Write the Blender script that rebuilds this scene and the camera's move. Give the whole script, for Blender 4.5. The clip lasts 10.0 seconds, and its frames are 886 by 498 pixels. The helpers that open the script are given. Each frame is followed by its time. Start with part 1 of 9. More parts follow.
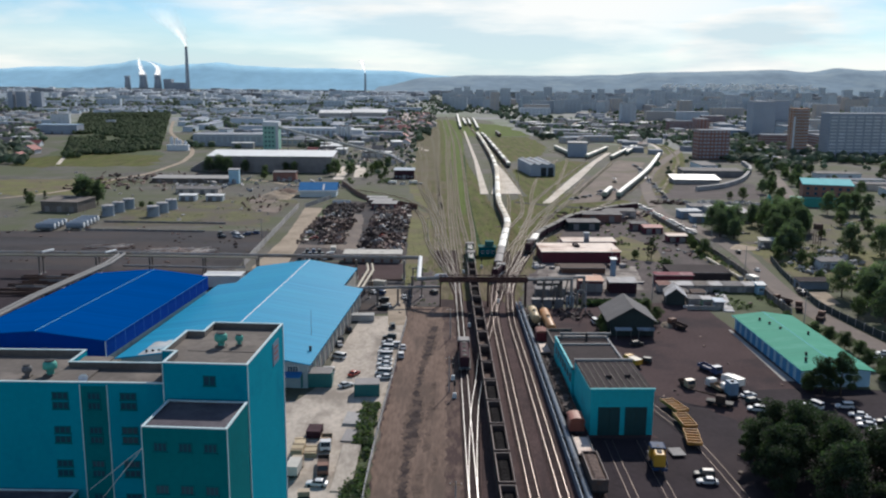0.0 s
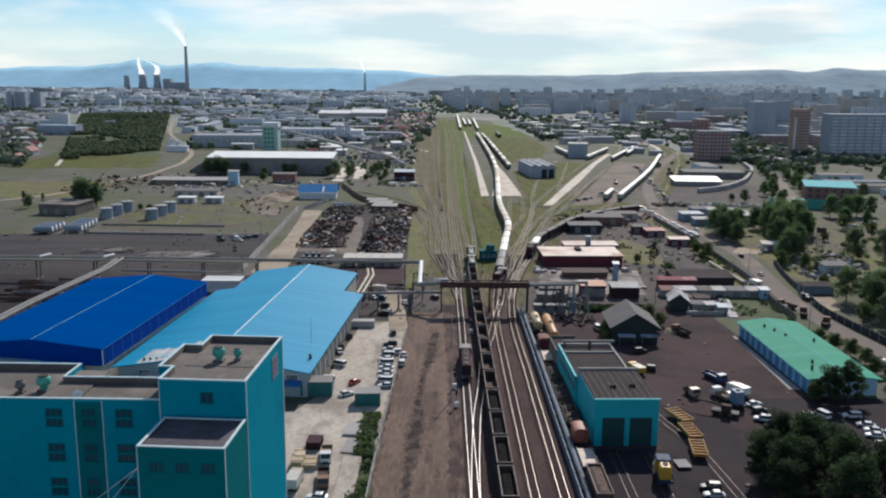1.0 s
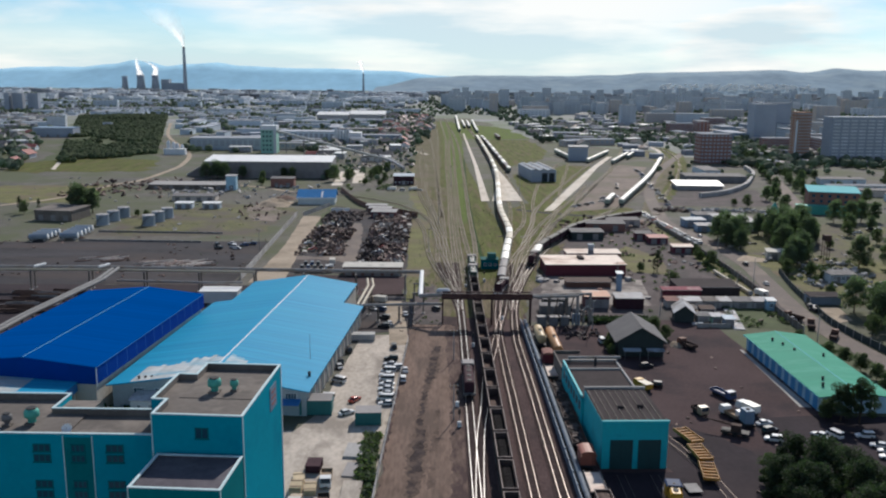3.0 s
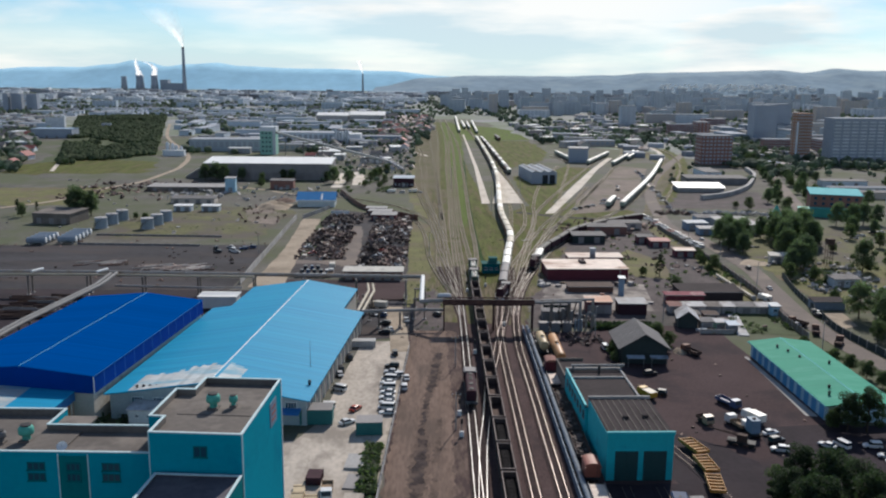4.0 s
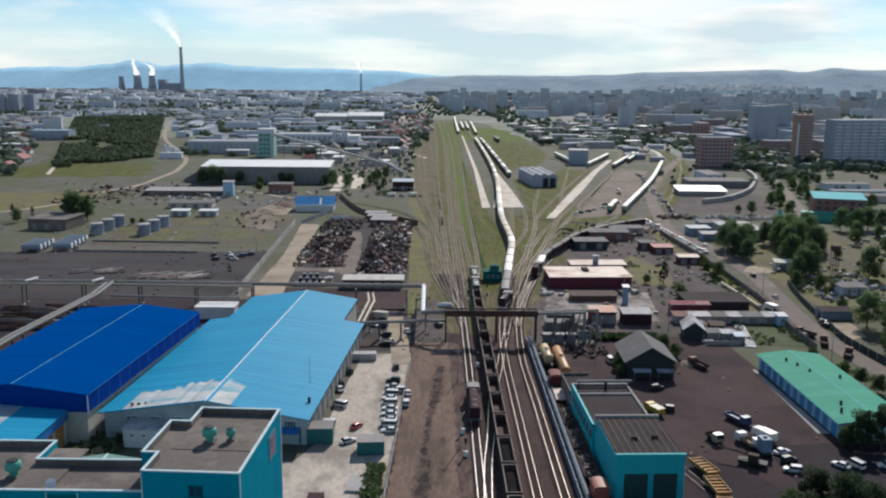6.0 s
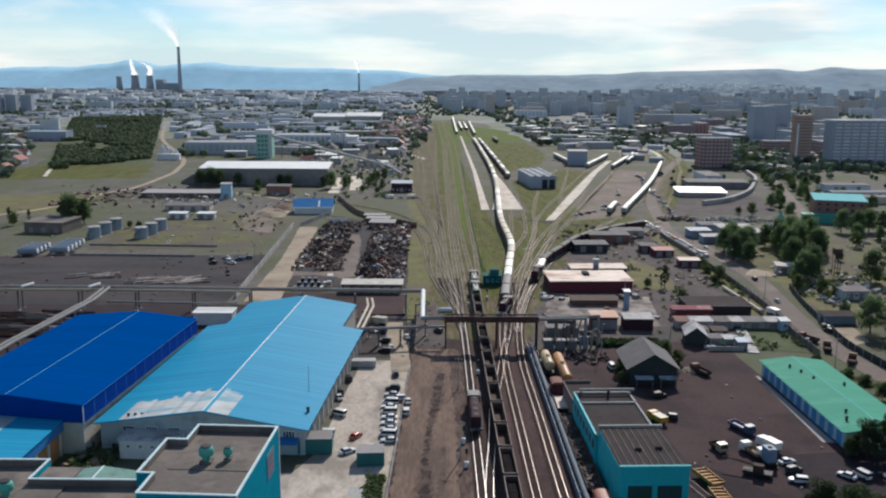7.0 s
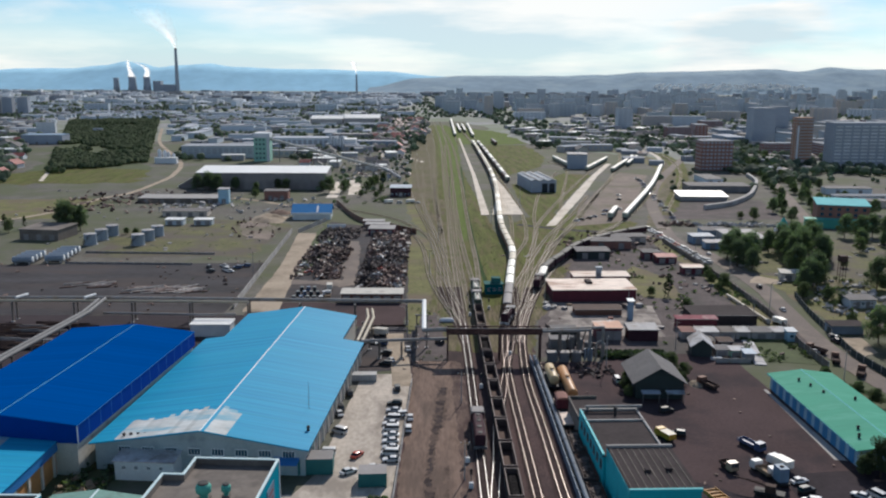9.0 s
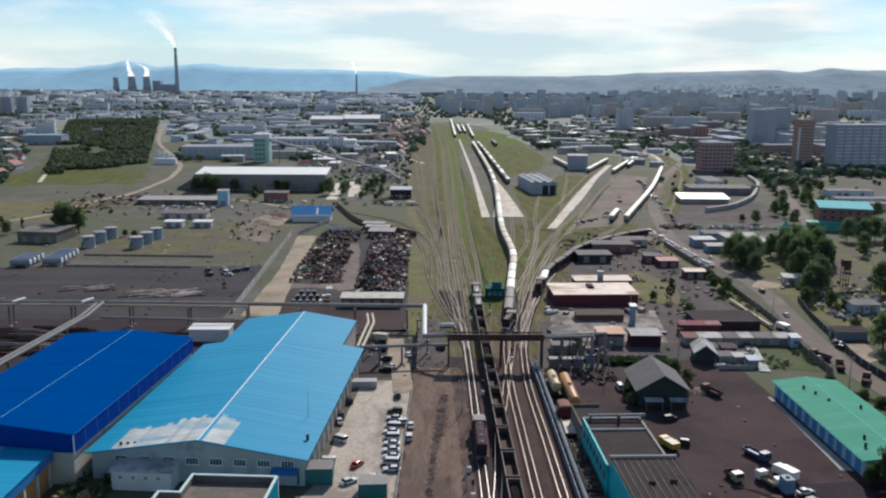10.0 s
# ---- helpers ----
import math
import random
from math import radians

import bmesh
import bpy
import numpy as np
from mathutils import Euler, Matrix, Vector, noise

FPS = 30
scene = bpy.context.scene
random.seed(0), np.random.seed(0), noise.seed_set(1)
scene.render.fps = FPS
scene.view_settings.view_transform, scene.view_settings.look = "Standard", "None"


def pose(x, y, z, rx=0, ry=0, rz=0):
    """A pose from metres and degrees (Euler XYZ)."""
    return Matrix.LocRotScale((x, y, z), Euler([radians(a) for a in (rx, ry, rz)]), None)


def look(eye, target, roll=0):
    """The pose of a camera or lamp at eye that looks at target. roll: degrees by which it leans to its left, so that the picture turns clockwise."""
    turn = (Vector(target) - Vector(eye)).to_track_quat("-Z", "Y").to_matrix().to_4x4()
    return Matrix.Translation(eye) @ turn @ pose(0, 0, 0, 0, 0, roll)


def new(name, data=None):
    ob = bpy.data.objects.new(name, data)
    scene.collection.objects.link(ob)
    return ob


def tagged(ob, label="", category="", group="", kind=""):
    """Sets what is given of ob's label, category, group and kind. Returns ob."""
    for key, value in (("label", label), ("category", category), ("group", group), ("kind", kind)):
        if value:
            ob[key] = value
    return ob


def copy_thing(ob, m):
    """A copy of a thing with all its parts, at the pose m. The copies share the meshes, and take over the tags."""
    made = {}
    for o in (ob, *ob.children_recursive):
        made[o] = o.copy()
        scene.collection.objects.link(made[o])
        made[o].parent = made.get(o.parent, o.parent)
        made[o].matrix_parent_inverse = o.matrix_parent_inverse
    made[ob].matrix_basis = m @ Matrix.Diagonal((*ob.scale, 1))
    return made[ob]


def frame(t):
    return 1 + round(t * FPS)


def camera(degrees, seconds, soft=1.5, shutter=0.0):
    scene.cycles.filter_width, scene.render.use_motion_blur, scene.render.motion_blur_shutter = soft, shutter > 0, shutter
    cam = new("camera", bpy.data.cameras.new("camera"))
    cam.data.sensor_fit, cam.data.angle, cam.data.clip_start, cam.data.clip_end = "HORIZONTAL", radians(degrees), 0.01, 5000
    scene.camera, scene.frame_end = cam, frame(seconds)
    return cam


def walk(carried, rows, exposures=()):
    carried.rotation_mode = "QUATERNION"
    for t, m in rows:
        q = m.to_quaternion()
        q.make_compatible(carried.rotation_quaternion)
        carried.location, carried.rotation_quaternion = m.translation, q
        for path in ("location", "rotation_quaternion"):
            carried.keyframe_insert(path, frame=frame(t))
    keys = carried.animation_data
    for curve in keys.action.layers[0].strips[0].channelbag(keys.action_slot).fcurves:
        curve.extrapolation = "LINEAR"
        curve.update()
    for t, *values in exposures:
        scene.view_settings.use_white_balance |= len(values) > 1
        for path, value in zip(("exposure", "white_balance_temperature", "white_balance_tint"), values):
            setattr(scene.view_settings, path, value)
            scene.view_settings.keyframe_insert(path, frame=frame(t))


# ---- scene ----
cam = camera(54.0, 10.0, soft=2.2)
PATH = [
    (0, (2.421, -0.436, 66.0), (2.921, 97.664, 46.65), 0.5),
    (0.5, (2.134, 1.125, 66.568), (2.734, 99.225, 47.168), 0.5),
    (1, (1.987, 2.347, 67.065), (2.537, 100.447, 47.665), 0.5),
    (1.5, (1.828, 3.429, 67.623), (2.428, 101.529, 48.273), 0.5),
    (2, (1.592, 4.329, 67.962), (2.192, 102.479, 48.562), 0.5),
    (2.5, (1.418, 5.84, 68.633), (2.068, 103.94, 49.233), 0.5),
    (4, (0.625, 9.909, 70.289), (1.425, 108.009, 50.889), 0.5),
    (4.5, (0.505, 11.064, 70.828), (1.255, 109.164, 51.378), 0.5),
    (5, (0.325, 12.235, 71.357), (1.175, 110.335, 51.857), 0.5),
    (5.5, (-0.014, 13.552, 71.831), (0.886, 111.602, 52.381), 0.5),
    (7, (-0.716, 17.484, 73.537), (0.484, 115.534, 53.987), 0.4),
    (7.5, (-0.844, 18.494, 74.032), (0.356, 116.594, 54.532), 0.4),
    (8, (-1.063, 19.411, 74.401), (0.237, 117.511, 54.901), 0.4),
    (8.5, (-1.379, 20.995, 74.962), (-0.029, 119.045, 55.462), 0.4),
    (9, (-1.722, 22.112, 75.444), (-0.272, 120.212, 55.944), 0.3),
    (9.5, (-2.011, 23.391, 75.759), (-0.411, 121.491, 56.309), 0.4),
    (10, (-2.075, 24.596, 76.33), (-0.575, 122.696, 56.83), 0.4),
]
walk(cam, [(t, look(eye, target, roll)) for t, eye, target, roll in PATH])

# ---- world and light ----
SUN_AZ, SUN_EL = 18.0, 37.0
sun_dir = Vector((math.sin(radians(SUN_AZ)) * math.cos(radians(SUN_EL)),
                  math.cos(radians(SUN_AZ)) * math.cos(radians(SUN_EL)), math.sin(radians(SUN_EL))))
sun_data = bpy.data.lights.new("sun", "SUN")
sun_data.energy, sun_data.angle, sun_data.color = 4.2, radians(0.8), (1.0, 0.93, 0.86)
sun = new("sun", sun_data)
sun.rotation_euler = sun_dir.to_track_quat("Z", "Y").to_euler()

world = bpy.data.worlds.new("world")
scene.world = world
world.use_nodes = True
wn, wl = world.node_tree.nodes, world.node_tree.links
wn.clear()
w_out, w_bg = wn.new("ShaderNodeOutputWorld"), wn.new("ShaderNodeBackground")
w_sky = wn.new("ShaderNodeTexSky")
w_sky.sky_type, w_sky.sun_disc = "NISHITA", False
w_sky.sun_elevation, w_sky.sun_rotation = radians(SUN_EL), radians(SUN_AZ)
w_sky.air_density, w_sky.dust_density, w_sky.altitude = 1.0, 0.2, 1300
w_co, w_map, w_no = wn.new("ShaderNodeTexCoord"), wn.new("ShaderNodeMapping"), wn.new("ShaderNodeTexNoise")
w_map.inputs["Scale"].default_value = (2.2, 2.2, 10.0)
w_map.inputs["Location"].default_value = (2.3, 1.1, 0.9)
w_no.inputs["Scale"].default_value, w_no.inputs["Detail"].default_value = 1.5, 6
w_no.inputs["Roughness"].default_value, w_no.inputs["Distortion"].default_value = 0.52, 0.5
w_ramp = wn.new("ShaderNodeValToRGB")
w_ramp.color_ramp.elements[0].position, w_ramp.color_ramp.elements[1].position = 0.36, 0.60
w_mix = wn.new("ShaderNodeMix")
w_mix.data_type = "RGBA"
wl.new(w_co.outputs["Generated"], w_map.inputs["Vector"])
wl.new(w_map.outputs["Vector"], w_no.inputs["Vector"])
wl.new(w_no.outputs["Fac"], w_ramp.inputs["Fac"])
w_sep, w_low, w_mul = wn.new("ShaderNodeSeparateXYZ"), wn.new("ShaderNodeMapRange"), wn.new("ShaderNodeMath")
w_low.inputs["From Min"].default_value, w_low.inputs["From Max"].default_value = 0.10, 0.45
w_low.inputs["To Min"].default_value, w_low.inputs["To Max"].default_value = 0.95, 0.12
w_mul.operation = "MULTIPLY"
wl.new(w_co.outputs["Generated"], w_sep.inputs["Vector"])
wl.new(w_sep.outputs["Z"], w_low.inputs["Value"])
wl.new(w_low.outputs["Result"], w_mul.inputs[0])
wl.new(w_ramp.outputs["Color"], w_mul.inputs[1])
w_hor, w_max = wn.new("ShaderNodeMapRange"), wn.new("ShaderNodeMath")
w_hor.inputs["From Min"].default_value, w_hor.inputs["From Max"].default_value = 0.012, 0.075
w_hor.inputs["To Min"].default_value, w_hor.inputs["To Max"].default_value = 0.85, 0.0
w_max.operation = "MAXIMUM"
# glow added to the sky at azimuth 5, elevation 20, off the sun
w_dot, w_glow, w_max2 = wn.new("ShaderNodeVectorMath"), wn.new("ShaderNodeMapRange"), wn.new("ShaderNodeMath")
w_dot.operation, w_max2.operation = "DOT_PRODUCT", "MAXIMUM"
w_dot.inputs[1].default_value = (math.sin(radians(5)) * math.cos(radians(20)), math.cos(radians(5)) * math.cos(radians(20)), math.sin(radians(20)))
w_glow.interpolation_type = "SMOOTHSTEP"
w_glow.inputs["From Min"].default_value, w_glow.inputs["From Max"].default_value = 0.875, 0.965
w_glow.inputs["To Min"].default_value, w_glow.inputs["To Max"].default_value = 0.0, 0.92
wl.new(w_co.outputs["Generated"], w_dot.inputs[0])
wl.new(w_dot.outputs["Value"], w_glow.inputs["Value"])
wl.new(w_max.outputs[0], w_max2.inputs[0])
wl.new(w_glow.outputs["Result"], w_max2.inputs[1])
wl.new(w_sep.outputs["Z"], w_hor.inputs["Value"])
wl.new(w_hor.outputs["Result"], w_max.inputs[0])
wl.new(w_mul.outputs[0], w_max.inputs[1])
w_map2, w_no2, w_tone, w_shade = wn.new("ShaderNodeMapping"), wn.new("ShaderNodeTexNoise"), wn.new("ShaderNodeValToRGB"), wn.new("ShaderNodeMix")
w_map2.inputs["Scale"].default_value, w_map2.inputs["Location"].default_value = (2.6, 2.6, 17.0), (0.4, 5.2, 3.1)
w_no2.inputs["Scale"].default_value, w_no2.inputs["Detail"].default_value, w_no2.inputs["Roughness"].default_value = 1.7, 6, 0.52
w_tone.color_ramp.elements[0].position, w_tone.color_ramp.elements[1].position = 0.42, 0.60
w_shade.data_type = "RGBA"
w_shade.inputs["A"].default_value, w_shade.inputs["B"].default_value = (10.2, 10.1, 9.8, 1), (6.6, 7.9, 8.5, 1)
wl.new(w_co.outputs["Generated"], w_map2.inputs["Vector"])
wl.new(w_map2.outputs["Vector"], w_no2.inputs["Vector"])
wl.new(w_no2.outputs["Fac"], w_tone.inputs["Fac"])
wl.new(w_tone.outputs["Color"], w_shade.inputs["Factor"])
wl.new(w_shade.outputs["Result"], w_mix.inputs["B"])
wl.new(w_max2.outputs[0], w_mix.inputs["Factor"])
w_tint = wn.new("ShaderNodeMix")
w_tint.data_type, w_tint.blend_type = "RGBA", "MULTIPLY"
w_tint.inputs["Factor"].default_value = 1.0
w_tint.inputs["B"].default_value = (0.60, 0.85, 1.03, 1)
wl.new(w_sky.outputs["Color"], w_tint.inputs["A"])
wl.new(w_tint.outputs["Result"], w_mix.inputs["A"])
wl.new(w_mix.outputs["Result"], w_bg.inputs["Color"])
w_bg.inputs["Strength"].default_value = 0.10
wl.new(w_bg.outputs["Background"], w_out.inputs["Surface"])

# ---- materials ----
def surface(name, base, rough=0.8, metal=0.0, spread=0.22, scale=0.25, fine=3.0, bump=0.25, stain=None,
            stain_scale=0.08, stain_at=0.55, random_tone=0.0, island=0.0, stretch=(1, 1, 1), ribs=0.0, rib_axis="X",
            specular=0.4, coat=0.0, rib_depth=0.35):
    """A worn surface: broad and fine tone variation, stains, ribs, and a small relief."""
    m = bpy.data.materials.new(name)
    m.use_nodes = True
    n, l = m.node_tree.nodes, m.node_tree.links
    p = n["Principled BSDF"]
    co, mp = n.new("ShaderNodeTexCoord"), n.new("ShaderNodeMapping")
    mp.inputs["Scale"].default_value = stretch
    l.new(co.outputs["Object"], mp.inputs["Vector"])
    broad, grain = n.new("ShaderNodeTexNoise"), n.new("ShaderNodeTexNoise")
    broad.inputs["Scale"].default_value, broad.inputs["Detail"].default_value = scale, 6
    grain.inputs["Scale"].default_value, grain.inputs["Detail"].default_value = fine, 4
    for t in (broad, grain):
        l.new(mp.outputs["Vector"], t.inputs["Vector"])
    add = n.new("ShaderNodeMath")
    add.operation = "ADD"
    l.new(broad.outputs["Fac"], add.inputs[0])
    l.new(grain.outputs["Fac"], add.inputs[1])
    rng = n.new("ShaderNodeMapRange")
    rng.inputs["From Min"].default_value, rng.inputs["From Max"].default_value = 0.6, 1.4
    rng.inputs["To Min"].default_value, rng.inputs["To Max"].default_value = 1 - spread, 1 + spread
    l.new(add.outputs[0], rng.inputs["Value"])
    tone = rng.outputs["Result"]
    for kind, amount in (("object", random_tone), ("island", island)):
        if amount:
            src = n.new("ShaderNodeObjectInfo") if kind == "object" else n.new("ShaderNodeNewGeometry")
            r2 = n.new("ShaderNodeMapRange")
            r2.inputs["To Min"].default_value, r2.inputs["To Max"].default_value = 1 - amount, 1 + amount
            l.new(src.outputs["Random" if kind == "object" else "Random Per Island"], r2.inputs["Value"])
            mul = n.new("ShaderNodeMath")
            mul.operation = "MULTIPLY"
            l.new(tone, mul.inputs[0])
            l.new(r2.outputs["Result"], mul.inputs[1])
            tone = mul.outputs[0]
    col = n.new("ShaderNodeVectorMath")
    col.operation = "SCALE"
    col.inputs[0].default_value = base
    l.new(tone, col.inputs["Scale"])
    colour = col.outputs["Vector"]
    if stain:
        sn, sr, mx = n.new("ShaderNodeTexNoise"), n.new("ShaderNodeValToRGB"), n.new("ShaderNodeMix")
        sn.inputs["Scale"].default_value, sn.inputs["Detail"].default_value = stain_scale, 8
        sn.inputs["Roughness"].default_value = 0.65
        l.new(mp.outputs["Vector"], sn.inputs["Vector"])
        sr.color_ramp.elements[0].position, sr.color_ramp.elements[1].position = stain_at - 0.06, stain_at + 0.08
        l.new(sn.outputs["Fac"], sr.inputs["Fac"])
        mx.data_type = "RGBA"
        mx.inputs["B"].default_value = (*stain, 1)
        l.new(sr.outputs["Color"], mx.inputs["Factor"])
        l.new(colour, mx.inputs["A"])
        colour = mx.outputs["Result"]
    l.new(colour, p.inputs["Base Color"])
    height = grain.outputs["Fac"]
    if bump or ribs:
        b = n.new("ShaderNodeBump")
        b.inputs["Strength"].default_value, b.inputs["Distance"].default_value = bump, 0.05
        l.new(height, b.inputs["Height"])
        out = b.outputs["Normal"]
        if ribs:
            wv, b2 = n.new("ShaderNodeTexWave"), n.new("ShaderNodeBump")
            wv.bands_direction, wv.wave_profile = rib_axis, "SIN"
            wv.inputs["Scale"].default_value = 0.314 / ribs
            l.new(co.outputs["Object"], wv.inputs["Vector"])
            b2.inputs["Strength"].default_value, b2.inputs["Distance"].default_value = rib_depth, 0.06
            l.new(wv.outputs["Fac"], b2.inputs["Height"])
            l.new(out, b2.inputs["Normal"])
            out = b2.outputs["Normal"]
        l.new(out, p.inputs["Normal"])
    p.inputs["Roughness"].default_value, p.inputs["Metallic"].default_value = rough, metal
    p.inputs["Specular IOR Level"].default_value = specular
    p.inputs["Coat Weight"].default_value = coat
    return m


def glass_dark(name, base=(0.02, 0.03, 0.04)):
    m = bpy.data.materials.new(name)
    m.use_nodes = True
    p = m.node_tree.nodes["Principled BSDF"]
    p.inputs["Base Color"].default_value = (*base, 1)
    p.inputs["Roughness"].default_value, p.inputs["Specular IOR Level"].default_value = 0.15, 0.22
    return m


M = {}
M["soil"] = surface("soil", (0.096, 0.090, 0.076), 0.95, spread=0.55, scale=0.06, fine=0.45, stain=(0.070, 0.082, 0.036), stain_scale=0.014, stain_at=0.50)
# town ground is paled: distance haze is put into its colour
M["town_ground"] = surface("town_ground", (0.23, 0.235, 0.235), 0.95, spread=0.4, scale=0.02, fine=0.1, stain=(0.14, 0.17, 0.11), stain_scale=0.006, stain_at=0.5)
M["ballast"] = surface("ballast", (0.082, 0.055, 0.054), 0.95, specular=0.08, spread=0.4, scale=0.15, fine=2.5, bump=0.5, stain=(0.048, 0.036, 0.037), stain_scale=0.09, stretch=(1, 0.35, 1))
M["track_bed"] = surface("track_bed", (0.096, 0.063, 0.058), 0.95, specular=0.08, spread=0.4, scale=0.2, fine=3.0, bump=0.5, island=0.15, stain=(0.056, 0.041, 0.040), stain_scale=0.12, stretch=(1, 0.25, 1))
M["old_bed"] = surface("old_bed", (0.158, 0.136, 0.100), 0.95, specular=0.1, spread=0.45, scale=0.2, fine=2.0, stain=(0.098, 0.098, 0.045), stain_scale=0.15, stain_at=0.52)
M["dirt"] = surface("dirt", (0.172, 0.122, 0.098), 0.95, specular=0.1, spread=0.42, scale=0.16, fine=1.6, bump=0.5, stain=(0.11, 0.082, 0.068), stain_scale=0.11, stain_at=0.54, stretch=(1, 0.2, 1))
M["dirt_mix"] = surface("dirt_mix", (0.135, 0.096, 0.080), 0.95, specular=0.1, spread=0.4, scale=0.3, fine=1.6, bump=0.5, stain=(0.072, 0.049, 0.047), stain_scale=0.45, stain_at=0.5, stretch=(1, 0.3, 1))
M["rut_edge"] = surface("rut_edge", (0.105, 0.078, 0.066), 0.95, specular=0.05, spread=0.5, scale=0.3, fine=1.5, stain=(0.155, 0.112, 0.09), stain_scale=0.35, stain_at=0.5)
M["rut"] = surface("rut", (0.052, 0.041, 0.040), 0.95, specular=0.05, spread=0.6, scale=0.3, fine=1.5, stain=(0.115, 0.085, 0.072), stain_scale=0.28, stain_at=0.52)
M["concrete_yard"] = surface("concrete_yard", (0.44, 0.385, 0.325), 0.9, spread=0.3, scale=0.14, fine=1.2, stain=(0.25, 0.215, 0.18), stain_scale=0.13, stain_at=0.53, stretch=(1, 0.5, 1))
# asphalt darkened, with the shade on the yards put into its colour
M["asphalt_shaded"] = surface("asphalt_shaded", (0.026, 0.019, 0.0245), 0.95, specular=0.2, spread=0.4, scale=0.12, fine=0.9, stain=(0.038, 0.028, 0.033), stain_scale=0.05)
M["asphalt_yard"] = surface("asphalt_dusty", (0.072, 0.049, 0.050), 0.95, specular=0.08, spread=0.28, scale=0.07, fine=1.5, bump=0.15, stain=(0.041, 0.033, 0.037), stain_scale=0.04, stain_at=0.56)
M["asphalt"] = surface("asphalt", (0.125, 0.10, 0.088), 0.9, spread=0.25, scale=0.06, fine=1.5, stain=(0.19, 0.15, 0.12), stain_scale=0.04)
M["pale_road"] = surface("pale_road", (0.34, 0.275, 0.205), 0.95, spread=0.25, scale=0.1, fine=1.0, stain=(0.22, 0.175, 0.125), stain_scale=0.07)
M["grass"] = surface("grass", (0.092, 0.104, 0.028), 0.95, specular=0.1, spread=0.6, scale=0.3, fine=1.6, stretch=(1.0, 0.12, 1.0), stain=(0.125, 0.105, 0.052), stain_scale=0.22, stain_at=0.55, bump=0.5)
M["verge"] = surface("verge", (0.030, 0.062, 0.016), 0.95, specular=0.1, spread=0.5, scale=0.3, fine=1.5, stretch=(1, 0.2, 1), bump=0.5)
M["fan_ground"] = surface("fan_ground", (0.135, 0.112, 0.072), 0.95, specular=0.1, spread=0.6, scale=0.35, fine=1.4, stretch=(1, 0.1, 1), stain=(0.092, 0.098, 0.032), stain_scale=0.4, stain_at=0.52, bump=0.5)
M["lush"] = surface("lush", (0.105, 0.148, 0.030), 0.95, specular=0.1, spread=0.5, scale=0.2, fine=1.2, stretch=(1, 0.15, 1), stain=(0.085, 0.10, 0.034), stain_scale=0.2, stain_at=0.54, bump=0.5)
M["scrub"] = surface("scrub", (0.098, 0.098, 0.034), 0.95, spread=0.55, scale=0.1, fine=0.7, stain=(0.085, 0.07, 0.055), stain_scale=0.045, stain_at=0.5, bump=0.5)
M["meadow"] = surface("meadow", (0.118, 0.116, 0.034), 0.95, spread=0.5, scale=0.12, fine=0.8, stain=(0.120, 0.092, 0.055), stain_scale=0.05, stain_at=0.53, bump=0.5)
M["weedy_bed"] = surface("weedy_bed", (0.118, 0.112, 0.058), 0.95, specular=0.1, spread=0.5, scale=0.2, fine=1.0, stain=(0.145, 0.122, 0.085), stain_scale=0.05, stain_at=0.5)
M["platform"] = surface("platform", (0.60, 0.54, 0.46), 0.9, spread=0.2, scale=0.1, fine=1.0, stain=(0.42, 0.36, 0.28), stain_scale=0.09)
M["sheet_pale"] = surface("sheet_pale", (0.37, 0.37, 0.38), 0.75, spread=0.2, scale=0.3, fine=1.5, stain=(0.24, 0.22, 0.21), stain_scale=0.2, stain_at=0.54, ribs=0.35, random_tone=0.25)
M["pad_grey"] = surface("pad_grey", (0.30, 0.265, 0.235), 0.95, spread=0.35, scale=0.2, fine=1.2, stain=(0.12, 0.10, 0.092), stain_scale=0.12, stain_at=0.50)
M["weeds"] = surface("weeds", (0.055, 0.075, 0.025), 0.95, spread=0.4, scale=0.2, fine=1.4, bump=0.6)
M["lot_dust"] = surface("lot_dust", (0.21, 0.17, 0.145), 0.95, specular=0.2, spread=0.45, scale=0.1, fine=0.9, stain=(0.13, 0.12, 0.08), stain_scale=0.05)
M["grey_yard"] = surface("grey_yard", (0.044, 0.042, 0.047), 0.95, specular=0.2, spread=0.65, scale=0.06, fine=0.7, stain=(0.062, 0.050, 0.048), stain_scale=0.04, stain_at=0.54, stretch=(0.4, 1.6, 1))
M["dust_yard"] = surface("dust_yard", (0.098, 0.08, 0.079), 0.95, specular=0.2, spread=0.5, scale=0.15, fine=0.9, stain=(0.066, 0.062, 0.058), stain_scale=0.05)
M["steel_rail"] = surface("steel_rail", (0.42, 0.355, 0.33), 0.45, 1.0, spread=0.2, scale=0.2, fine=5, bump=0.0)
# whiter copy of steel_rail, sun glare put into the colour
M["bright_rail"] = surface("bright_rail", (0.80, 0.76, 0.74), 0.34, 1.0, spread=0.1, scale=0.2, fine=5, bump=0.0)
M["roof_plum"] = surface("roof_plum", (0.075, 0.066, 0.08), 0.9, spread=0.25, scale=0.25, fine=1.5, stain=(0.11, 0.10, 0.115), stain_scale=0.2)
M["sleeper"] = surface("sleeper", (0.080, 0.053, 0.050), 0.9, spread=0.25, island=0.2)
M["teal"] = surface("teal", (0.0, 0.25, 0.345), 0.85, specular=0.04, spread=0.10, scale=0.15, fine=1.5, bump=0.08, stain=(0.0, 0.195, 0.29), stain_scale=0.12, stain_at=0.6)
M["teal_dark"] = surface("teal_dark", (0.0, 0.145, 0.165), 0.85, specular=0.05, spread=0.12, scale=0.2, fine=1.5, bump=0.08)
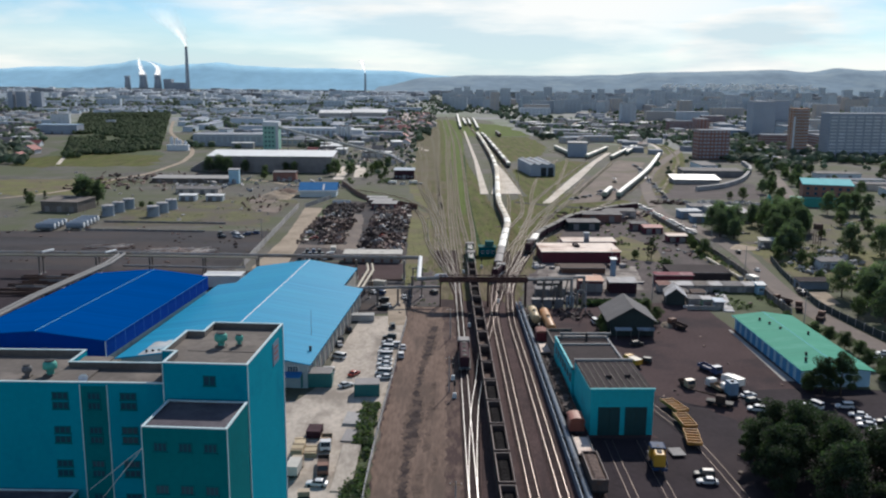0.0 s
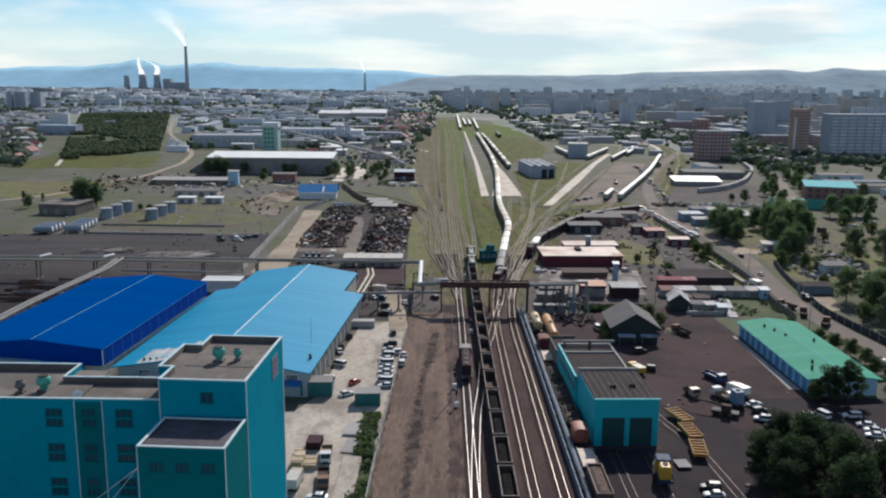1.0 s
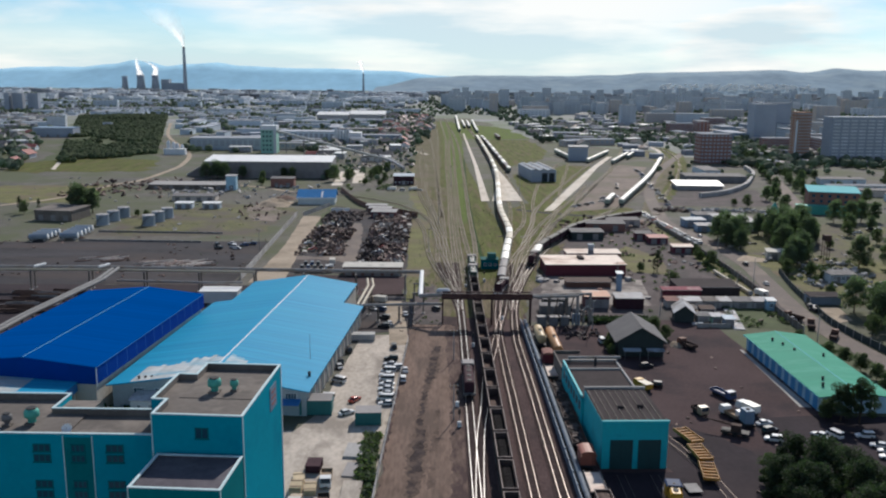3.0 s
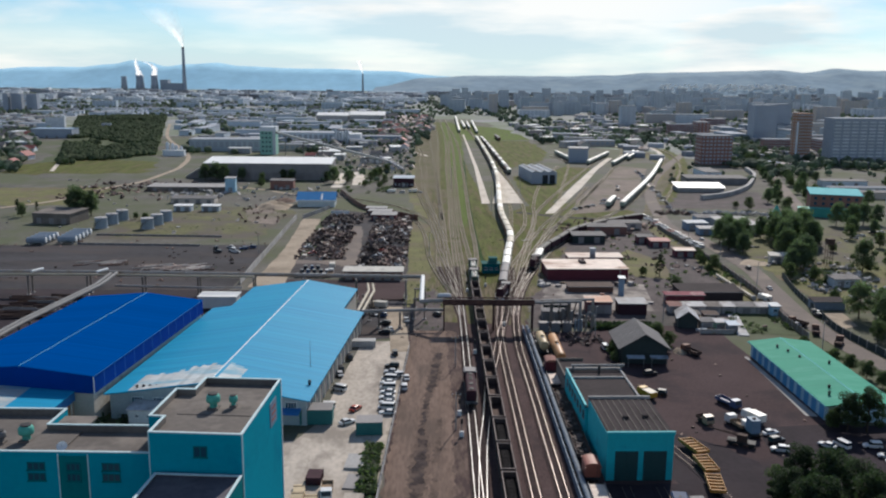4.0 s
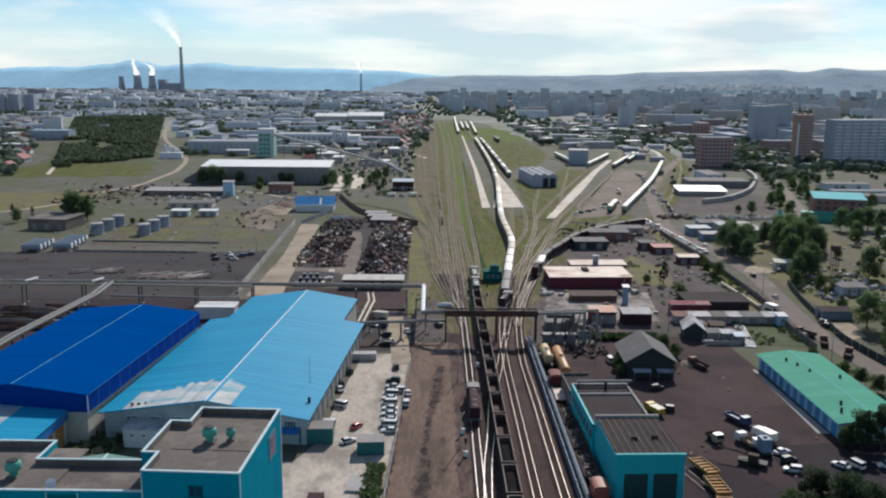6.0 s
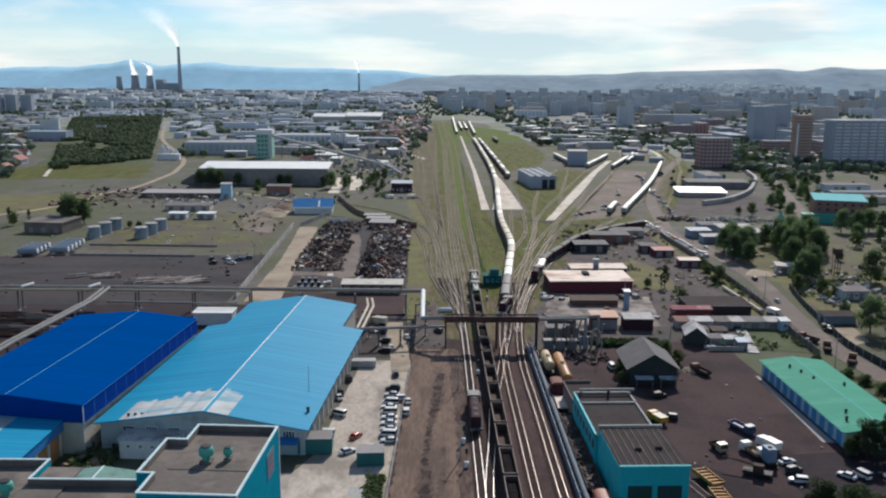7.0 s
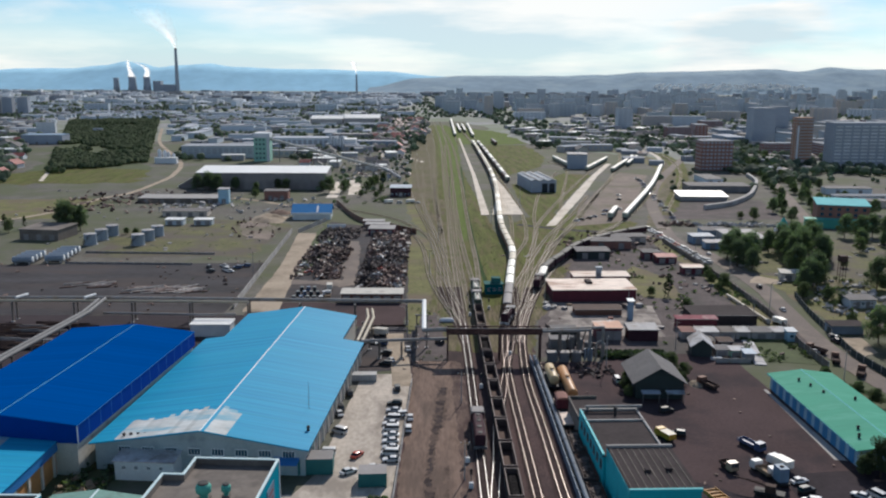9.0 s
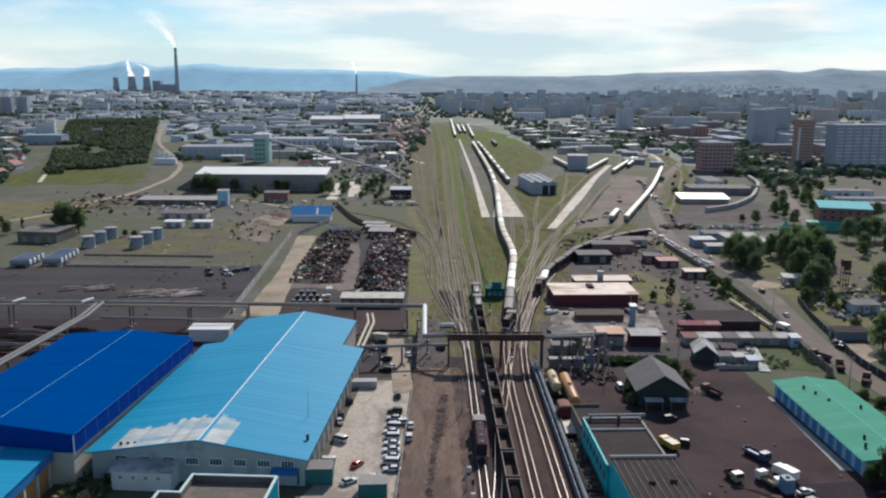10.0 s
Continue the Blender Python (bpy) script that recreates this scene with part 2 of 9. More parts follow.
M["shed_teal"] = surface("shed_teal", (0.0, 0.40, 0.46), 0.65, spread=0.12, scale=0.2, fine=1.5, bump=0.1, stain=(0.0, 0.28, 0.34), stain_scale=0.2, stain_at=0.6)
M["white_trim"] = surface("white_trim", (0.72, 0.74, 0.74), 0.7, spread=0.12, scale=0.5, fine=3)
M["coping_pale"] = surface("coping_pale", (0.50, 0.64, 0.66), 0.7, spread=0.15, scale=0.5, fine=3)
M["roof_felt"] = surface("roof_felt", (0.135, 0.118, 0.105), 0.92, spread=0.25, scale=0.18, fine=1.2, stain=(0.19, 0.165, 0.145), stain_scale=0.15, random_tone=0.1)
M["roof_dark"] = surface("roof_dark", (0.048, 0.039, 0.040), 0.95, specular=0.15, spread=0.3, scale=0.2, fine=1.2)
M["roof_lightblue"] = surface("roof_lightblue", (0.012, 0.285, 0.475), 0.55, spread=0.24, scale=0.3, fine=1.6, stretch=(0.02, 2.6, 0.01), ribs=0.35, rib_axis="Y", rib_depth=0.08, bump=0.1, specular=0.1, stain=(0.004, 0.195, 0.405), stain_scale=0.5, stain_at=0.55)
M["roof_worn"] = surface("roof_worn", (0.44, 0.47, 0.47), 0.7, specular=0.2, spread=0.2, scale=0.3, fine=1.2, stretch=(0.3, 1.2, 1), stain=(0.17, 0.36, 0.46), stain_scale=0.25, stain_at=0.55, random_tone=0.18)
M["roof_darkblue"] = surface("roof_darkblue", (0.0, 0.062, 0.265), 0.95, specular=0.0, spread=0.14, scale=0.1, fine=0.8, stretch=(0.012, 1.2, 0.01), ribs=0.35, rib_axis="Y", rib_depth=0.1, bump=0.08)
M["navy_fascia"] = surface("navy_fascia", (0.0, 0.040, 0.24), 0.8, specular=0.03, spread=0.12, ribs=0.4, rib_axis="Y", bump=0.05)
M["blue_fascia"] = surface("blue_fascia", (0.02, 0.16, 0.42), 0.5, spread=0.12)
M["cream_wall"] = surface("cream_wall", (0.50, 0.48, 0.43), 0.85, spread=0.15, scale=0.3, fine=2, stain=(0.33, 0.31, 0.28), stain_scale=0.25, stain_at=0.62)
M["store_wall"] = surface("store_wall", (0.34, 0.39, 0.41), 0.85, spread=0.15, scale=0.3, fine=2, stain=(0.24, 0.28, 0.30), stain_scale=0.25, stain_at=0.6)
M["orange_wall"] = surface("orange_wall", (0.42, 0.20, 0.07), 0.85, spread=0.2, scale=0.4, fine=2)
M["pale_panel"] = surface("pale_panel", (0.55, 0.6, 0.62), 0.6, spread=0.15)
M["green_roof"] = surface("green_roof", (0.06, 0.30, 0.205), 0.8, specular=0.1, spread=0.1, scale=0.12, fine=0.8, stretch=(0.3, 1.5, 1), ribs=0.3, rib_axis="Y", rib_depth=0.1, bump=0.08, stain=(0.085, 0.335, 0.24), stain_scale=0.2)
M["green_faded"] = surface("green_faded", (0.15, 0.29, 0.25), 0.85, spread=0.2, scale=0.2, fine=1.2, ribs=0.35, rib_depth=0.12, stain=(0.10, 0.17, 0.15), stain_scale=0.2, stain_at=0.55)
M["pale_blue_wall"] = surface("pale_blue_wall", (0.30, 0.48, 0.60), 0.8, spread=0.15, scale=0.3)
M["blue_door"] = surface("blue_door", (0.035, 0.21, 0.42), 0.6, spread=0.15)
M["door_green"] = surface("door_green", (0.008, 0.05, 0.055), 0.6, spread=0.15)
M["grey_roof"] = surface("grey_roof", (0.125, 0.12, 0.122), 0.85, spread=0.25, scale=0.25, fine=2, ribs=0.3, rib_axis="Y", random_tone=0.12)
M["grey_plate"] = surface("grey_plate", (0.20, 0.19, 0.19), 0.7, spread=0.2, random_tone=0.15)
M["timber_dark"] = surface("timber_dark", (0.028, 0.040, 0.040), 0.85, spread=0.25, scale=0.5, ribs=0.25, rib_axis="X")
M["roof_pinkwhite"] = surface("roof_pinkwhite", (0.72, 0.60, 0.51), 0.7, specular=0.3, spread=0.25, scale=0.12, fine=1.0, stretch=(0.4, 1, 1), stain=(0.36, 0.22, 0.16), stain_scale=0.16, stain_at=0.56, ribs=0.4, random_tone=0.1)
M["red_wall"] = surface("red_wall", (0.105, 0.021, 0.032), 0.85, spread=0.25, scale=0.3, random_tone=0.15)
M["brick_red"] = surface("brick_red", (0.215, 0.105, 0.085), 0.9, spread=0.22, scale=0.4, fine=4, random_tone=0.15)
M["roof_orange"] = surface("roof_orange", (0.55, 0.30, 0.20), 0.75, spread=0.2, scale=0.2, ribs=0.4, stain=(0.5, 0.42, 0.36), stain_scale=0.2)
M["roof_white"] = surface("roof_white", (0.76, 0.76, 0.74), 0.4, spread=0.12, scale=0.1, ribs=0.5, random_tone=0.08)
M["roof_blue"] = surface("roof_blue", (0.03, 0.19, 0.43), 0.8, specular=0.1, spread=0.12, ribs=0.4)
M["roof_crimson"] = surface("roof_crimson", (0.22, 0.055, 0.075), 0.8, specular=0.15, spread=0.25, scale=0.3, ribs=0.4, stain=(0.36, 0.22, 0.22), stain_scale=0.2, stain_at=0.6)
M["roof_red"] = surface("roof_red", (0.27, 0.08, 0.07), 0.7, spread=0.2, ribs=0.3, random_tone=0.15)
M["aqua_roof"] = surface("aqua_roof", (0.17, 0.50, 0.52), 0.85, specular=0.1, spread=0.12, ribs=0.4)
M["mint_wall"] = surface("mint_wall", (0.26, 0.48, 0.40), 0.8, spread=0.15)
M["cabin_teal"] = surface("cabin_teal", (0.03, 0.12, 0.115), 0.85, specular=0.1, spread=0.3, scale=0.5)
M["turquoise"] = surface("turquoise", (0.06, 0.33, 0.27), 0.7, spread=0.15)
M["concrete"] = surface("concrete", (0.33, 0.32, 0.31), 0.9, spread=0.2, scale=0.3, fine=2, random_tone=0.18)
# far walls and roofs: haze put into close, blue-grey tones
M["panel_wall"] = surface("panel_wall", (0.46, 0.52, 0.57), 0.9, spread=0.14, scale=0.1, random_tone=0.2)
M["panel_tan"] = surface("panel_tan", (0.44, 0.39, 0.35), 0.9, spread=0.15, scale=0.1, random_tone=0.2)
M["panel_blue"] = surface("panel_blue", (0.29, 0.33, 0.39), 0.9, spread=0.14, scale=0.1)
M["panel_orange"] = surface("panel_orange", (0.29, 0.16, 0.10), 0.9, spread=0.15, scale=0.1)
M["panel_white"] = surface("panel_white", (0.58, 0.61, 0.64), 0.9, spread=0.12, scale=0.1, random_tone=0.15)
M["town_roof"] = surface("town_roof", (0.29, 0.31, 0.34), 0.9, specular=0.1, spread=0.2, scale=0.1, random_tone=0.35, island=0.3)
M["pipe_navy"] = surface("pipe_navy", (0.135, 0.17, 0.215), 0.75, spread=0.25, scale=0.3, fine=2, stain=(0.07, 0.08, 0.10), stain_scale=0.3)
M["pipe_blue"] = surface("pipe_blue", (0.30, 0.35, 0.40), 0.7, spread=0.2, scale=0.3, fine=2, stain=(0.16, 0.17, 0.18), stain_scale=0.3)
M["wall_blue"] = surface("wall_blue", (0.18, 0.23, 0.29), 0.7, spread=0.2, scale=0.4, fine=2)
M["pipe_clad"] = surface("pipe_clad", (0.24, 0.235, 0.23), 0.65, 0.0, spread=0.22, scale=0.3, fine=2, stain=(0.2, 0.17, 0.14), stain_scale=0.3)
M["pipe_dark"] = surface("pipe_dark", (0.15, 0.155, 0.16), 0.7, spread=0.25, scale=0.3, fine=2)
M["tank_grey"] = surface("tank_grey", (0.23, 0.28, 0.33), 0.6, spread=0.2, scale=0.4, fine=2, random_tone=0.12)
M["pipe_yellow"] = surface("pipe_yellow", (0.42, 0.37, 0.28), 0.6, spread=0.15)
M["panel_brown"] = surface("panel_brown", (0.115, 0.062, 0.052), 0.85, 0.0, specular=0.1, spread=0.3, scale=0.4, fine=2, random_tone=0.15)
M["truss_maroon"] = surface("truss_maroon", (0.048, 0.022, 0.024), 0.8, 0.1, spread=0.3)
M["steel_grey"] = surface("steel_grey", (0.15, 0.15, 0.155), 0.7, 0.1, spread=0.2, random_tone=0.1)
M["wagon_steel"] = surface("wagon_steel", (0.095, 0.075, 0.07), 0.75, 0.2, spread=0.3, scale=0.5, fine=3, stain=(0.13, 0.07, 0.05), stain_scale=0.4, random_tone=0.25)
M["coal"] = surface("coal", (0.016, 0.015, 0.016), 0.95, specular=0.05, spread=0.4, scale=0.6, fine=3, bump=0.8)
M["rim_steel"] = surface("rim_steel", (0.20, 0.165, 0.155), 0.75, 0.2, spread=0.3, scale=0.5, fine=3)
M["rust_floor"] = surface("rust_floor", (0.075, 0.045, 0.036), 0.9, spread=0.35, scale=0.5, fine=3)
M["gravel_load"] = surface("gravel_load", (0.13, 0.09, 0.075), 0.95, spread=0.4, scale=0.8, fine=3, bump=0.8)
M["black_steel"] = surface("black_steel", (0.03, 0.03, 0.032), 0.7, 0.2, spread=0.3)
M["coach_white"] = surface("coach_white", (0.78, 0.75, 0.67), 0.45, spread=0.16, scale=0.4, random_tone=0.15)
M["roof_tan"] = surface("roof_tan", (0.47, 0.42, 0.33), 0.6, spread=0.2, scale=0.4, random_tone=0.25)
M["coach_side"] = surface("coach_side", (0.20, 0.24, 0.20), 0.5, spread=0.2, random_tone=0.2)
M["box_brown"] = surface("box_brown", (0.17, 0.085, 0.06), 0.75, spread=0.25, random_tone=0.2)
M["loco_dark"] = surface("loco_dark", (0.050, 0.022, 0.030), 0.8, specular=0.15, spread=0.25, scale=0.6)
M["loco_green"] = surface("loco_green", (0.022, 0.05, 0.04), 0.5, spread=0.2)
M["loco_yellow"] = surface("loco_yellow", (0.50, 0.27, 0.03), 0.45, spread=0.15)
M["loco_blue"] = surface("loco_blue", (0.018, 0.045, 0.11), 0.65, specular=0.2, spread=0.2)
M["loco_red"] = surface("loco_red", (0.25, 0.075, 0.05), 0.55, spread=0.2)
M["tank_yellow"] = surface("tank_yellow", (0.50, 0.37, 0.20), 0.5, spread=0.18, stain=(0.3, 0.2, 0.1), stain_scale=0.5, stain_at=0.62)
M["tank_orange"] = surface("tank_orange", (0.40, 0.19, 0.065), 0.5, spread=0.18, stain=(0.25, 0.12, 0.06), stain_scale=0.5, stain_at=0.62)
M["yellow_steel"] = surface("yellow_steel", (0.43, 0.20, 0.03), 0.65, spread=0.25, scale=0.6, stain=(0.3, 0.15, 0.05), stain_scale=0.5)
M["container_green"] = surface("container_green", (0.02, 0.14, 0.14), 0.6, spread=0.2, ribs=0.3, rib_axis="X")
M["container_grey"] = surface("container_grey", (0.40, 0.40, 0.40), 0.6, spread=0.2, random_tone=0.3, ribs=0.3, rib_axis="X")
M["container_blue"] = surface("container_blue", (0.16, 0.24, 0.33), 0.6, spread=0.2, random_tone=0.2, ribs=0.3, rib_axis="X")
for key, rgb in (("white", (0.64, 0.64, 0.64)), ("silver", (0.42, 0.43, 0.45)), ("black", (0.02, 0.02, 0.022)), ("red", (0.42, 0.05, 0.02)),
                 ("navy", (0.03, 0.07, 0.17)), ("beige", (0.40, 0.30, 0.20))):
    M["paint_" + key] = surface("paint_" + key, rgb, 0.3, spread=0.05, bump=0.0, coat=0.5)
M["glass"] = glass_dark("glass")
M["pane"] = glass_dark("pane", (0.012, 0.06, 0.095))
# panes lightened to the low contrast that haze gives
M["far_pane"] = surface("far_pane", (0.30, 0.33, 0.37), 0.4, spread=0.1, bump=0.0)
M["worn_rail"] = surface("worn_rail", (0.36, 0.32, 0.27), 0.55, 0.3, specular=0.4, spread=0.25)
M["dull_rail"] = surface("dull_rail", (0.20, 0.16, 0.14), 0.6, 0.5, spread=0.25)
M["rubber"] = surface("rubber", (0.02, 0.02, 0.02), 0.9)
M["bark"] = surface("bark", (0.07, 0.05, 0.035), 0.95, spread=0.3, fine=6, stretch=(1, 1, 0.2))
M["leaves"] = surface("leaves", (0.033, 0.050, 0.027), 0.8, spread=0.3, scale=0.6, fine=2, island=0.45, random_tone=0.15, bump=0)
M["leaves_light"] = surface("leaves_light", (0.075, 0.098, 0.05), 0.8, spread=0.3, scale=0.6, fine=2, island=0.45, random_tone=0.15, bump=0)
# paler copy of leaves, with haze put into the colour
M["leaves_hazed"] = surface("leaves_hazed", (0.098, 0.128, 0.080), 0.8, spread=0.3, scale=0.6, fine=2, island=0.45, random_tone=0.2, bump=0)
# woods and grove are lightened, haze put into the foliage colour
M["woods"] = surface("woods", (0.115, 0.145, 0.105), 0.9, spread=0.3, scale=0.05, fine=0.4, island=0.35)
M["grove"] = surface("grove", (0.108, 0.130, 0.075), 0.95, specular=0.1, spread=0.3, scale=0.02, fine=0.2, island=0.16)
M["scrap"] = surface("scrap", (0.150, 0.098, 0.080), 0.75, 0.1, spread=0.4, scale=0.8, fine=4, island=0.8)
M["scrap_dark"] = surface("scrap_dark", (0.078, 0.058, 0.053), 0.85, spread=0.4, scale=0.8, fine=4, island=0.7)
M["scrap_light"] = surface("scrap_light", (0.42, 0.38, 0.34), 0.6, spread=0.3, island=0.5)
M["timber_pale"] = surface("timber_pale", (0.46, 0.37, 0.24), 0.85, spread=0.25, scale=0.6, fine=3, random_tone=0.2)
M["timber"] = surface("timber", (0.24, 0.17, 0.11), 0.85, spread=0.3, island=0.3)
# hill colours carry the distance haze
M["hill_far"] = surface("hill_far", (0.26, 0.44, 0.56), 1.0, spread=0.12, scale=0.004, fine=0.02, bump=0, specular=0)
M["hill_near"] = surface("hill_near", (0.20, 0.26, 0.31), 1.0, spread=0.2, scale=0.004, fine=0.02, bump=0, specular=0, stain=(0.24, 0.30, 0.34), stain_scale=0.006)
# bluish light grey, the haze over the power station put in
M["chimney"] = surface("chimney", (0.27, 0.31, 0.36), 0.9, spread=0.15, scale=0.05)
# added glow brightens the hills as haze would
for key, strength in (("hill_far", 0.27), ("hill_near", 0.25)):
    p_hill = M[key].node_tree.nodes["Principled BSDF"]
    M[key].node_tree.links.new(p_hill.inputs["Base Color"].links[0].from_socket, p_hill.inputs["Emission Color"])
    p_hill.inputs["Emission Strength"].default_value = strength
for key in ("leaves", "leaves_light", "leaves_hazed", "woods", "grove"):
    nt = M[key].node_tree
    p_leaf, o_leaf = nt.nodes["Principled BSDF"], nt.nodes["Material Output"]
    tl, mx = nt.nodes.new("ShaderNodeBsdfTranslucent"), nt.nodes.new("ShaderNodeMixShader")
    up = nt.nodes.new("ShaderNodeVectorMath")
    up.operation = "MULTIPLY"
    up.inputs[1].default_value = (1.5, 1.9, 1.0)
    nt.links.new(p_leaf.inputs["Base Color"].links[0].from_socket, up.inputs[0])
    nt.links.new(up.outputs["Vector"], tl.inputs["Color"])
    mx.inputs["Fac"].default_value = 0.4
    nt.links.new(p_leaf.outputs["BSDF"], mx.inputs[1])
    nt.links.new(tl.outputs["BSDF"], mx.inputs[2])
    nt.links.new(mx.outputs["Shader"], o_leaf.inputs["Surface"])

# ---- building tools ----
class Shape:
    """Collects faces of one mesh."""
    def __init__(self):
        self.v, self.f, self.mi = [], [], []

    def add(self, verts, faces, mi=0):
        k = len(self.v)
        self.v.extend(verts)
        self.f.extend([tuple(i + k for i in face) for face in faces])
        self.mi.extend([mi] * len(faces))
        return self

    def box(self, x0, x1, y0, y1, z0, z1, mi=0, m=None):
        c = [(x, y, z) for z in (z0, z1) for y in (y0, y1) for x in (x0, x1)]
        if m is not None:
            c = [tuple(m @ Vector(p)) for p in c]
        return self.add(c, [(0, 2, 3, 1), (4, 5, 7, 6), (0, 1, 5, 4), (2, 6, 7, 3), (0, 4, 6, 2), (1, 3, 7, 5)], mi)

    def prism(self, poly, z0, z1, mi=0):
        """poly: anticlockwise outline in x, y."""
        n = len(poly)
        c = [(x, y, z0) for x, y in poly] + [(x, y, z1) for x, y in poly]
        faces = [tuple(range(n - 1, -1, -1)), tuple(range(n, 2 * n))]
        faces += [(i, (i + 1) % n, n + (i + 1) % n, n + i) for i in range(n)]
        return self.add(c, faces, mi)

    def extrude_y(self, poly, y0, y1, mi=0):
        """poly: outline in x, z."""
        n = len(poly)
        c = [(x, y0, z) for x, z in poly] + [(x, y1, z) for x, z in poly]
        faces = [tuple(range(n)), tuple(range(2 * n - 1, n - 1, -1))]
        faces += [(i, n + i, n + (i + 1) % n, (i + 1) % n) for i in range(n)]
        return self.add(c, faces, mi)

    def extrude_x(self, poly, x0, x1, mi=0):
        """poly: outline in y, z."""
        n = len(poly)
        c = [(x0, y, z) for y, z in poly] + [(x1, y, z) for y, z in poly]
        faces = [tuple(range(n - 1, -1, -1)), tuple(range(n, 2 * n))]
        faces += [(i, (i + 1) % n, n + (i + 1) % n, n + i) for i in range(n)]
        return self.add(c, faces, mi)

    def rod(self, a, b, r0, r1=None, n=10, mi=0):
        r1 = r0 if r1 is None else r1
        a, b = Vector(a), Vector(b)
        q = (b - a).to_track_quat("Z", "Y")
        c = []
        for p, r in ((a, r0), (b, r1)):
            c += [tuple(p + q @ Vector((r * math.cos(2 * math.pi * i / n), r * math.sin(2 * math.pi * i / n), 0))) for i in range(n)]
        faces = [tuple(range(n - 1, -1, -1)), tuple(range(n, 2 * n))]
        faces += [(i, (i + 1) % n, n + (i + 1) % n, n + i) for i in range(n)]
        return self.add(c, faces, mi)

    def lathe(self, prof, n=20, at=(0, 0, 0), mi=0):
        """prof: (radius, z) from the foot up."""
        c = [(at[0] + r * math.cos(2 * math.pi * i / n), at[1] + r * math.sin(2 * math.pi * i / n), at[2] + z) for r, z in prof for i in range(n)]
        faces = [(k * n + i, k * n + (i + 1) % n, (k + 1) * n + (i + 1) % n, (k + 1) * n + i) for k in range(len(prof) - 1) for i in range(n)]
        faces += [tuple(range(n - 1, -1, -1)), tuple(range((len(prof) - 1) * n, len(prof) * n))]
        return self.add(c, faces, mi)

    def mesh(self, name, mats, smooth=False):
        me = bpy.data.meshes.new(name)
        me.from_pydata(self.v, [], self.f)
        for m in (mats if isinstance(mats, (list, tuple)) else [mats]):
            me.materials.append(m)
        if any(self.mi):
            me.polygons.foreach_set("material_index", self.mi)
        if smooth:
            me.polygons.foreach_set("use_smooth", [True] * len(me.polygons))
        me.update()
        return me


def thing(name, at=(0, 0, 0), rz=0.0, label="", category="", group="", kind=""):
    """An empty at the foot of a thing that carries its parts."""
    ob = new(name)
    ob.empty_display_size = 0.5
    ob.matrix_basis = pose(at[0], at[1], at[2], 0, 0, rz)
    return tagged(ob, label, category, group, kind)


def part(name, shape, mats, parent, label="", smooth=False, at=None):
    data = shape if isinstance(shape, bpy.types.Mesh) else shape.mesh(name, mats, smooth)
    ob = new(name, data)
    ob.parent = parent
    if at is not None:
        ob.matrix_basis = at
    return tagged(ob, label)


def solid(name, shape, mats, label, category, at=(0, 0, 0), rz=0.0, group="", kind="", smooth=False):
    ob = new(name, shape if isinstance(shape, bpy.types.Mesh) else shape.mesh(name, mats, smooth))
    ob.matrix_basis = pose(at[0], at[1], at[2], 0, 0, rz)
    return tagged(ob, label, category, group, kind)


def patch(name, pts, z, mat, label, category, jitter=0.5, step=4.0):
    """A ground covering with a slightly uneven outline."""
    rnd = random.Random(name + str(pts[0]))
    out = []
    for (ax, ay), (bx, by) in zip(pts, pts[1:] + pts[:1]):
        n = max(1, int(math.hypot(bx - ax, by - ay) / step))
        for i in range(n):
            u = i / n
            out.append((ax + (bx - ax) * u + rnd.uniform(-jitter, jitter), ay + (by - ay) * u + rnd.uniform(-jitter, jitter)))
    bm = bmesh.new()
    f = bm.faces.new([bm.verts.new((x, y, z)) for x, y in out])
    f.normal_update()
    if f.normal.z < 0:
        f.normal_flip()
    bmesh.ops.triangulate(bm, faces=[f])
    me = bpy.data.meshes.new(name)
    bm.to_mesh(me)
    bm.free()
    me.materials.append(mat)
    return tagged(new(name, me), label, category, kind="structure")


def line(points, step=4.0):
    """A smooth curve through points, sampled evenly: a list of (place, heading)."""
    p = [Vector((*q, 0)) for q in points]
    p = [2 * p[0] - p[1]] + p + [2 * p[-1] - p[-2]]
    dense = []
    for i in range(1, len(p) - 2):
        a, b, c, d = p[i - 1:i + 3]
        n = max(2, int((c - b).length / 2))
        for k in range(n):
            t = k / n
            dense.append(0.5 * ((2 * b) + (c - a) * t + (2 * a - 5 * b + 4 * c - d) * t * t + (3 * b - a - 3 * c + d) * t ** 3))
    dense.append(p[-2])
    out, left = [dense[0]], step
    for a, b in zip(dense, dense[1:]):
        seg = (b - a).length
        while seg >= left:
            a = a + (b - a).normalized() * left
            seg -= left
            out.append(a)
            left = step
        left -= seg
    res = []
    for i, q in enumerate(out):
        d = out[min(i + 1, len(out) - 1)] - out[max(i - 1, 0)]
        res.append((q, d.normalized()))
    return res


def ribbon(shape, path, off0, off1, z0, z1, mi=0):
    """A bar of rectangular section along a path."""
    k = len(shape.v)
    for q, d in path:
        s = Vector((d.y, -d.x, 0))
        for o, z in ((off0, z0), (off1, z0), (off1, z1), (off0, z1)):
            p = q + s * o
            shape.v.append((p.x, p.y, z))
    n = len(path)
    for i in range(n - 1):
        a, b = k + 4 * i, k + 4 * i + 4
        for j in range(4):
            shape.f.append((a + j, a + (j + 1) % 4, b + (j + 1) % 4, b + j))
            shape.mi.append(mi)
    shape.f.append((k, k + 3, k + 2, k + 1))
    shape.f.append((k + 4 * n - 4, k + 4 * n - 3, k + 4 * n - 2, k + 4 * n - 1))
    shape.mi.extend([mi, mi])


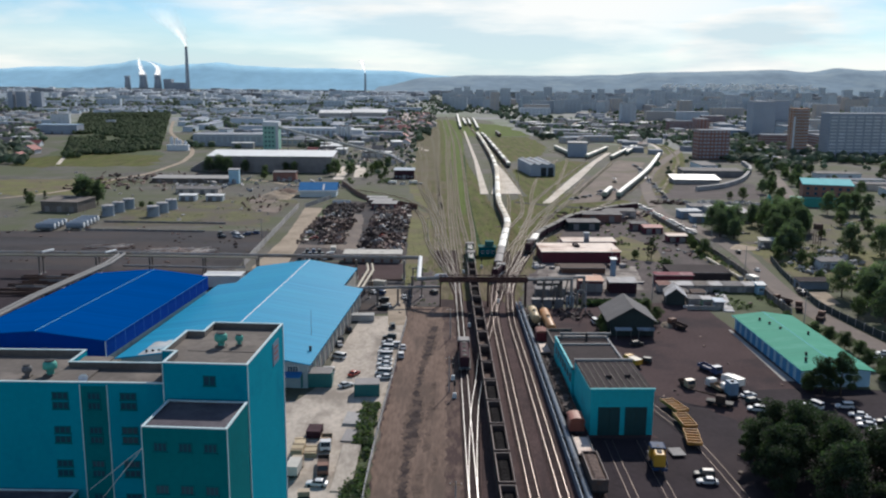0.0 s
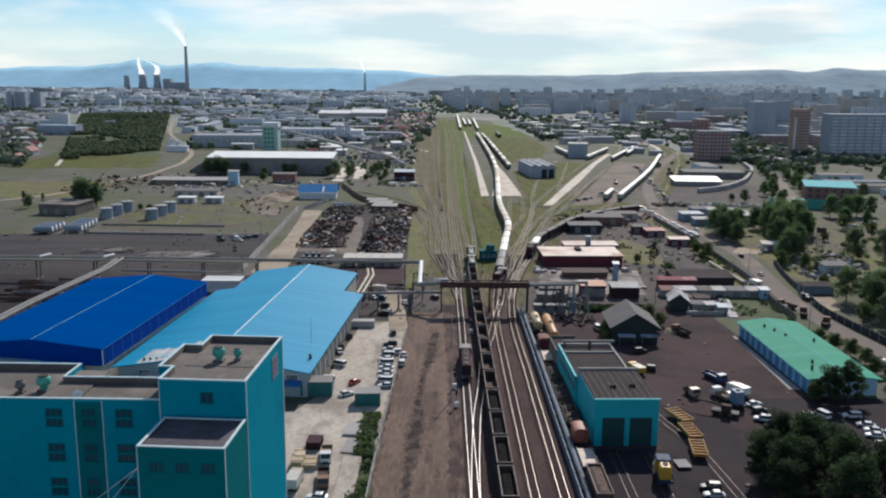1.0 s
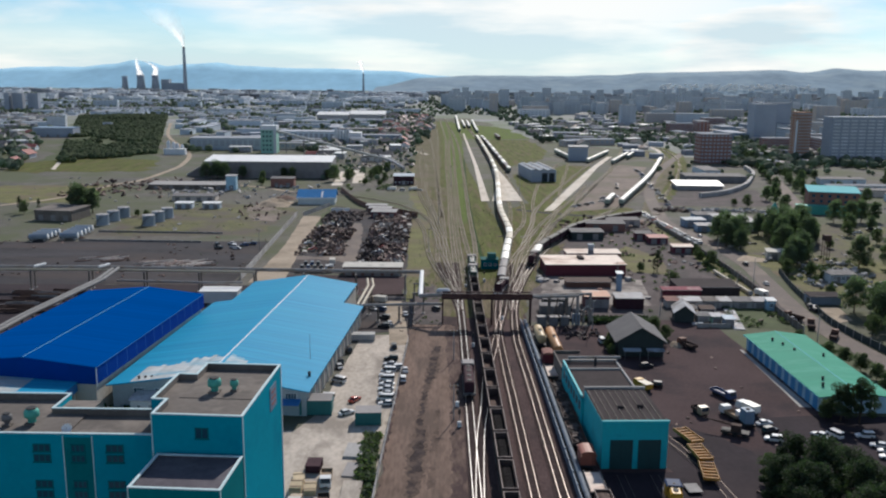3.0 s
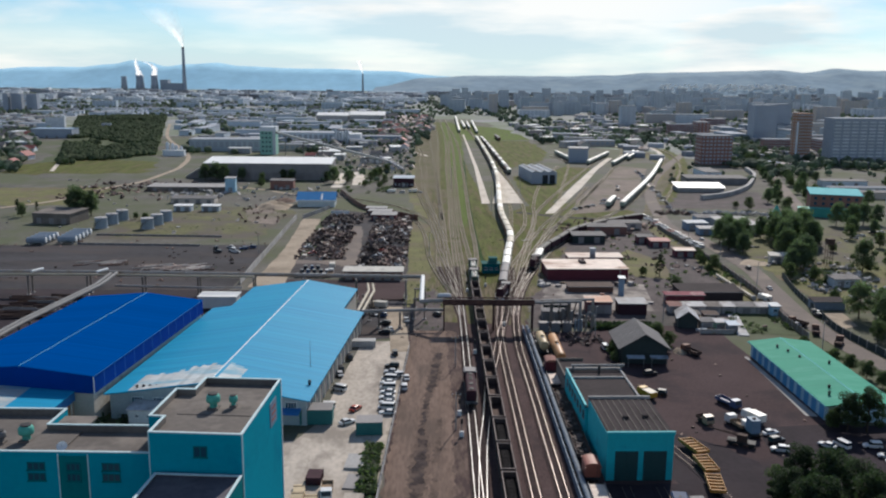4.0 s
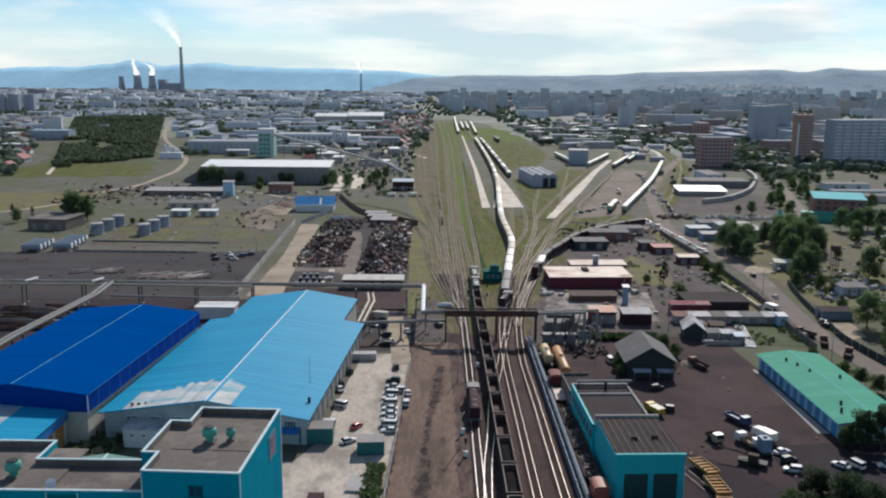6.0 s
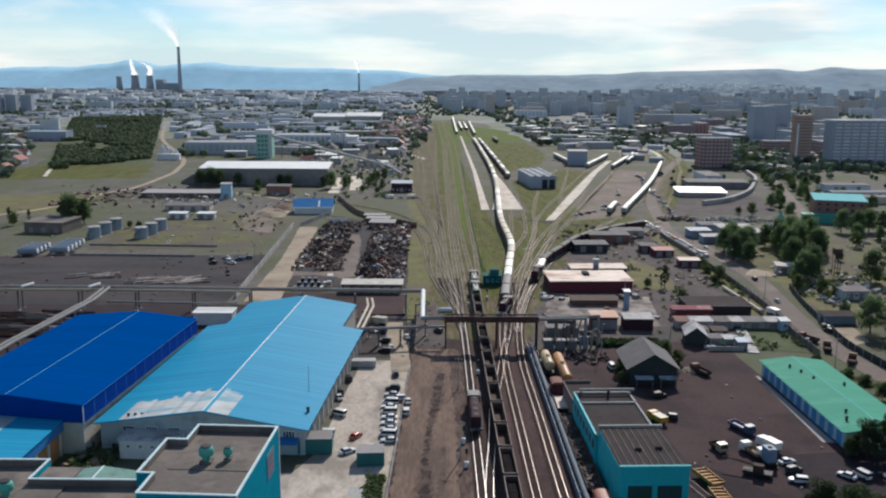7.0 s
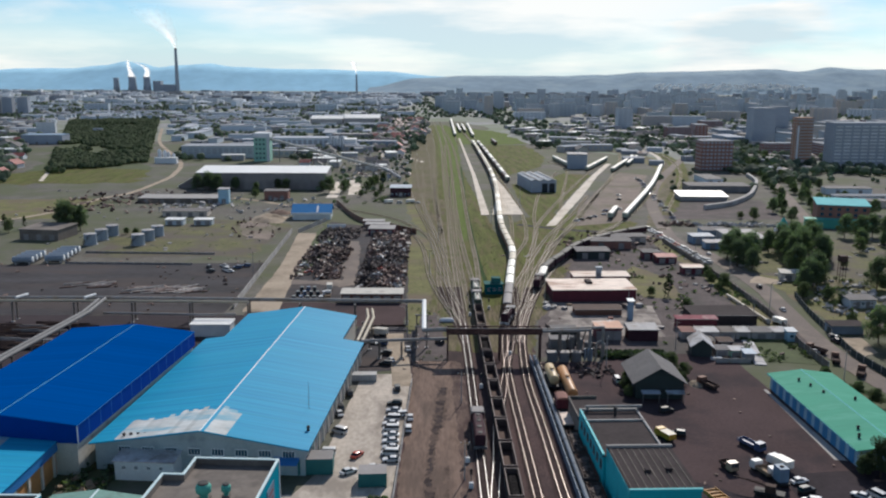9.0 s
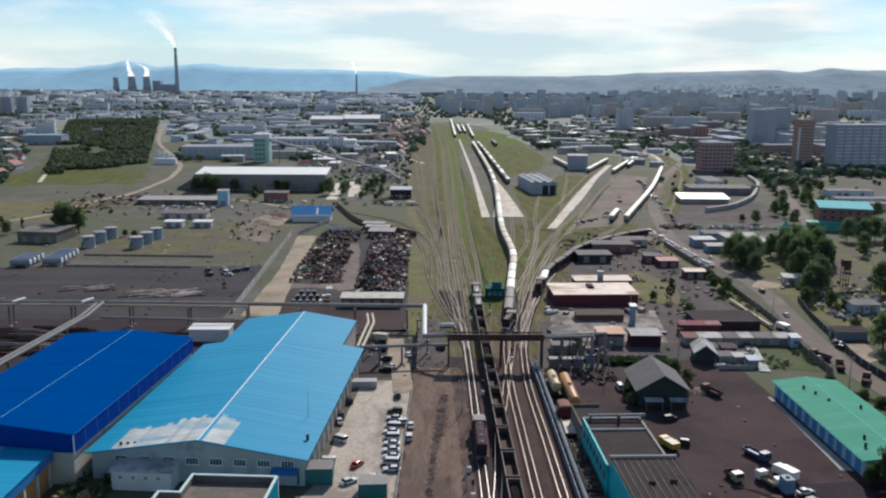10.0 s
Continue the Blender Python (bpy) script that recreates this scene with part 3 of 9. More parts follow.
def strip(name, points, width, z, mat, label, category):
    s = Shape()
    ribbon(s, line(points, 5.0), -width / 2, width / 2, z - 0.02, z)
    return solid(name, s, mat, label, category, kind="structure")


def wall_gable(s, x0, x1, y0, y1, z_eave, z_ridge, ridge=None, mi=0):
    xr = (x0 + x1) / 2 if ridge is None else ridge
    return s.extrude_y([(x0, 0), (x1, 0), (x1, z_eave), (xr, z_ridge), (x0, z_eave)], y0, y1, mi)


window_meshes = {}
def window(parent, x, y, z, w=1.4, h=1.5, face="S", frame_mat="white_trim", bars=2):
    """A window with frame and pane, proud of the wall that it sits in."""
    key = (w, h, frame_mat, bars)
    if key not in window_meshes:
        f, g = Shape(), Shape()
        t = 0.09
        for a in ((-w / 2, -w / 2 + t, 0, h), (w / 2 - t, w / 2, 0, h)):
            f.box(a[0], a[1], -0.06, 0.02, a[2], a[3])
        f.box(-w / 2, w / 2, -0.06, 0.02, 0, t).box(-w / 2, w / 2, -0.06, 0.02, h - t, h)
        for b in range(1, bars):
            bx = -w / 2 + w * b / bars
            f.box(bx - t / 2, bx + t / 2, -0.055, 0.02, t, h - t)
        f.box(-w / 2 - 0.08, w / 2 + 0.08, -0.16, 0.02, -0.06, -0.003)
        g.box(-w / 2 + t, w / 2 - t, -0.03, 0.01, t, h - t)
        window_meshes[key] = (f.mesh("window", M[frame_mat]), g.mesh("pane", M["pane"]))
    fm, gm = window_meshes[key]
    wob = part("window", fm, None, parent, at=pose(x, y, z, 0, 0, {"S": 0, "E": 90, "N": 180, "W": -90}[face]))
    part("pane", gm, None, wob)
    return wob

# ---- ground ----
g = Shape()
N_GX, N_GY = 40, 40
for j in range(N_GY + 1):
    for i in range(N_GX + 1):
        g.v.append((-3600 + 7200 * i / N_GX, -400 + 5380 * j / N_GY, 0.0))
for j in range(N_GY):
    for i in range(N_GX):
        a = j * (N_GX + 1) + i
        g.f.append((a, a + 1, a + N_GX + 2, a + N_GX + 1))
        g.mi.append(0)
solid("ground", g, M["soil"], "dusty brown open ground with patches of thin grass", "ground", kind="structure")

# far ground sheet with the haze in its pale tone
patch("ground_town", [(-2900, 1250), (-700, 980), (-420, 1000), (-120, 1080), (-30, 1500), (60, 1500), (110, 1000), (260, 760), (900, 900), (2900, 1300), (3500, 4960), (-3500, 4960)], 0.015, M["town_ground"], "town ground with patches of green, paled for haze", "ground", 12, 60)
patch("ground_railway", [(-8, 40), (27, 40), (27, 250), (28, 262), (16, 268), (4, 262), (-3, 250), (-9, 235)], 0.03, M["ballast"], "dark brown oily gravel of the railway corridor", "gravel")
patch("ground_dirt", [(-8.6, 40), (6.2, 40), (6.4, 140), (6.2, 190), (5.6, 246), (-6.0, 246), (-8.6, 140)], 0.06, M["dirt"], "bare brown dirt track beside the rails", "dirt", 0.5, 1.6)
patch("ground_dirt", [(4.2, 40), (7.3, 40), (7.2, 140), (7.2, 190), (6.8, 244), (3.6, 246), (4.4, 190), (4.0, 140)], 0.068, M["dirt_mix"], "dirt and dark gravel mixed beside the rails", "dirt", 0.45, 1.3)
RUT = [(-4.6, 88), (-3.9, 112), (-3.4, 128), (-3.1, 140), (-2.4, 152), (-2.0, 164), (-1.9, 178), (-1.1, 192), (0.2, 206), (1.5, 226)]
for grow, z, key, label in ((1.9, 0.08, "rut_edge", "damp brown margin of a churned band"), (1.15, 0.095, "rut", "dark damp churned band in the dirt")):
    half = [grow * (0.95 + 0.4 * math.sin(1.7 * k) - 0.055 * k) for k in range(len(RUT))]
    patch("ground_rut", [(x + h, y) for (x, y), h in zip(RUT, half)] + [(x - h, y) for (x, y), h in list(zip(RUT, half))[::-1]], z, M[key], label, "dirt", 0.5, 0.8)
for x, y, w, l in ((1.2, 166, 0.9, 6), (0.6, 150, 0.7, 5), (1.6, 178, 0.6, 4), (-0.6, 132, 0.9, 7), (2.2, 140, 0.5, 5)):
    patch("ground_rut", [(x - w, y - l), (x + w * 0.4, y - l * 0.7), (x + w, y), (x + w * 0.6, y + l), (x - w * 0.5, y + l * 0.8), (x - w * 1.1, y)], 0.088, M["rut_edge"], "small churned patch in the dirt", "dirt", 0.3, 0.6)
patch("pavement_parking", [(-60, 40), (-9.4, 40), (-9.2, 140), (-7.2, 205), (-6.4, 236), (-19, 236), (-24, 178), (-27, 170), (-60, 170)], 0.05, M["concrete_yard"], "sunlit pale concrete car park, stained", "pavement", 0.2)
patch("pavement_service", [(-22, 236), (-5, 240), (-3, 282), (-24, 280)], 0.05, M["grey_yard"], "trampled grey service yard beside the pipes", "yard")
patch("grass_verge", [(-12.2, 90), (-9.6, 90), (-9.4, 150), (-9.8, 168), (-12.0, 168)], 0.09, M["weeds"], "overgrown weedy verge along a fence", "grass", 0.4)
patch("pavement_yard", [(27, 40), (110, 40), (84, 178), (81, 252), (60, 253), (44, 246), (27, 246)], 0.045, M["asphalt_yard"], "worn dark brownish asphalt yard", "pavement", 0.3)
# shade before the engine shed laid down as a dark patch
patch("pavement_oily", [(29, 60), (84, 60), (78, 140), (66, 150), (58, 168), (47, 176), (43, 172), (43.4, 152), (29, 152)], 0.062, M["asphalt_shaded"], "asphalt before the engine shed, darkened for shade", "pavement", 0.8, 3.0)
patch("pavement_apron", [(79.8, 184.5), (82.2, 184.0), (81.2, 224.5), (80.4, 224.5)], 0.09, M["concrete"], "pale concrete apron along the workshop", "pavement", 0.05)
patch("pavement_carpark_east", [(66, 150), (104, 146), (110, 178), (84, 180), (66, 178)], 0.075, M["asphalt_shaded"], "dark asphalt car park beside the workshop", "pavement")
patch("grass_plot", [(88, 246), (103, 243), (104, 266), (92, 272)], 0.08, M["weeds"], "small overgrown green plot behind sheds", "grass")
patch("ground_depot", [(28, 250), (112, 250), (112, 440), (88, 425), (60, 410), (44, 340), (34, 300)], 0.02, M["dust_yard"], "dusty grey storage yard behind the depot", "yard")
patch("pavement_pads", [(33, 271), (68, 269), (73, 304), (40, 308)], 0.06, M["pad_grey"], "cracked pale concrete pads between sheds", "pavement", 0.6)
patch("ground_brown", [(-62, 281), (-9.4, 279), (-9.8, 306), (-60, 309)], 0.05, M["asphalt_yard"], "dark brown ground under a pipeline", "ground", 0.6)
strip("road_service", [(-8.6, 227), (-9.9, 247), (-11.4, 258), (-12.2, 272)], 5, 0.07, M["pale_road"], "dusty tan service lane", "road")
patch("grass_pipes", [(-6.5, 246), (2.6, 246), (3.2, 258), (2.0, 280), (0.5, 292), (-3.5, 292), (-6.8, 274)], 0.064, M["dust_yard"], "trampled grey ground under the pipes", "grass", 0.8, 2.0)
patch("grass_curve", [(-8.6, 272), (-4.3, 272), (-0.6, 290), (0.2, 323), (-0.2, 374), (-2.5, 425), (-12, 443), (-11, 374), (-9.6, 320)], 0.06, M["meadow"], "yellow-green grass strip inside the curve of the tracks", "grass")
patch("ground_fan_south", [(2, 255), (27, 252), (31, 280), (40, 312), (48, 340), (56, 372), (40, 350), (30, 322), (24, 306), (13, 300), (0.5, 300)], 0.058, M["fan_ground"], "weedy brown gravel where the tracks fan out", "gravel", 1.2, 2.5)
patch("ground_fan", [(-2, 296), (13, 296), (12.5, 380), (9.5, 460), (7, 560), (-6, 560), (-5, 470), (-1, 420), (-0.5, 340)], 0.068, M["fan_ground"], "dark weedy gravel between fanning tracks", "gravel", 0.8)
strip("grass_verge", [(19.0, 327), (18.4, 380), (18.5, 433), (19.5, 544), (21.5, 640), (24, 760)], 1.5, 0.10, M["verge"], "dark green overgrown ditch beside the tracks", "grass")
patch("grass_fan", [(12.5, 300), (21, 296), (28, 342), (31, 385), (30, 450), (26, 640), (20, 1000), (6, 1400), (-2, 1400), (2, 700), (4, 460), (9, 380)], 0.05, M["grass"], "green grass between the fanning tracks", "grass", 0.8)
patch("grass_fan_east", [(27, 322), (33, 326), (46, 376), (60, 408), (80, 432), (108, 470), (100, 500), (60, 505), (40, 470), (34, 400)], 0.04, M["grass"], "olive green grass between sidings", "grass", 0.8)
patch("grass_main", [(10.5, 420), (18, 420), (19.2, 560), (24.0, 760), (30, 1060), (24, 1400), (4, 1400), (7.5, 1060), (8, 760), (9.2, 560)], 0.07, M["lush"], "lush green grass along the main line", "grass", 1.8, 6.0)
patch("grass_north", [(-14, 1020), (60, 1000), (112, 1020), (92, 1240), (50, 1330), (-14, 1400)], 0.045, M["lush"], "wide dry grass beside far tracks", "grass", 6, 20)
patch("grass_far_sidings", [(50, 690), (62, 700), (92, 760), (108, 860), (104, 1000), (60, 1000), (52, 860)], 0.045, M["grass"], "green grass between far sidings", "grass", 2, 10)
patch("ground_sidings", [(-10, 520), (2, 500), (4, 720), (-1, 1250), (-30, 1250), (-17, 720), (-13, 560)], 0.055, M["weedy_bed"], "weedy ground between old sidings", "ground", 1.0)
patch("grass_west_strip", [(-6, 440), (3, 440), (1, 900), (-14, 900), (-20, 620), (-14, 500)], 0.035, M["meadow"], "dry green strip beside the main line", "grass", 1.2)
patch("grass_sidings", [(52, 500), (58, 472), (90, 584), (123, 698), (104, 715), (76, 640), (56, 640)], 0.05, M["grass"], "green grass between the sidings", "grass", 1.0)
patch("grass_sidings", [(112, 470), (122, 474), (160, 600), (200, 740), (214, 830), (200, 900), (186, 740), (150, 612)], 0.045, M["meadow"], "grassy strip along a curving siding", "grass", 1.0)
patch("grass_sidings", [(122, 500), (134, 500), (166, 590), (204, 710), (226, 800), (234, 900), (222, 900), (212, 810), (196, 720), (158, 606)], 0.054, M["grass"], "green and dusty grass beside a curving siding", "grass", 1.5, 5.0)
patch("platform_north", [(32.4, 498), (50, 499), (49.8, 560), (49.2, 605), (47.4, 680), (43, 680), (39, 560)], 0.35, M["platform"], "pale concrete freight platform between tracks", "platform", 0.15)
patch("platform_west", [(26.4, 497), (31.0, 497), (33.2, 700), (34.4, 1100), (32.4, 1100), (30.4, 700)], 0.35, M["platform"], "narrow pale concrete platform", "platform", 0.15)
patch("pavement_loading", [(58, 463), (62.8, 464), (97, 580), (129, 698), (158, 790), (154, 792), (124.5, 699), (90.5, 582)], 0.12, M["platform"], "long pale loading road between sidings", "road", 0.3)
patch("pavement_cars", [(72, 462), (104, 478), (168, 700), (150, 720), (122, 640), (84, 520)], 0.06, M["lot_dust"], "grey yard with parked vehicles between sidings", "yard")
patch("ground_scrap", [(-57, 311), (-10, 311), (-10, 400), (-15, 445), (-54, 475), (-58, 440), (-53, 380)], 0.05, M["grey_yard"], "oily grey ground of a scrap yard", "yard")
patch("road_scrap", [(-36, 330), (-29.5, 334), (-31.5, 380), (-34.5, 420), (-40.5, 420), (-38, 380), (-35, 345)], 0.08, M["asphalt"], "trodden dusty lane through the scrap yard", "road", 0.8)
patch("road_scrap", [(-54, 334), (-44, 335), (-36, 331), (-32, 338), (-37, 342), (-46, 340), (-55, 342)], 0.078, M["asphalt"], "trodden dusty lane before the scrap heaps", "road", 0.6)
patch("grass_scrap", [(-57, 345), (-50, 350), (-46, 395), (-48, 440), (-55, 468), (-58, 440), (-54, 380)], 0.074, M["weeds"], "weeds growing among scrap", "grass", 1.6, 3.0)
patch("road_pale", [(-63, 296), (-51, 296), (-53, 330), (-57, 440), (-66, 440), (-62, 360)], 0.08, M["pale_road"], "pale sandy road beside the scrap yard", "road", 0.3)
patch("yard_behind_halls", [(-230, 150), (-110, 150), (-97, 238), (-64, 244), (-30, 262), (-26, 292), (-230, 292)], 0.035, M["asphalt_shaded"], "dark yard with stacked steel", "yard")
patch("yard_west", [(-190, 292), (-68, 292), (-68, 372), (-190, 366)], 0.04, M["grey_yard"], "wide grey gravel storage yard", "yard")
patch("grass_west", [(-145, 384), (-78, 384), (-72, 470), (-120, 478), (-150, 440)], 0.045, M["scrub"], "dry green field beside the storage yard", "grass", 3.5, 7.0)
patch("ground_mound", [(-101.4, 465.8), (-87.8, 426.3), (-76.0, 422.1), (-81.2, 461.0), (-93.7, 483.0)], 0.062, M["lot_dust"], "bare brown dirt heaped beside a field", "dirt", 1.5, 3.0)
patch("grass_far_west", [(-300, 625), (-212, 640), (-216, 690), (-240, 730), (-290, 735), (-330, 690)], 0.05, M["grass"], "green meadow at the edge of a grove", "grass", 7, 12)
patch("grass_grove", [(-225, 700), (-310, 700), (-600, 1500), (-458, 1500)], 0.04, M["weeds"], "olive green scrub ground under a grove", "grass", 8, 20)
patch("grass_south_west", [(-330, 470), (-200, 480), (-200, 560), (-330, 545)], 0.05, M["meadow"], "patchy dry meadow", "grass", 3)
strip("road_west", [(-262, 436), (-228, 474), (-212, 505), (-206, 558), (-197, 583), (-196, 639), (-200, 695), (-225, 800), (-308, 1015), (-387, 1285)], 4.0, 0.09, M["pale_road"], "dusty pale road winding away", "road")
strip("road_path", [(-282, 649), (-318, 755), (-354, 862)], 3, 0.09, M["platform"], "narrow pale path through a meadow", "path")
strip("road_lane", [(-64, 566), (-65, 610), (-67, 655)], 7, 0.09, M["platform"], "pale dusty lane between trees", "road")
strip("road_lane", [(-51, 580), (-54, 620), (-58, 660)], 8, 0.095, M["platform"], "pale dusty lane between trees", "road")
strip("road_lane", [(-70, 1034), (-56, 930), (-44, 834)], 4, 0.09, M["platform"], "pale road among small houses", "road")
strip("road_lane", [(-30, 860), (-13, 812), (-8, 796)], 5, 0.09, M["platform"], "pale track towards the railway", "road")
strip("road_lane", [(-197, 583), (-176, 577), (-120, 560), (-84, 530)], 4, 0.095, M["pale_road"], "sandy lane across open ground", "road")
strip("road_curve", [(113, 462), (124, 500), (146, 572), (176, 660), (196, 740), (204, 810), (190, 900), (150, 1010)], 7, 0.075, M["old_bed"], "broad dusty track bed curving away", "ground")
strip("road_east", [(118, 150), (115, 200), (111.6, 235), (111, 255), (112.6, 275), (116.5, 305), (119.6, 335), (119, 390), (116, 450), (160, 640), (300, 1000)], 6.8, 0.1, M["asphalt"], "grey asphalt street with dusty edges", "road")
strip("road_loop", [(204, 790), (213, 835), (220, 882), (222.6, 960), (214.8, 1003), (210.4, 1134)], 4, 0.09, M["platform"], "pale dusty track bed looping away", "ground")
strip("road_cross", [(112, 452), (90, 446), (66, 452), (40, 470)], 5, 0.09, M["grey_yard"], "narrow lane across the sidings", "road")
patch("yard_east", [(124, 270), (260, 250), (300, 400), (128, 440)], 0.03, M["scrub"], "dusty weedy ground between garden plots", "ground", 1.5)
patch("grass_roadside", [(98, 272), (103.5, 268), (109, 284), (109.6, 345), (106.4, 430), (101, 430), (103, 345), (101, 300)], 0.055, M["meadow"], "overgrown grass along a street fence", "grass", 0.7)
patch("grass_shed", [(72, 316), (85, 312), (90, 344), (80, 366), (72, 350)], 0.05, M["meadow"], "rough grass with bushes behind sheds", "grass", 1.2)
patch("grass_street", [(123, 280), (134, 276), (150, 300), (140, 340), (127, 352)], 0.052, M["meadow"], "rough grass between street and gardens", "grass", 1.2)
patch("pavement_pale", [(116.4, 249), (123.6, 254), (126.4, 269), (120.2, 268)], 0.06, M["pale_road"], "sunlit beige trodden yard beside the street", "yard", 0.5)
patch("pavement_planks", [(117.6, 338), (129, 335), (131, 342), (124.6, 350)], 0.11, M["pale_road"], "pale trodden lot beside the street", "yard", 0.5)
strip("road_avenue", [(200, 478), (226, 568), (261, 696), (331, 942)], 7, 0.085, M["asphalt"], "long straight avenue lined with trees", "road")
patch("grass_gardens", [(126, 300), (170, 290), (190, 330), (150, 345), (130, 340)], 0.06, M["meadow"], "overgrown garden plots", "grass")
patch("ground_stadium", [(125, 486), (190, 486), (205, 560), (150, 570), (125, 540)], 0.05, M["dust_yard"], "bare dusty ground beside a hall", "ground")

# ---- railway tracks ----
track_levels = []
def track(points, label="railway track with two worn steel rails", rail="worn_rail", sleepers=True, z=0.12):
    z += 0.004 * (len(track_levels) % 14)
    track_levels.append(z)
    t = thing("railway_track", label=label, category="railway track", group="railway tracks", kind="structure")
    path = line(points, 3.0)
    ties = Shape()
    edge = 400 + (points[0][0] * 37 + points[-1][0] * 11) % 90
    south, north = [p for p in path if p[0].y < edge + 3], [p for p in path if p[0].y > edge]
    cut = 256 + (points[0][0] * 53 + points[-1][1] * 7) % 44
    near, mid = [p for p in south if p[0].y < cut], [p for p in south if p[0].y > cut - 3]
    inlaid = rail == "dull_rail" and not sleepers
    for run, mat in ((near, "asphalt_shaded" if inlaid else "track_bed"), (mid, "old_bed"), (north, "weedy_bed")):
        if len(run) > 1:
            bed = Shape()
            half = 1.45 if mat in ("track_bed", "asphalt_shaded") else 1.05
            ribbon(bed, run, -half, half, 0.02, z if mat == "track_bed" else z - 0.01 if mat == "old_bed" else z - 0.02)
            part("track_bed", bed, M[mat], t)
    for o in (-0.70, 0.70):
        for run, mat in ((near, rail), (mid, "worn_rail"), (north, "worn_rail")):
            if len(run) > 1:
                r = Shape()
                # bright_rail is drawn wider too, for the spread of its glare
                ribbon(r, run, o - (0.05 if rail == "bright_rail" else 0.037), o + (0.05 if rail == "bright_rail" else 0.037), z + 0.13 if sleepers else z - 0.02, z + 0.06 if inlaid else z + 0.30)
                part("rail", r, M[mat], t, "steel rail")
    if sleepers:
        for q, d in line(points, 0.75):
            if q.y > 330:
                break
            s = Vector((d.y, -d.x, 0))
            c = [q + s * a + d * b for b in (-0.12, 0.12) for a in (-1.3, 1.3)]
            ties.add([(p.x, p.y, h) for h in (z, z + 0.13) for p in c], [(4, 5, 7, 6), (0, 1, 5, 4), (2, 6, 7, 3), (0, 4, 6, 2), (1, 3, 7, 5)])
        if ties.v:
            tagged(part("sleepers", ties, M["sleeper"], t), kind="stuff")
    return t

TRACK_A = [(8.3, 60), (8.3, 150), (8.6, 230), (8.4, 300), (7.8, 400), (8.3, 530), (8.3, 700), (10, 1000), (4, 1500)]
TRACK_B = [(13.5, 60), (13.5, 180), (13.5, 250), (14.2, 325), (13.0, 400), (12.6, 465), (13.8, 616), (16.5, 913), (14, 1500)]
TRACK_C = [(18.1, 60), (18.1, 180), (18.6, 240), (21.4, 279), (28.6, 342), (33.0, 385), (33.6, 449), (37.8, 527), (43.0, 624), (45.6, 753), (46.2, 1018), (44, 1300), (40, 1500)]
TRACK_D = [(22.9, 60), (22.9, 190), (23.2, 240), (28.0, 288), (38.3, 330), (54.7, 387), (72, 425), (92, 446), (120, 455)]
track(TRACK_A, rail="bright_rail")
track(TRACK_B, "railway track with two shining steel rails", "steel_rail")
track(TRACK_C, "railway track with two shining steel rails", "steel_rail")
track(TRACK_D, "railway track with two shining steel rails", "steel_rail")
track([(8.3, 105), (8.5, 135), (10.0, 166), (11.5, 182), (13.2, 205)], "railway crossover with two shining steel rails", "bright_rail")
track([(13.4, 205), (16, 222), (18.6, 242), (22.5, 270), (25.2, 311), (28.5, 340)], "railway crossover with two shining steel rails", "steel_rail")
track([(8.4, 262), (5.9, 290), (1.8, 329), (1.6, 380), (0.2, 405), (-4.2, 438), (-14.4, 470), (-26, 491), (-50, 515), (-80, 532)])
track([(8.4, 280), (4.6, 335), (4.6, 400), (2.5, 520), (1, 700), (2, 1000), (-4, 1500)])
track([(13.6, 290), (17.0, 361), (17.8, 465), (20.7, 690), (22, 1000), (12, 1500)])
track([(25.6, 270), (30.9, 300), (38.3, 345), (45.7, 374), (66, 449), (109, 590), (156, 756), (190, 900)])
track([(24.2, 262), (26.0, 288), (33.1, 325), (44.2, 400), (59, 487), (120, 700), (155, 811)])
track([(25.0, 264), (29.5, 292), (40, 336), (56, 384), (80, 440), (104, 486), (150, 615), (190, 743), (205, 830), (185, 930)])
track([(27, 300), (32.4, 373), (44.2, 431), (50, 520), (50.2, 618), (53, 900), (51, 1275)])
track([(30, 350), (36.5, 420), (42, 500), (44, 640), (48, 900), (40, 1300)])
track([(36, 330), (50, 400), (66, 470), (80, 560), (110, 737), (104, 807)])
track([(28.4, 100), (28.4, 160), (28.3, 200), (28.5, 244)], "depot siding with rusty rails", "dull_rail")
track([(34, 100), (34.2, 153)], "rails leading into an engine shed", "dull_rail", False)
track([(40, 100), (40.2, 153)], "rails leading into an engine shed", "dull_rail", False)
track([(31.6, 204), (31.5, 240)], "depot siding with rusty rails", "dull_rail")
track([(53, 110), (50.5, 150), (46, 172), (44.6, 196)], "curved yard siding with dull rails", "dull_rail", False)
track([(1.8, 420), (-2.5, 490), (-7.5, 560), (-12.5, 711), (-18, 900), (-24, 1150)])
track([(3.4, 440), (1.6, 520), (0.6, 574), (-1.2, 712), (-6, 950), (-14, 1250)])

track([(26.5, 292), (31.5, 330), (40.5, 385), (50, 440), (56, 500), (72, 600), (100, 720)], sleepers=False)
track([(30, 310), (41, 362), (54, 410), (74, 470), (100, 560), (140, 690)], sleepers=False)
track([(33, 310), (47, 360), (64, 406), (90, 455), (118, 520), (158, 630)], sleepers=False)
track([(6.4, 285), (3.4, 304), (-1.2, 338), (-3.4, 375), (-5.2, 404), (-10, 436), (-20, 461), (-36, 482)], sleepers=False)
track([(8.0, 300), (3.0, 350), (0.2, 400), (-2.6, 450), (-9, 520), (-18, 640), (-26, 800)], sleepers=False)

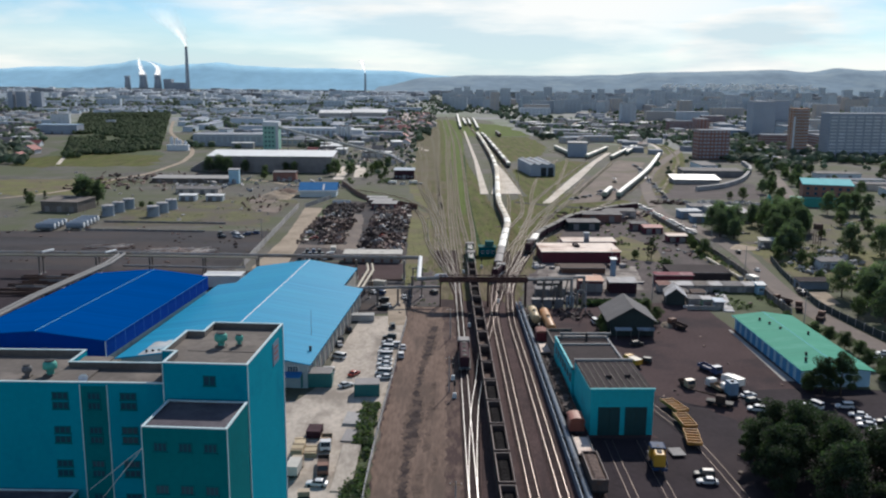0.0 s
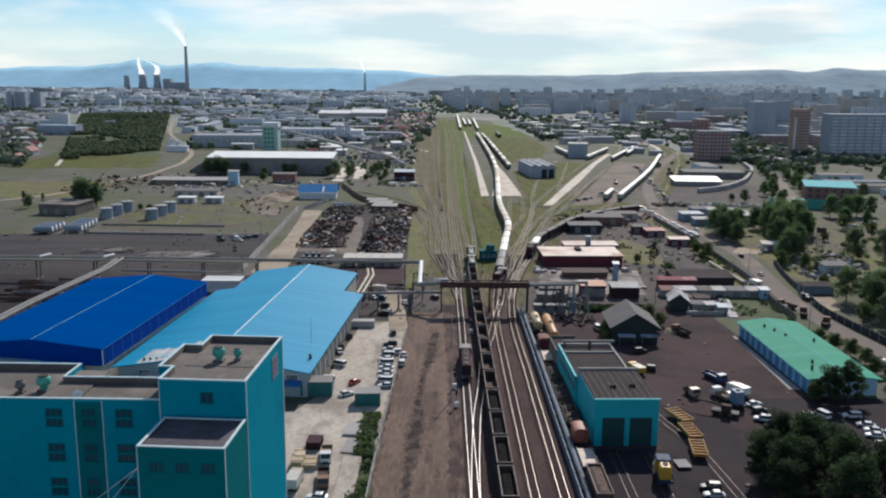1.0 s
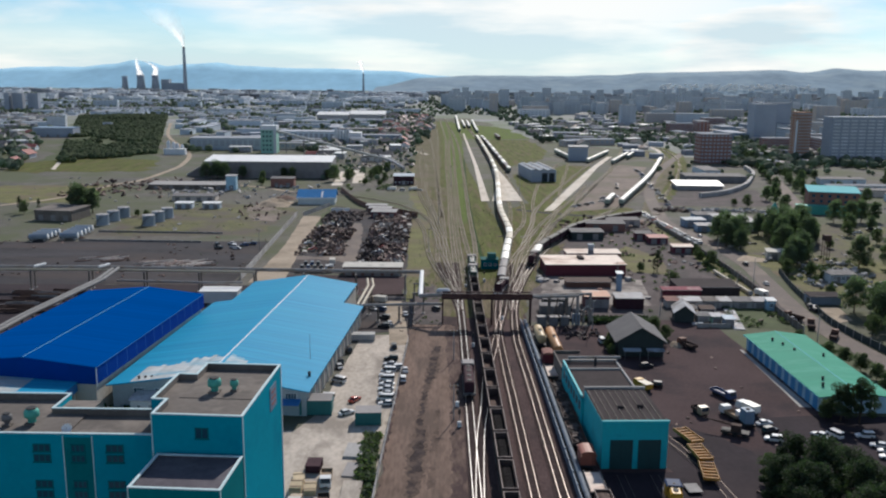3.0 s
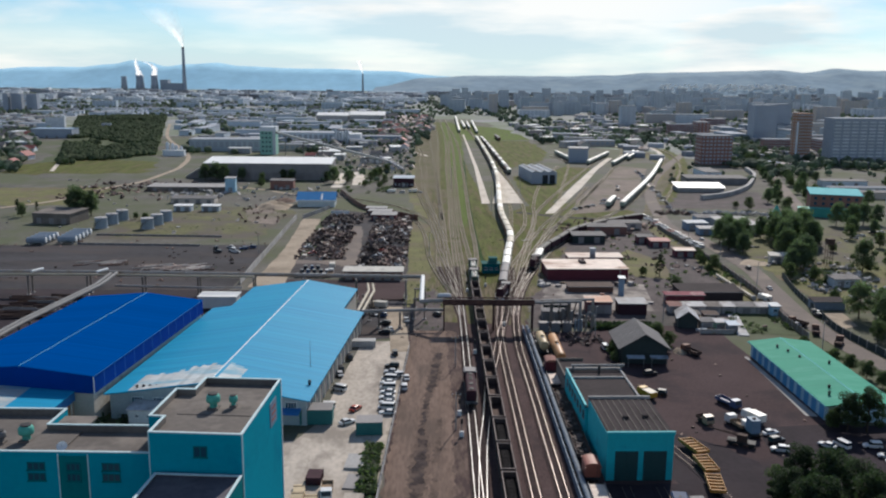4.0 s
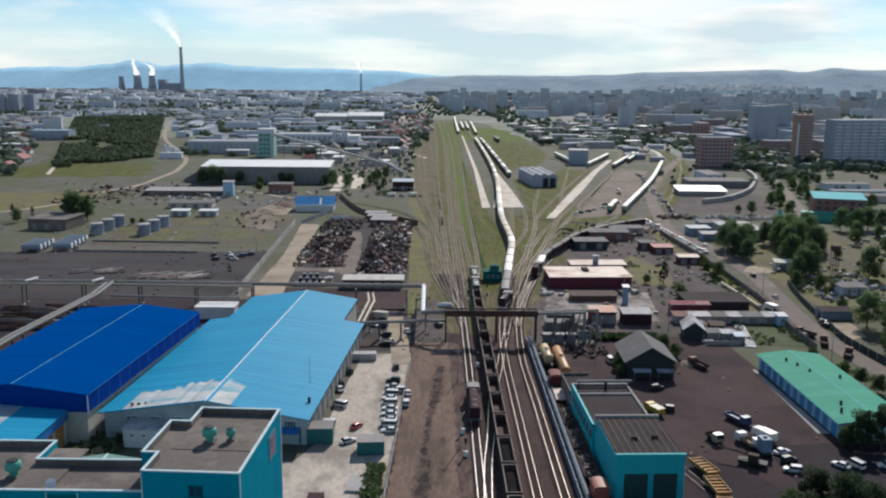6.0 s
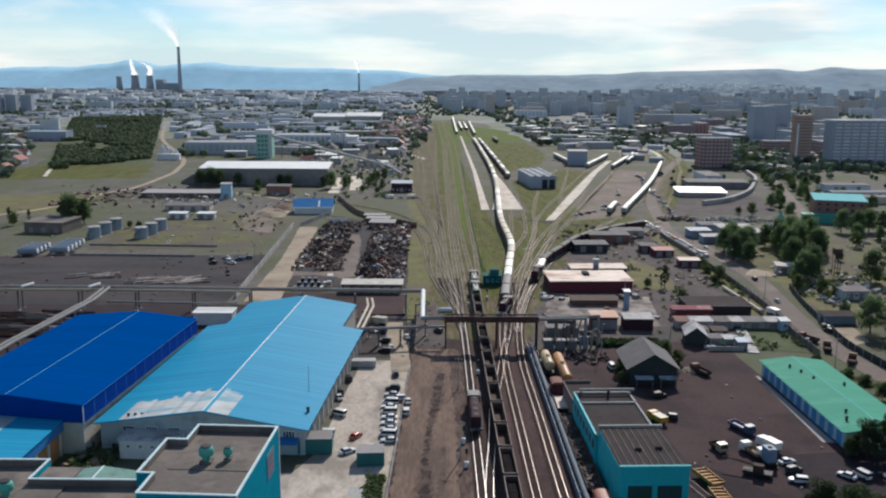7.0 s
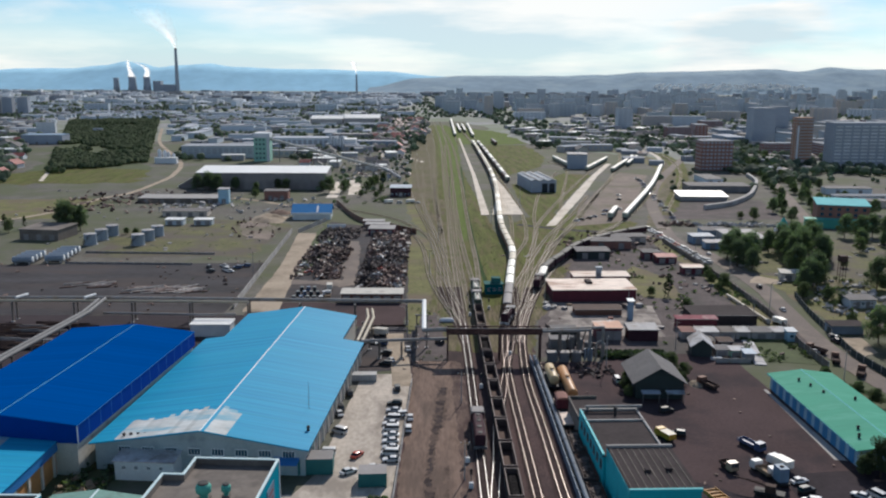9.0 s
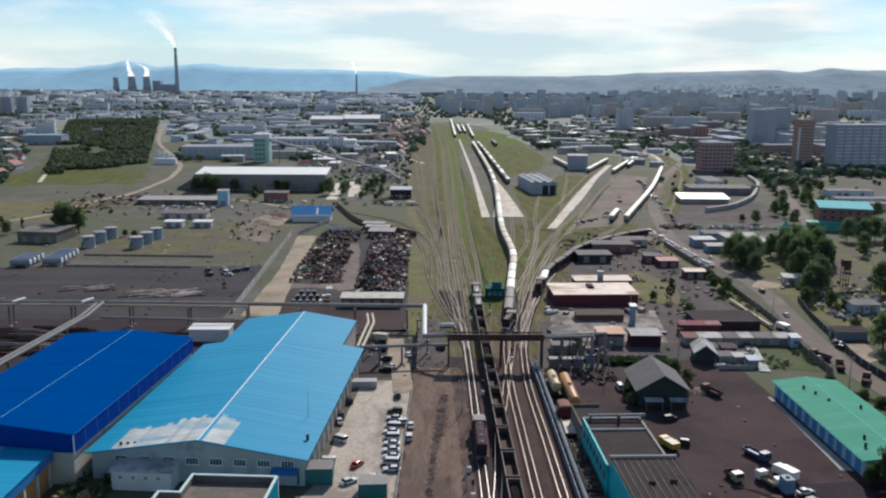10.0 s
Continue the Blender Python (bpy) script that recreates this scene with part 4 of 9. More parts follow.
track([(6.9, 282), (5.8, 339), (4.1, 383), (-0.2, 449), (-5.2, 518), (-7.7, 686), (-15.8, 898)], sleepers=False)
track([(10.9, 296), (10.2, 400), (10.6, 530), (11.4, 754), (14, 1000)], sleepers=False)
track([(22.0, 286), (26.0, 317), (36.2, 360.5), (45.2, 397), (55.2, 434), (77, 500), (100, 580)], sleepers=False)
track([(131, 505), (160, 590), (198, 712), (218, 810), (226, 900), (218, 1000)], sleepers=False)
track([(30, 980), (29.5, 1140), (33, 1550)], sleepers=False)
track([(26.8, 286), (34.0, 318), (42.0, 345), (52.0, 372), (66.0, 404), (88, 436)], sleepers=False)

# ---- hills on the horizon ----
def ridge(name, profile, y_foot, y_crest, mat, label, rough):
    s = Shape()
    n = 160
    x_a, x_b = profile[0][0], profile[-1][0]
    for i in range(n + 1):
        x = x_a + (x_b - x_a) * i / n
        k = max(j for j in range(len(profile) - 1) if profile[j][0] <= x)
        u = (x - profile[k][0]) / (profile[k + 1][0] - profile[k][0])
        u = u * u * (3 - 2 * u)
        h = profile[k][1] * (1 - u) + profile[k + 1][1] * u + rough * noise.noise((x * 0.006, 3.1, 0.0)) + rough * 0.4 * noise.noise((x * 0.02, 1.1, 0.0))
        for w, zz in ((0.0, -2.0), (0.35, 0.34 * h), (0.7, 0.74 * h), (1.0, h), (1.25, 0.0)):
            s.v.append((x, y_foot + (y_crest - y_foot) * w + 30 * noise.noise((x * 0.01, w * 4, 7.0)), zz + (6 * noise.noise((x * 0.012, w * 5, 2.0)) if 0 < w < 1 else 0)))
    for i in range(n):
        for j in range(4):
            a = 5 * i + j
            s.f.append((a, a + 5, a + 6, a + 1))
            s.mi.append(0)
    return solid(name, s, mat, label, "hills", kind="structure", smooth=True)

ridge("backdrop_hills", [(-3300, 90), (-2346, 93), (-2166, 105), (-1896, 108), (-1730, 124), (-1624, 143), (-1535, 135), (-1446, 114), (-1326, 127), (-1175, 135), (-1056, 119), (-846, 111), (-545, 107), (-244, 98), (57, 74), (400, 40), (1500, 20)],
      4350, 4750, M["hill_far"], "far hills with blue haze in their colour", 3)
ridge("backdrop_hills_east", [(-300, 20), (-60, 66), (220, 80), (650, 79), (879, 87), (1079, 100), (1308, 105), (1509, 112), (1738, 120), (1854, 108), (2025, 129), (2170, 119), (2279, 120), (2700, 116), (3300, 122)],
      3900, 4500, M["hill_near"], "wooded hills with grey haze in their colour", 3)

# ---- rolling stock: each is built along y, rails at z = 0.42 ----
RAIL_Z = 0.42
def bogie(parent, y, mat="black_steel"):
    s = Shape()
    for x in (-0.95, 0.83):
        s.box(x, x + 0.12, y - 1.35, y + 1.35, 0.35, 0.65)
    s.box(-0.8, 0.8, y - 0.25, y + 0.25, 0.4, 0.85)
    for yy in (y - 0.92, y + 0.92):
        for x in (-0.82, 0.68):
            s.rod((x, yy, 0.47), (x + 0.14, yy, 0.47), 0.475, n=12)
        s.rod((-0.8, yy, 0.47), (0.8, yy, 0.47), 0.08, n=6)
    return part("bogie", s, M[mat], parent)


def underframe(parent, length, mat="black_steel"):
    s = Shape()
    s.box(-0.3, 0.3, -length / 2, length / 2, 0.85, 1.15).box(-1.45, 1.45, -length / 2 + 0.5, length / 2 - 0.5, 1.1, 1.25)
    for e in (-1, 1):
        s.box(-1.4, 1.4, e * (length / 2 - 0.45) - 0.1, e * (length / 2 - 0.45) + 0.1, 0.85, 1.2)
        s.box(-0.14, 0.14, e * length / 2 - 0.35, e * length / 2 + 0.35, 0.85, 1.1)
    return part("underframe", s, M[mat], parent)


def gondola(load, label, rim="rim_steel"):
    t = thing("gondola_wagon", label=label, category="railway wagon", group="open wagons of the coal train")
    L, W, H = 11.4, 1.25, 3.1
    underframe(t, L)
    for x in (-W, W - 0.1):
        s = Shape()
        s.box(x, x + 0.1, -L / 2 + 0.3, L / 2 - 0.3, 1.25, H)
        xo = x - 0.09 if x < 0 else x + 0.1
        for k in range(8):
            y = -L / 2 + 0.5 + k * (L - 1.0) / 7
            s.box(xo, xo + 0.09, y - 0.09, y + 0.09, 1.2, H)
        part("side_wall", s, M["wagon_steel"], t)
        part("top_rim", Shape().box(xo - 0.01, xo + 0.14 if x < 0 else xo + 0.10, -L / 2 + 0.3, L / 2 - 0.3, H, H + 0.12), M[rim], t, "pale worn steel rim")
    for e in (-1, 1):
        y = e * (L / 2 - 0.35)
        s = Shape()
        s.box(-W, W, y - 0.06, y + 0.06, 1.25, H)
        part("top_rim", Shape().box(-W - 0.05, W + 0.05, y - 0.08, y + 0.08, H, H + 0.115), M[rim], t)
        for x in (-0.65, 0.0, 0.65):
            s.box(x - 0.08, x + 0.08, y + (0.06 if e > 0 else -0.14), y + (0.14 if e > 0 else -0.06), 1.2, H)
        part("end_wall", s, M["wagon_steel"], t)
    part("floor_plate", Shape().box(-W + 0.1, W - 0.1, -L / 2 + 0.4, L / 2 - 0.4, 1.25, 1.32), M["rust_floor"], t)
    if load:
        s = Shape()
        nx, ny = 8, 22
        top = {"coal": 2.0, "gravel_load": 2.7}[load]
        rnd = random.Random(load)
        for j in range(ny + 1):
            for i in range(nx + 1):
                edge = min(i, nx - i, j, ny - j)
                s.v.append((-W + 0.12 + (2 * W - 0.24) * i / nx, -L / 2 + 0.42 + (L - 0.84) * j / ny, top + (0.35 if edge > 1 else 0.1 * edge) + rnd.uniform(-0.08, 0.1)))
        for j in range(ny):
            for i in range(nx):
                a = j * (nx + 1) + i
                s.f.append((a, a + 1, a + nx + 2, a + nx + 1))
                s.mi.append(0)
        part("load", s, M[load], t, "heaped load of black coal" if load == "coal" else "heaped grey gravel")
    bogie(t, -L / 2 + 2.2)
    bogie(t, L / 2 - 2.2)
    return t


def coach(roof, side, label, L=13.4, group="wagons of the pale train", fittings=True):
    t = thing("box_wagon", label=label, category="railway wagon", group=group)
    if fittings:
        underframe(t, L)
        bogie(t, -L / 2 + 2.4)
        bogie(t, L / 2 - 2.4)
    else:
        s = Shape().box(-1.3, 1.3, -L / 2 + 0.3, L / 2 - 0.3, 0.95, 1.25)
        for e in (-1, 1):
            s.box(-1.0, 1.0, e * (L / 2 - 2.4) - 1.3, e * (L / 2 - 2.4) + 1.3, 0.02, 0.95)
        part("running_gear", s, M["black_steel"], t)
    part("body", Shape().box(-1.36, 1.36, -L / 2 + 0.45, L / 2 - 0.45, 1.25, 3.4), M[side], t)
    n = 8
    arc = [(1.42 * math.cos(math.pi * i / n), 3.36 + 0.55 * math.sin(math.pi * i / n)) for i in range(n + 1)]
    part("roof", Shape().extrude_y([(x, z) for x, z in arc[::-1]], -L / 2 + 0.3, L / 2 - 0.3), M[roof], t, "pale curved roof")
    for x in (-1.42, 1.36) if fittings else ():
        s = Shape().box(x, x + 0.06, -1.3, 1.3, 1.3, 3.3)
        s.box(x - 0.02, x + 0.08, -2.6, 2.6, 3.22, 3.33)
        part("door", s, M[side], t)
    for e in (-1, 1) if fittings else ():
        part("ladder", Shape().box(0.7, 0.76, e * (L / 2 - 0.28) - 0.03, e * (L / 2 - 0.28) + 0.03, 1.3, 3.6).box(1.1, 1.16, e * (L / 2 - 0.28) - 0.03, e * (L / 2 - 0.28) + 0.03, 1.3, 3.6), M["black_steel"], t)
    return t


def tank_wagon(mat, L, label):
    t = thing("tank_wagon", label=label, category="railway wagon", group="tank wagons on the depot siding")
    underframe(t, L)
    s = Shape()
    n, r = 18, 1.22
    ring = [(-L / 2 + 0.6, 0.55), (-L / 2 + 0.75, 0.9), (-L / 2 + 1.0, 1.0), (L / 2 - 1.0, 1.0), (L / 2 - 0.75, 0.9), (L / 2 - 0.6, 0.55)]
    for y, k in ring:
        s.v.extend([(r * k * math.cos(2 * math.pi * i / n), y, 2.75 + r * k * math.sin(2 * math.pi * i / n)) for i in range(n)])
    for a in range(len(ring) - 1):
        s.f.extend([(a * n + i, (a + 1) * n + i, (a + 1) * n + (i + 1) % n, a * n + (i + 1) % n) for i in range(n)])
    s.f.append(tuple(range(n)))
    s.f.append(tuple(range((len(ring) - 1) * n + n - 1, (len(ring) - 1) * n - 1, -1)))
    s.mi = [0] * len(s.f)
    part("tank", s, M[mat], t, smooth=True)
    part("dome", Shape().lathe([(0.5, 0), (0.5, 0.45), (0.3, 0.55)], 14, (0, 0, 3.85)), M[mat], t)
    part("walkway", Shape().box(-0.28, 0.28, -1.6, 1.6, 3.98, 4.03), M["steel_grey"], t)
    bogie(t, -L / 2 + 2.2)
    bogie(t, L / 2 - 2.2)
    return t


def locomotive(body, trim, L, label, roof="grey_plate"):
    t = thing("diesel_locomotive", label=label, category="locomotive")
    underframe(t, L)
    part("hood", Shape().extrude_y([(-1.15, 1.25), (1.15, 1.25), (1.15, 3.6), (0.8, 3.95), (-0.8, 3.95), (-1.15, 3.6)], -L / 2 + 0.9, L / 2 - 5.2), M[body], t)
    part("cab", Shape().box(-1.5, 1.5, L / 2 - 5.2, L / 2 - 2.6, 1.25, 3.9), M[body], t)
    part("cab_roof", Shape().extrude_y([(-1.6, 3.9), (1.6, 3.9), (1.3, 4.25), (-1.3, 4.25)], L / 2 - 5.4, L / 2 - 2.4), M["grey_plate" if roof == "coach_white" else roof], t)
    part("nose", Shape().extrude_y([(-1.1, 1.25), (1.1, 1.25), (1.1, 2.8), (0.8, 3.05), (-0.8, 3.05), (-1.1, 2.8)], L / 2 - 2.6, L / 2 - 0.5), M[body], t)
    for y in (L / 2 - 5.22, L / 2 - 2.56):
        for x in (-0.8, 0.8):
            part("cab_window", Shape().box(x - 0.45, x + 0.45, y - 0.03, y + 0.03, 2.9, 3.6), M["glass"], t)
    for k in range(4):
        y = -L / 2 + 2.0 + k * (L - 8.5) / 3
        part("roof_fan", Shape().lathe([(0.55, 0), (0.55, 0.14), (0.15, 0.2)], 14, (0, y, 3.95)), M["black_steel"], t)
    if roof == "coach_white":
        part("hood_top", Shape().box(-0.5, 0.5, -L / 2 + 1.0, L / 2 - 5.3, 3.95, 4.0), M[roof], t, "pale roof strip")
    part("exhaust", Shape().box(-0.25, 0.25, -0.3, 0.3, 3.9, 4.3), M["black_steel"], t)
    for x in (-1.5, 1.45):
        s = Shape().box(x, x + 0.05, -L / 2 + 0.6, L / 2 - 5.2, 2.15, 2.2)
        for k in range(9):
            y = -L / 2 + 0.6 + k * (L - 5.8) / 8
            s.box(x, x + 0.05, y, y + 0.05, 1.25, 2.2)
        part("handrail", s, M[trim], t)
    for e in (-1, 1):
        part("buffer_beam", Shape().box(-1.5, 1.5, e * (L / 2 - 0.35) - 0.12, e * (L / 2 - 0.35) + 0.12, 0.7, 1.3), M[trim], t)
    bogie(t, -L / 2 + 3.0)
    bogie(t, L / 2 - 3.0)
    return t


def place(proto, q, d, used):
    """Sets the prototype down first, copies after that."""
    m = pose(q[0], q[1], RAIL_Z, 0, 0, math.degrees(math.atan2(d[1], d[0])) - 90)
    if proto.name in used:
        return copy_thing(proto, m)
    used.add(proto.name)
    proto.matrix_basis = m
    return proto

used = set()
coal_wagon = gondola("coal", "grey steel open wagon filled with black coal")
bare_wagon = gondola("", "rusty grey open wagon standing bare inside")
y_w = 96.4
while y_w < 291:
    place(coal_wagon if y_w < 176 or 250 < y_w < 262 else bare_wagon, (13.5 + (0.004 * (y_w - 250) if y_w > 250 else 0), y_w), (0, 1), used)
    y_w += 11.95
lead = locomotive("loco_green", "white_trim", 16, "green diesel locomotive with pale roof heading the coal train", "coach_white")
place(lead, (13.9, 303.0), (0.01, 1), used)
second = locomotive("loco_green", "white_trim", 16, "second green diesel locomotive with pale roof", "coach_white")
place(second, (14.15, 319.5), (0.01, 1), used)
shunter = locomotive("loco_dark", "steel_grey", 17.5, "dark maroon diesel locomotive standing alone on the track")
place(shunter, (8.6, 196.5), (0.004, 1), used)
shunter.scale = (0.93, 1.06, 0.88)

pale_wagon = coach("coach_white", "coach_side", "boxy goods wagon with a white curved roof", 12.9)
tan_wagon = coach("roof_tan", "box_brown", "boxy goods wagon with a dusty beige curved roof", 12.9)
grey_wagon = coach("grey_plate", "box_brown", "brown goods wagon with a dull grey roof")
far_pale = coach("coach_white", "coach_side", "distant goods wagon with a white curved roof", fittings=False)
far_grey = coach("grey_plate", "box_brown", "distant brown goods wagon with a dull roof", fittings=False)
far_tan = coach("roof_tan", "box_brown", "distant goods wagon with a dusty beige roof", fittings=False)
def consist(points, start, count, pitch, protos, seed):
    rnd = random.Random(seed)
    path = line(points, 0.5)
    k = int(start / 0.5)
    for i in range(count):
        if k >= len(path):
            break
        q, d = path[k]
        place(rnd.choice(protos), q, d, used)
        k += int(pitch / 0.5)

long_c = TRACK_C[3:]
end_loco = locomotive("loco_dark", "paint_white", 13, "dark shunting locomotive at the tail of the pale train", "coach_white")
place(end_loco, (22.6, 284), (0.3, 1), used)
consist(long_c, 20, 2, 14, [grey_wagon], 1)
consist(long_c, 48, 12, 14, [pale_wagon, tan_wagon, tan_wagon], 2)
consist(long_c, 216, 38, 14, [far_pale, far_tan, far_tan], 2)
consist([(54.3, 655), (53, 900), (51.7, 1018)], 0, 26, 14, [far_pale, far_pale, far_grey], 3)
consist([(29.5, 1140), (32.9, 1550)], 0, 29, 14, [far_pale], 4)
consist([(38.6, 1218), (39.4, 1400)], 0, 12, 14, [far_pale], 14)
consist([(45.2, 1218), (46.4, 1400)], 0, 12, 14, [far_pale, far_grey], 15)
consist([(51.6, 1124), (55.4, 1400)], 0, 19, 14, [far_pale], 17)
consist([(196.4, 1133), (231.6, 1063)], 0, 5, 14, [far_pale], 18)
consist([(269.6, 997), (271, 1137)], 0, 10, 14, [far_pale], 19)
consist([(71, 1000), (70, 1060)], 0, 4, 14, [far_grey], 20)
consist([(104, 486), (150, 615), (190, 743)], 2, 20, 14, [far_pale], 5)
consist([(96, 486), (104, 510)], 2, 2, 14, [far_pale], 6)
consist([(146, 722), (191.7, 846.5)], 0, 9, 14, [far_pale], 7)
consist([(127, 730.6), (163.9, 829.2)], 0, 7, 14, [far_pale], 8)
consist([(114.5, 760.8), (111.2, 836.6)], 0, 5, 14, [far_pale], 9)
consist([(168.8, 770.8), (193.3, 840)], 0, 5, 14, [far_pale], 16)
dark_wagon = coach("black_steel", "loco_dark", "dark goods wagon on a curving siding", 13.4, "dark wagons on the curve")
consist([(38.3, 330), (43.6, 352.8), (52.5, 373.6), (65, 399.8), (88, 427.2), (110, 444.3)], 12, 1, 14, [pale_wagon], 10)
consist([(38.3, 330), (43.6, 352.8), (52.5, 373.6), (65, 399.8), (88, 427.2), (110, 444.3)], 26, 8, 14, [dark_wagon], 11)
place(locomotive("loco_dark", "black_steel", 13, "dark locomotive heading wagons on the curve"), (37.6, 329.5), (0.25, 1), used)
gravel_wagon = gondola("gravel_load", "open wagon heaped with grey gravel on a siding")
place(gravel_wagon, (28.4, 133.2), (0, 1), used)
place(coach("loco_red", "loco_red", "short rusty red covered wagon", 4.6, "wagons on the depot siding"), (28.4, 153.4), (0, 1), used)
def low_wagon(label):
    t = thing("low_wagon", label=label, category="railway wagon", group="wagons on the depot siding")
    underframe(t, 11.4)
    part("deck", Shape().box(-1.4, 1.4, -5.2, 5.2, 1.25, 1.38), M["rust_floor"], t)
    for x in (-1.45, 1.37):
        part("side_board", Shape().box(x, x + 0.08, -5.2, 5.2, 1.25, 1.95), M["wagon_steel"], t)
    for y in (-5.2, 5.12):
        part("end_board", Shape().box(-1.37, 1.37, y, y + 0.08, 1.25, 1.95), M["wagon_steel"], t)
    rn, heap_s = random.Random(3), Shape()
    for k in range(46):
        a, b, c = rn.uniform(0.2, 0.7), rn.uniform(0.15, 0.5), rn.uniform(0.06, 0.2)
        heap_s.box(-a, a, -b, b, -c, c, m=pose(rn.uniform(-0.8, 0.8), rn.uniform(-4.6, 4.6), rn.uniform(1.5, 1.85), rn.uniform(-15, 15), rn.uniform(-15, 15), rn.uniform(0, 180)))
    tagged(part("scrap_load", heap_s, M["scrap_dark"], t, "tangled dark rusty scrap"), kind="stuff")
    bogie(t, -3.4)
    bogie(t, 3.4)
    return t
siding_wagon = low_wagon("low-sided dark wagon with rusty scrap on the depot siding")
for y in (165, 177.2, 189.0):
    place(siding_wagon, (28.35, y), (0, 1), used)
flat = thing("flat_wagon", label="small flat wagon with a pale weathered deck", category="railway wagon")
underframe(flat, 8)
part("deck", Shape().box(-1.45, 1.45, -3.6, 3.6, 1.25, 1.5), M["roof_pinkwhite"], flat)
for x in (-1.45, 1.37):
    part("side_board", Shape().box(x, x + 0.08, -3.6, 3.6, 1.5, 1.9), M["grey_plate"], flat)
bogie(flat, 0.0)
place(flat, (28.4, 202.0), (0, 1), used)
place(flat, (28.4, 144.8), (0, 1), used)
place(coach("brick_red", "red_wall", "short dark red service wagon with a faded red roof", 4.8, "wagons on the depot siding"), (28.4, 210.0), (0, 1), used)
place(tank_wagon("tank_yellow", 11.5, "pale yellow tank wagon"), (28.5, 227.5), (0, 1), used)
place(tank_wagon("tank_orange", 19.0, "long orange-yellow tank wagon"), (31.5, 222.0), (0, 1), used)
small_loco = place(locomotive("loco_yellow", "loco_blue", 9.0, "small orange-yellow shunting locomotive with a blue roof", "loco_blue"), (40.5, 140.0), (0.1, 1), used)
small_loco.scale = (0.84, 0.84, 0.84)

# ---- teal tower with wing and annex ----
def parapet_block(parent, poly, z0, z1, wall, roof, coping="coping_pale", rim=0.9, thick=0.22):
    """A flat-roofed block: walls up to a parapet with a pale coping, and a sunk roof."""
    body = Shape().prism(poly, z0, z1 - rim)
    part("wall", body, M[wall], parent)
    n = len(poly)
    inner = []
    for i in range(n):
        a, b, c = Vector(poly[i - 1]), Vector(poly[i]), Vector(poly[(i + 1) % n])
        e1, e2 = (b - a).normalized(), (c - b).normalized()
        n1, n2 = Vector((-e1.y, e1.x)), Vector((-e2.y, e2.x))
        k = (n1 + n2) / (1 + n1.dot(n2))
        inner.append(b + k * thick)
    par, cap, lining = Shape(), Shape(), Shape()
    for i in range(n):
        a, b, c, d = Vector(poly[i]), Vector(poly[(i + 1) % n]), inner[(i + 1) % n], inner[i]
        mb, ma = (b + c) / 2, (a + d) / 2
        par.prism([tuple(p) for p in (a, b, mb, ma)], z1 - rim, z1 - 0.1)
        lining.prism([tuple(p) for p in (ma, mb, c, d)], z1 - rim, z1 - 0.1)
        o = [a + (a - d) * 0.2, b + (b - c) * 0.2, c + (c - b) * 0.15, d + (d - a) * 0.15]
        cap.prism([tuple(p) for p in o], z1 - 0.1, z1 + 0.02)
    part("parapet", par, M[wall], parent)
    part("parapet_lining", lining, M[roof], parent, "felt-lined inner parapet face")
    part("coping", cap, M[coping], parent, "pale metal coping")
    part("roof", Shape().prism([tuple(p) for p in inner], z1 - rim, z1 - rim + 0.05), M[roof], parent, "flat felt roof")


def roof_vent(name, x, y, z, r, h, mat, label):
    t = thing(name, (x, y, z), label=label, category="roof vent", group="roof ventilators")
    part("pipe", Shape().lathe([(r * 0.55, 0), (r * 0.55, h * 0.55)], 16), M[mat], t)
    part("cowl", Shape().lathe([(r * 0.6, h * 0.4), (r, h * 0.5), (r * 1.02, h * 0.68), (r, h * 0.85), (r * 0.78, h), (r * 0.3, h * 1.02)], 16), M[mat], t, smooth=True)
    # shade inside the hollow cowl is put on as a black cap
    part("opening", Shape().lathe([(r * 0.72, h * 1.0), (r * 0.72, h * 1.07), (r * 0.5, h * 1.09)], 16), M["black_steel"], t, "black cap for the dark hollow")
    part("base", Shape().box(-r * 0.8, r * 0.8, -r * 0.8, r * 0.8, 0, 0.25), M["roof_felt"], t)
    return t


tower = thing("tower_building", (-19.9, 97.0, 0), -3.5, "tall windowless teal tower building with white roof edges", "building")
tower_poly = [(0, 0), (0, 17.4), (-9.6, 17.4), (-9.6, 13.2), (-11.9, 13.2), (-11.9, 4.4), (-10.2, 4.4), (-10.2, 0)]
parapet_block(tower, tower_poly, 0, 32.8, "teal", "roof_felt")
for x in (0.0, -10.2):
    part("corner_strip", Shape().box(x - 0.05, x + 0.05, -0.04, 0.08, 0, 32.7), M["coping_pale"], tower)
part("corner_strip", Shape().box(-0.1, 0.06, 17.28, 17.46, 0, 32.7), M["white_trim"], tower)
part("ridge_of_felt", Shape().box(-9.6, -0.5, 7.0, 7.25, 31.94, 32.02), M["roof_felt"], tower)
window(tower, -4.6, -0.02, 30.0, 1.5, 1.3, frame_mat="teal_dark")
sign = part("wall_sign", Shape().box(0.0, 0.08, 11.6, 14.6, 28.6, 31.6), M["container_blue"], tower, "faded blue wall sign")
for k in range(3):
    part("sign_bar", Shape().box(0.08, 0.11, 12.2, 14.0, 29.2 + 0.75 * k, 29.42 + 0.75 * k), M["roof_red"], sign)
roof_vent("roof_vent", -25.3, 106.4, 31.95, 0.8, 1.8, "turquoise", "round turquoise roof ventilator on a felt roof")
roof_vent("roof_vent", -23.1, 107.0, 31.95, 0.5, 1.4, "turquoise", "small turquoise roof ventilator on a felt roof")

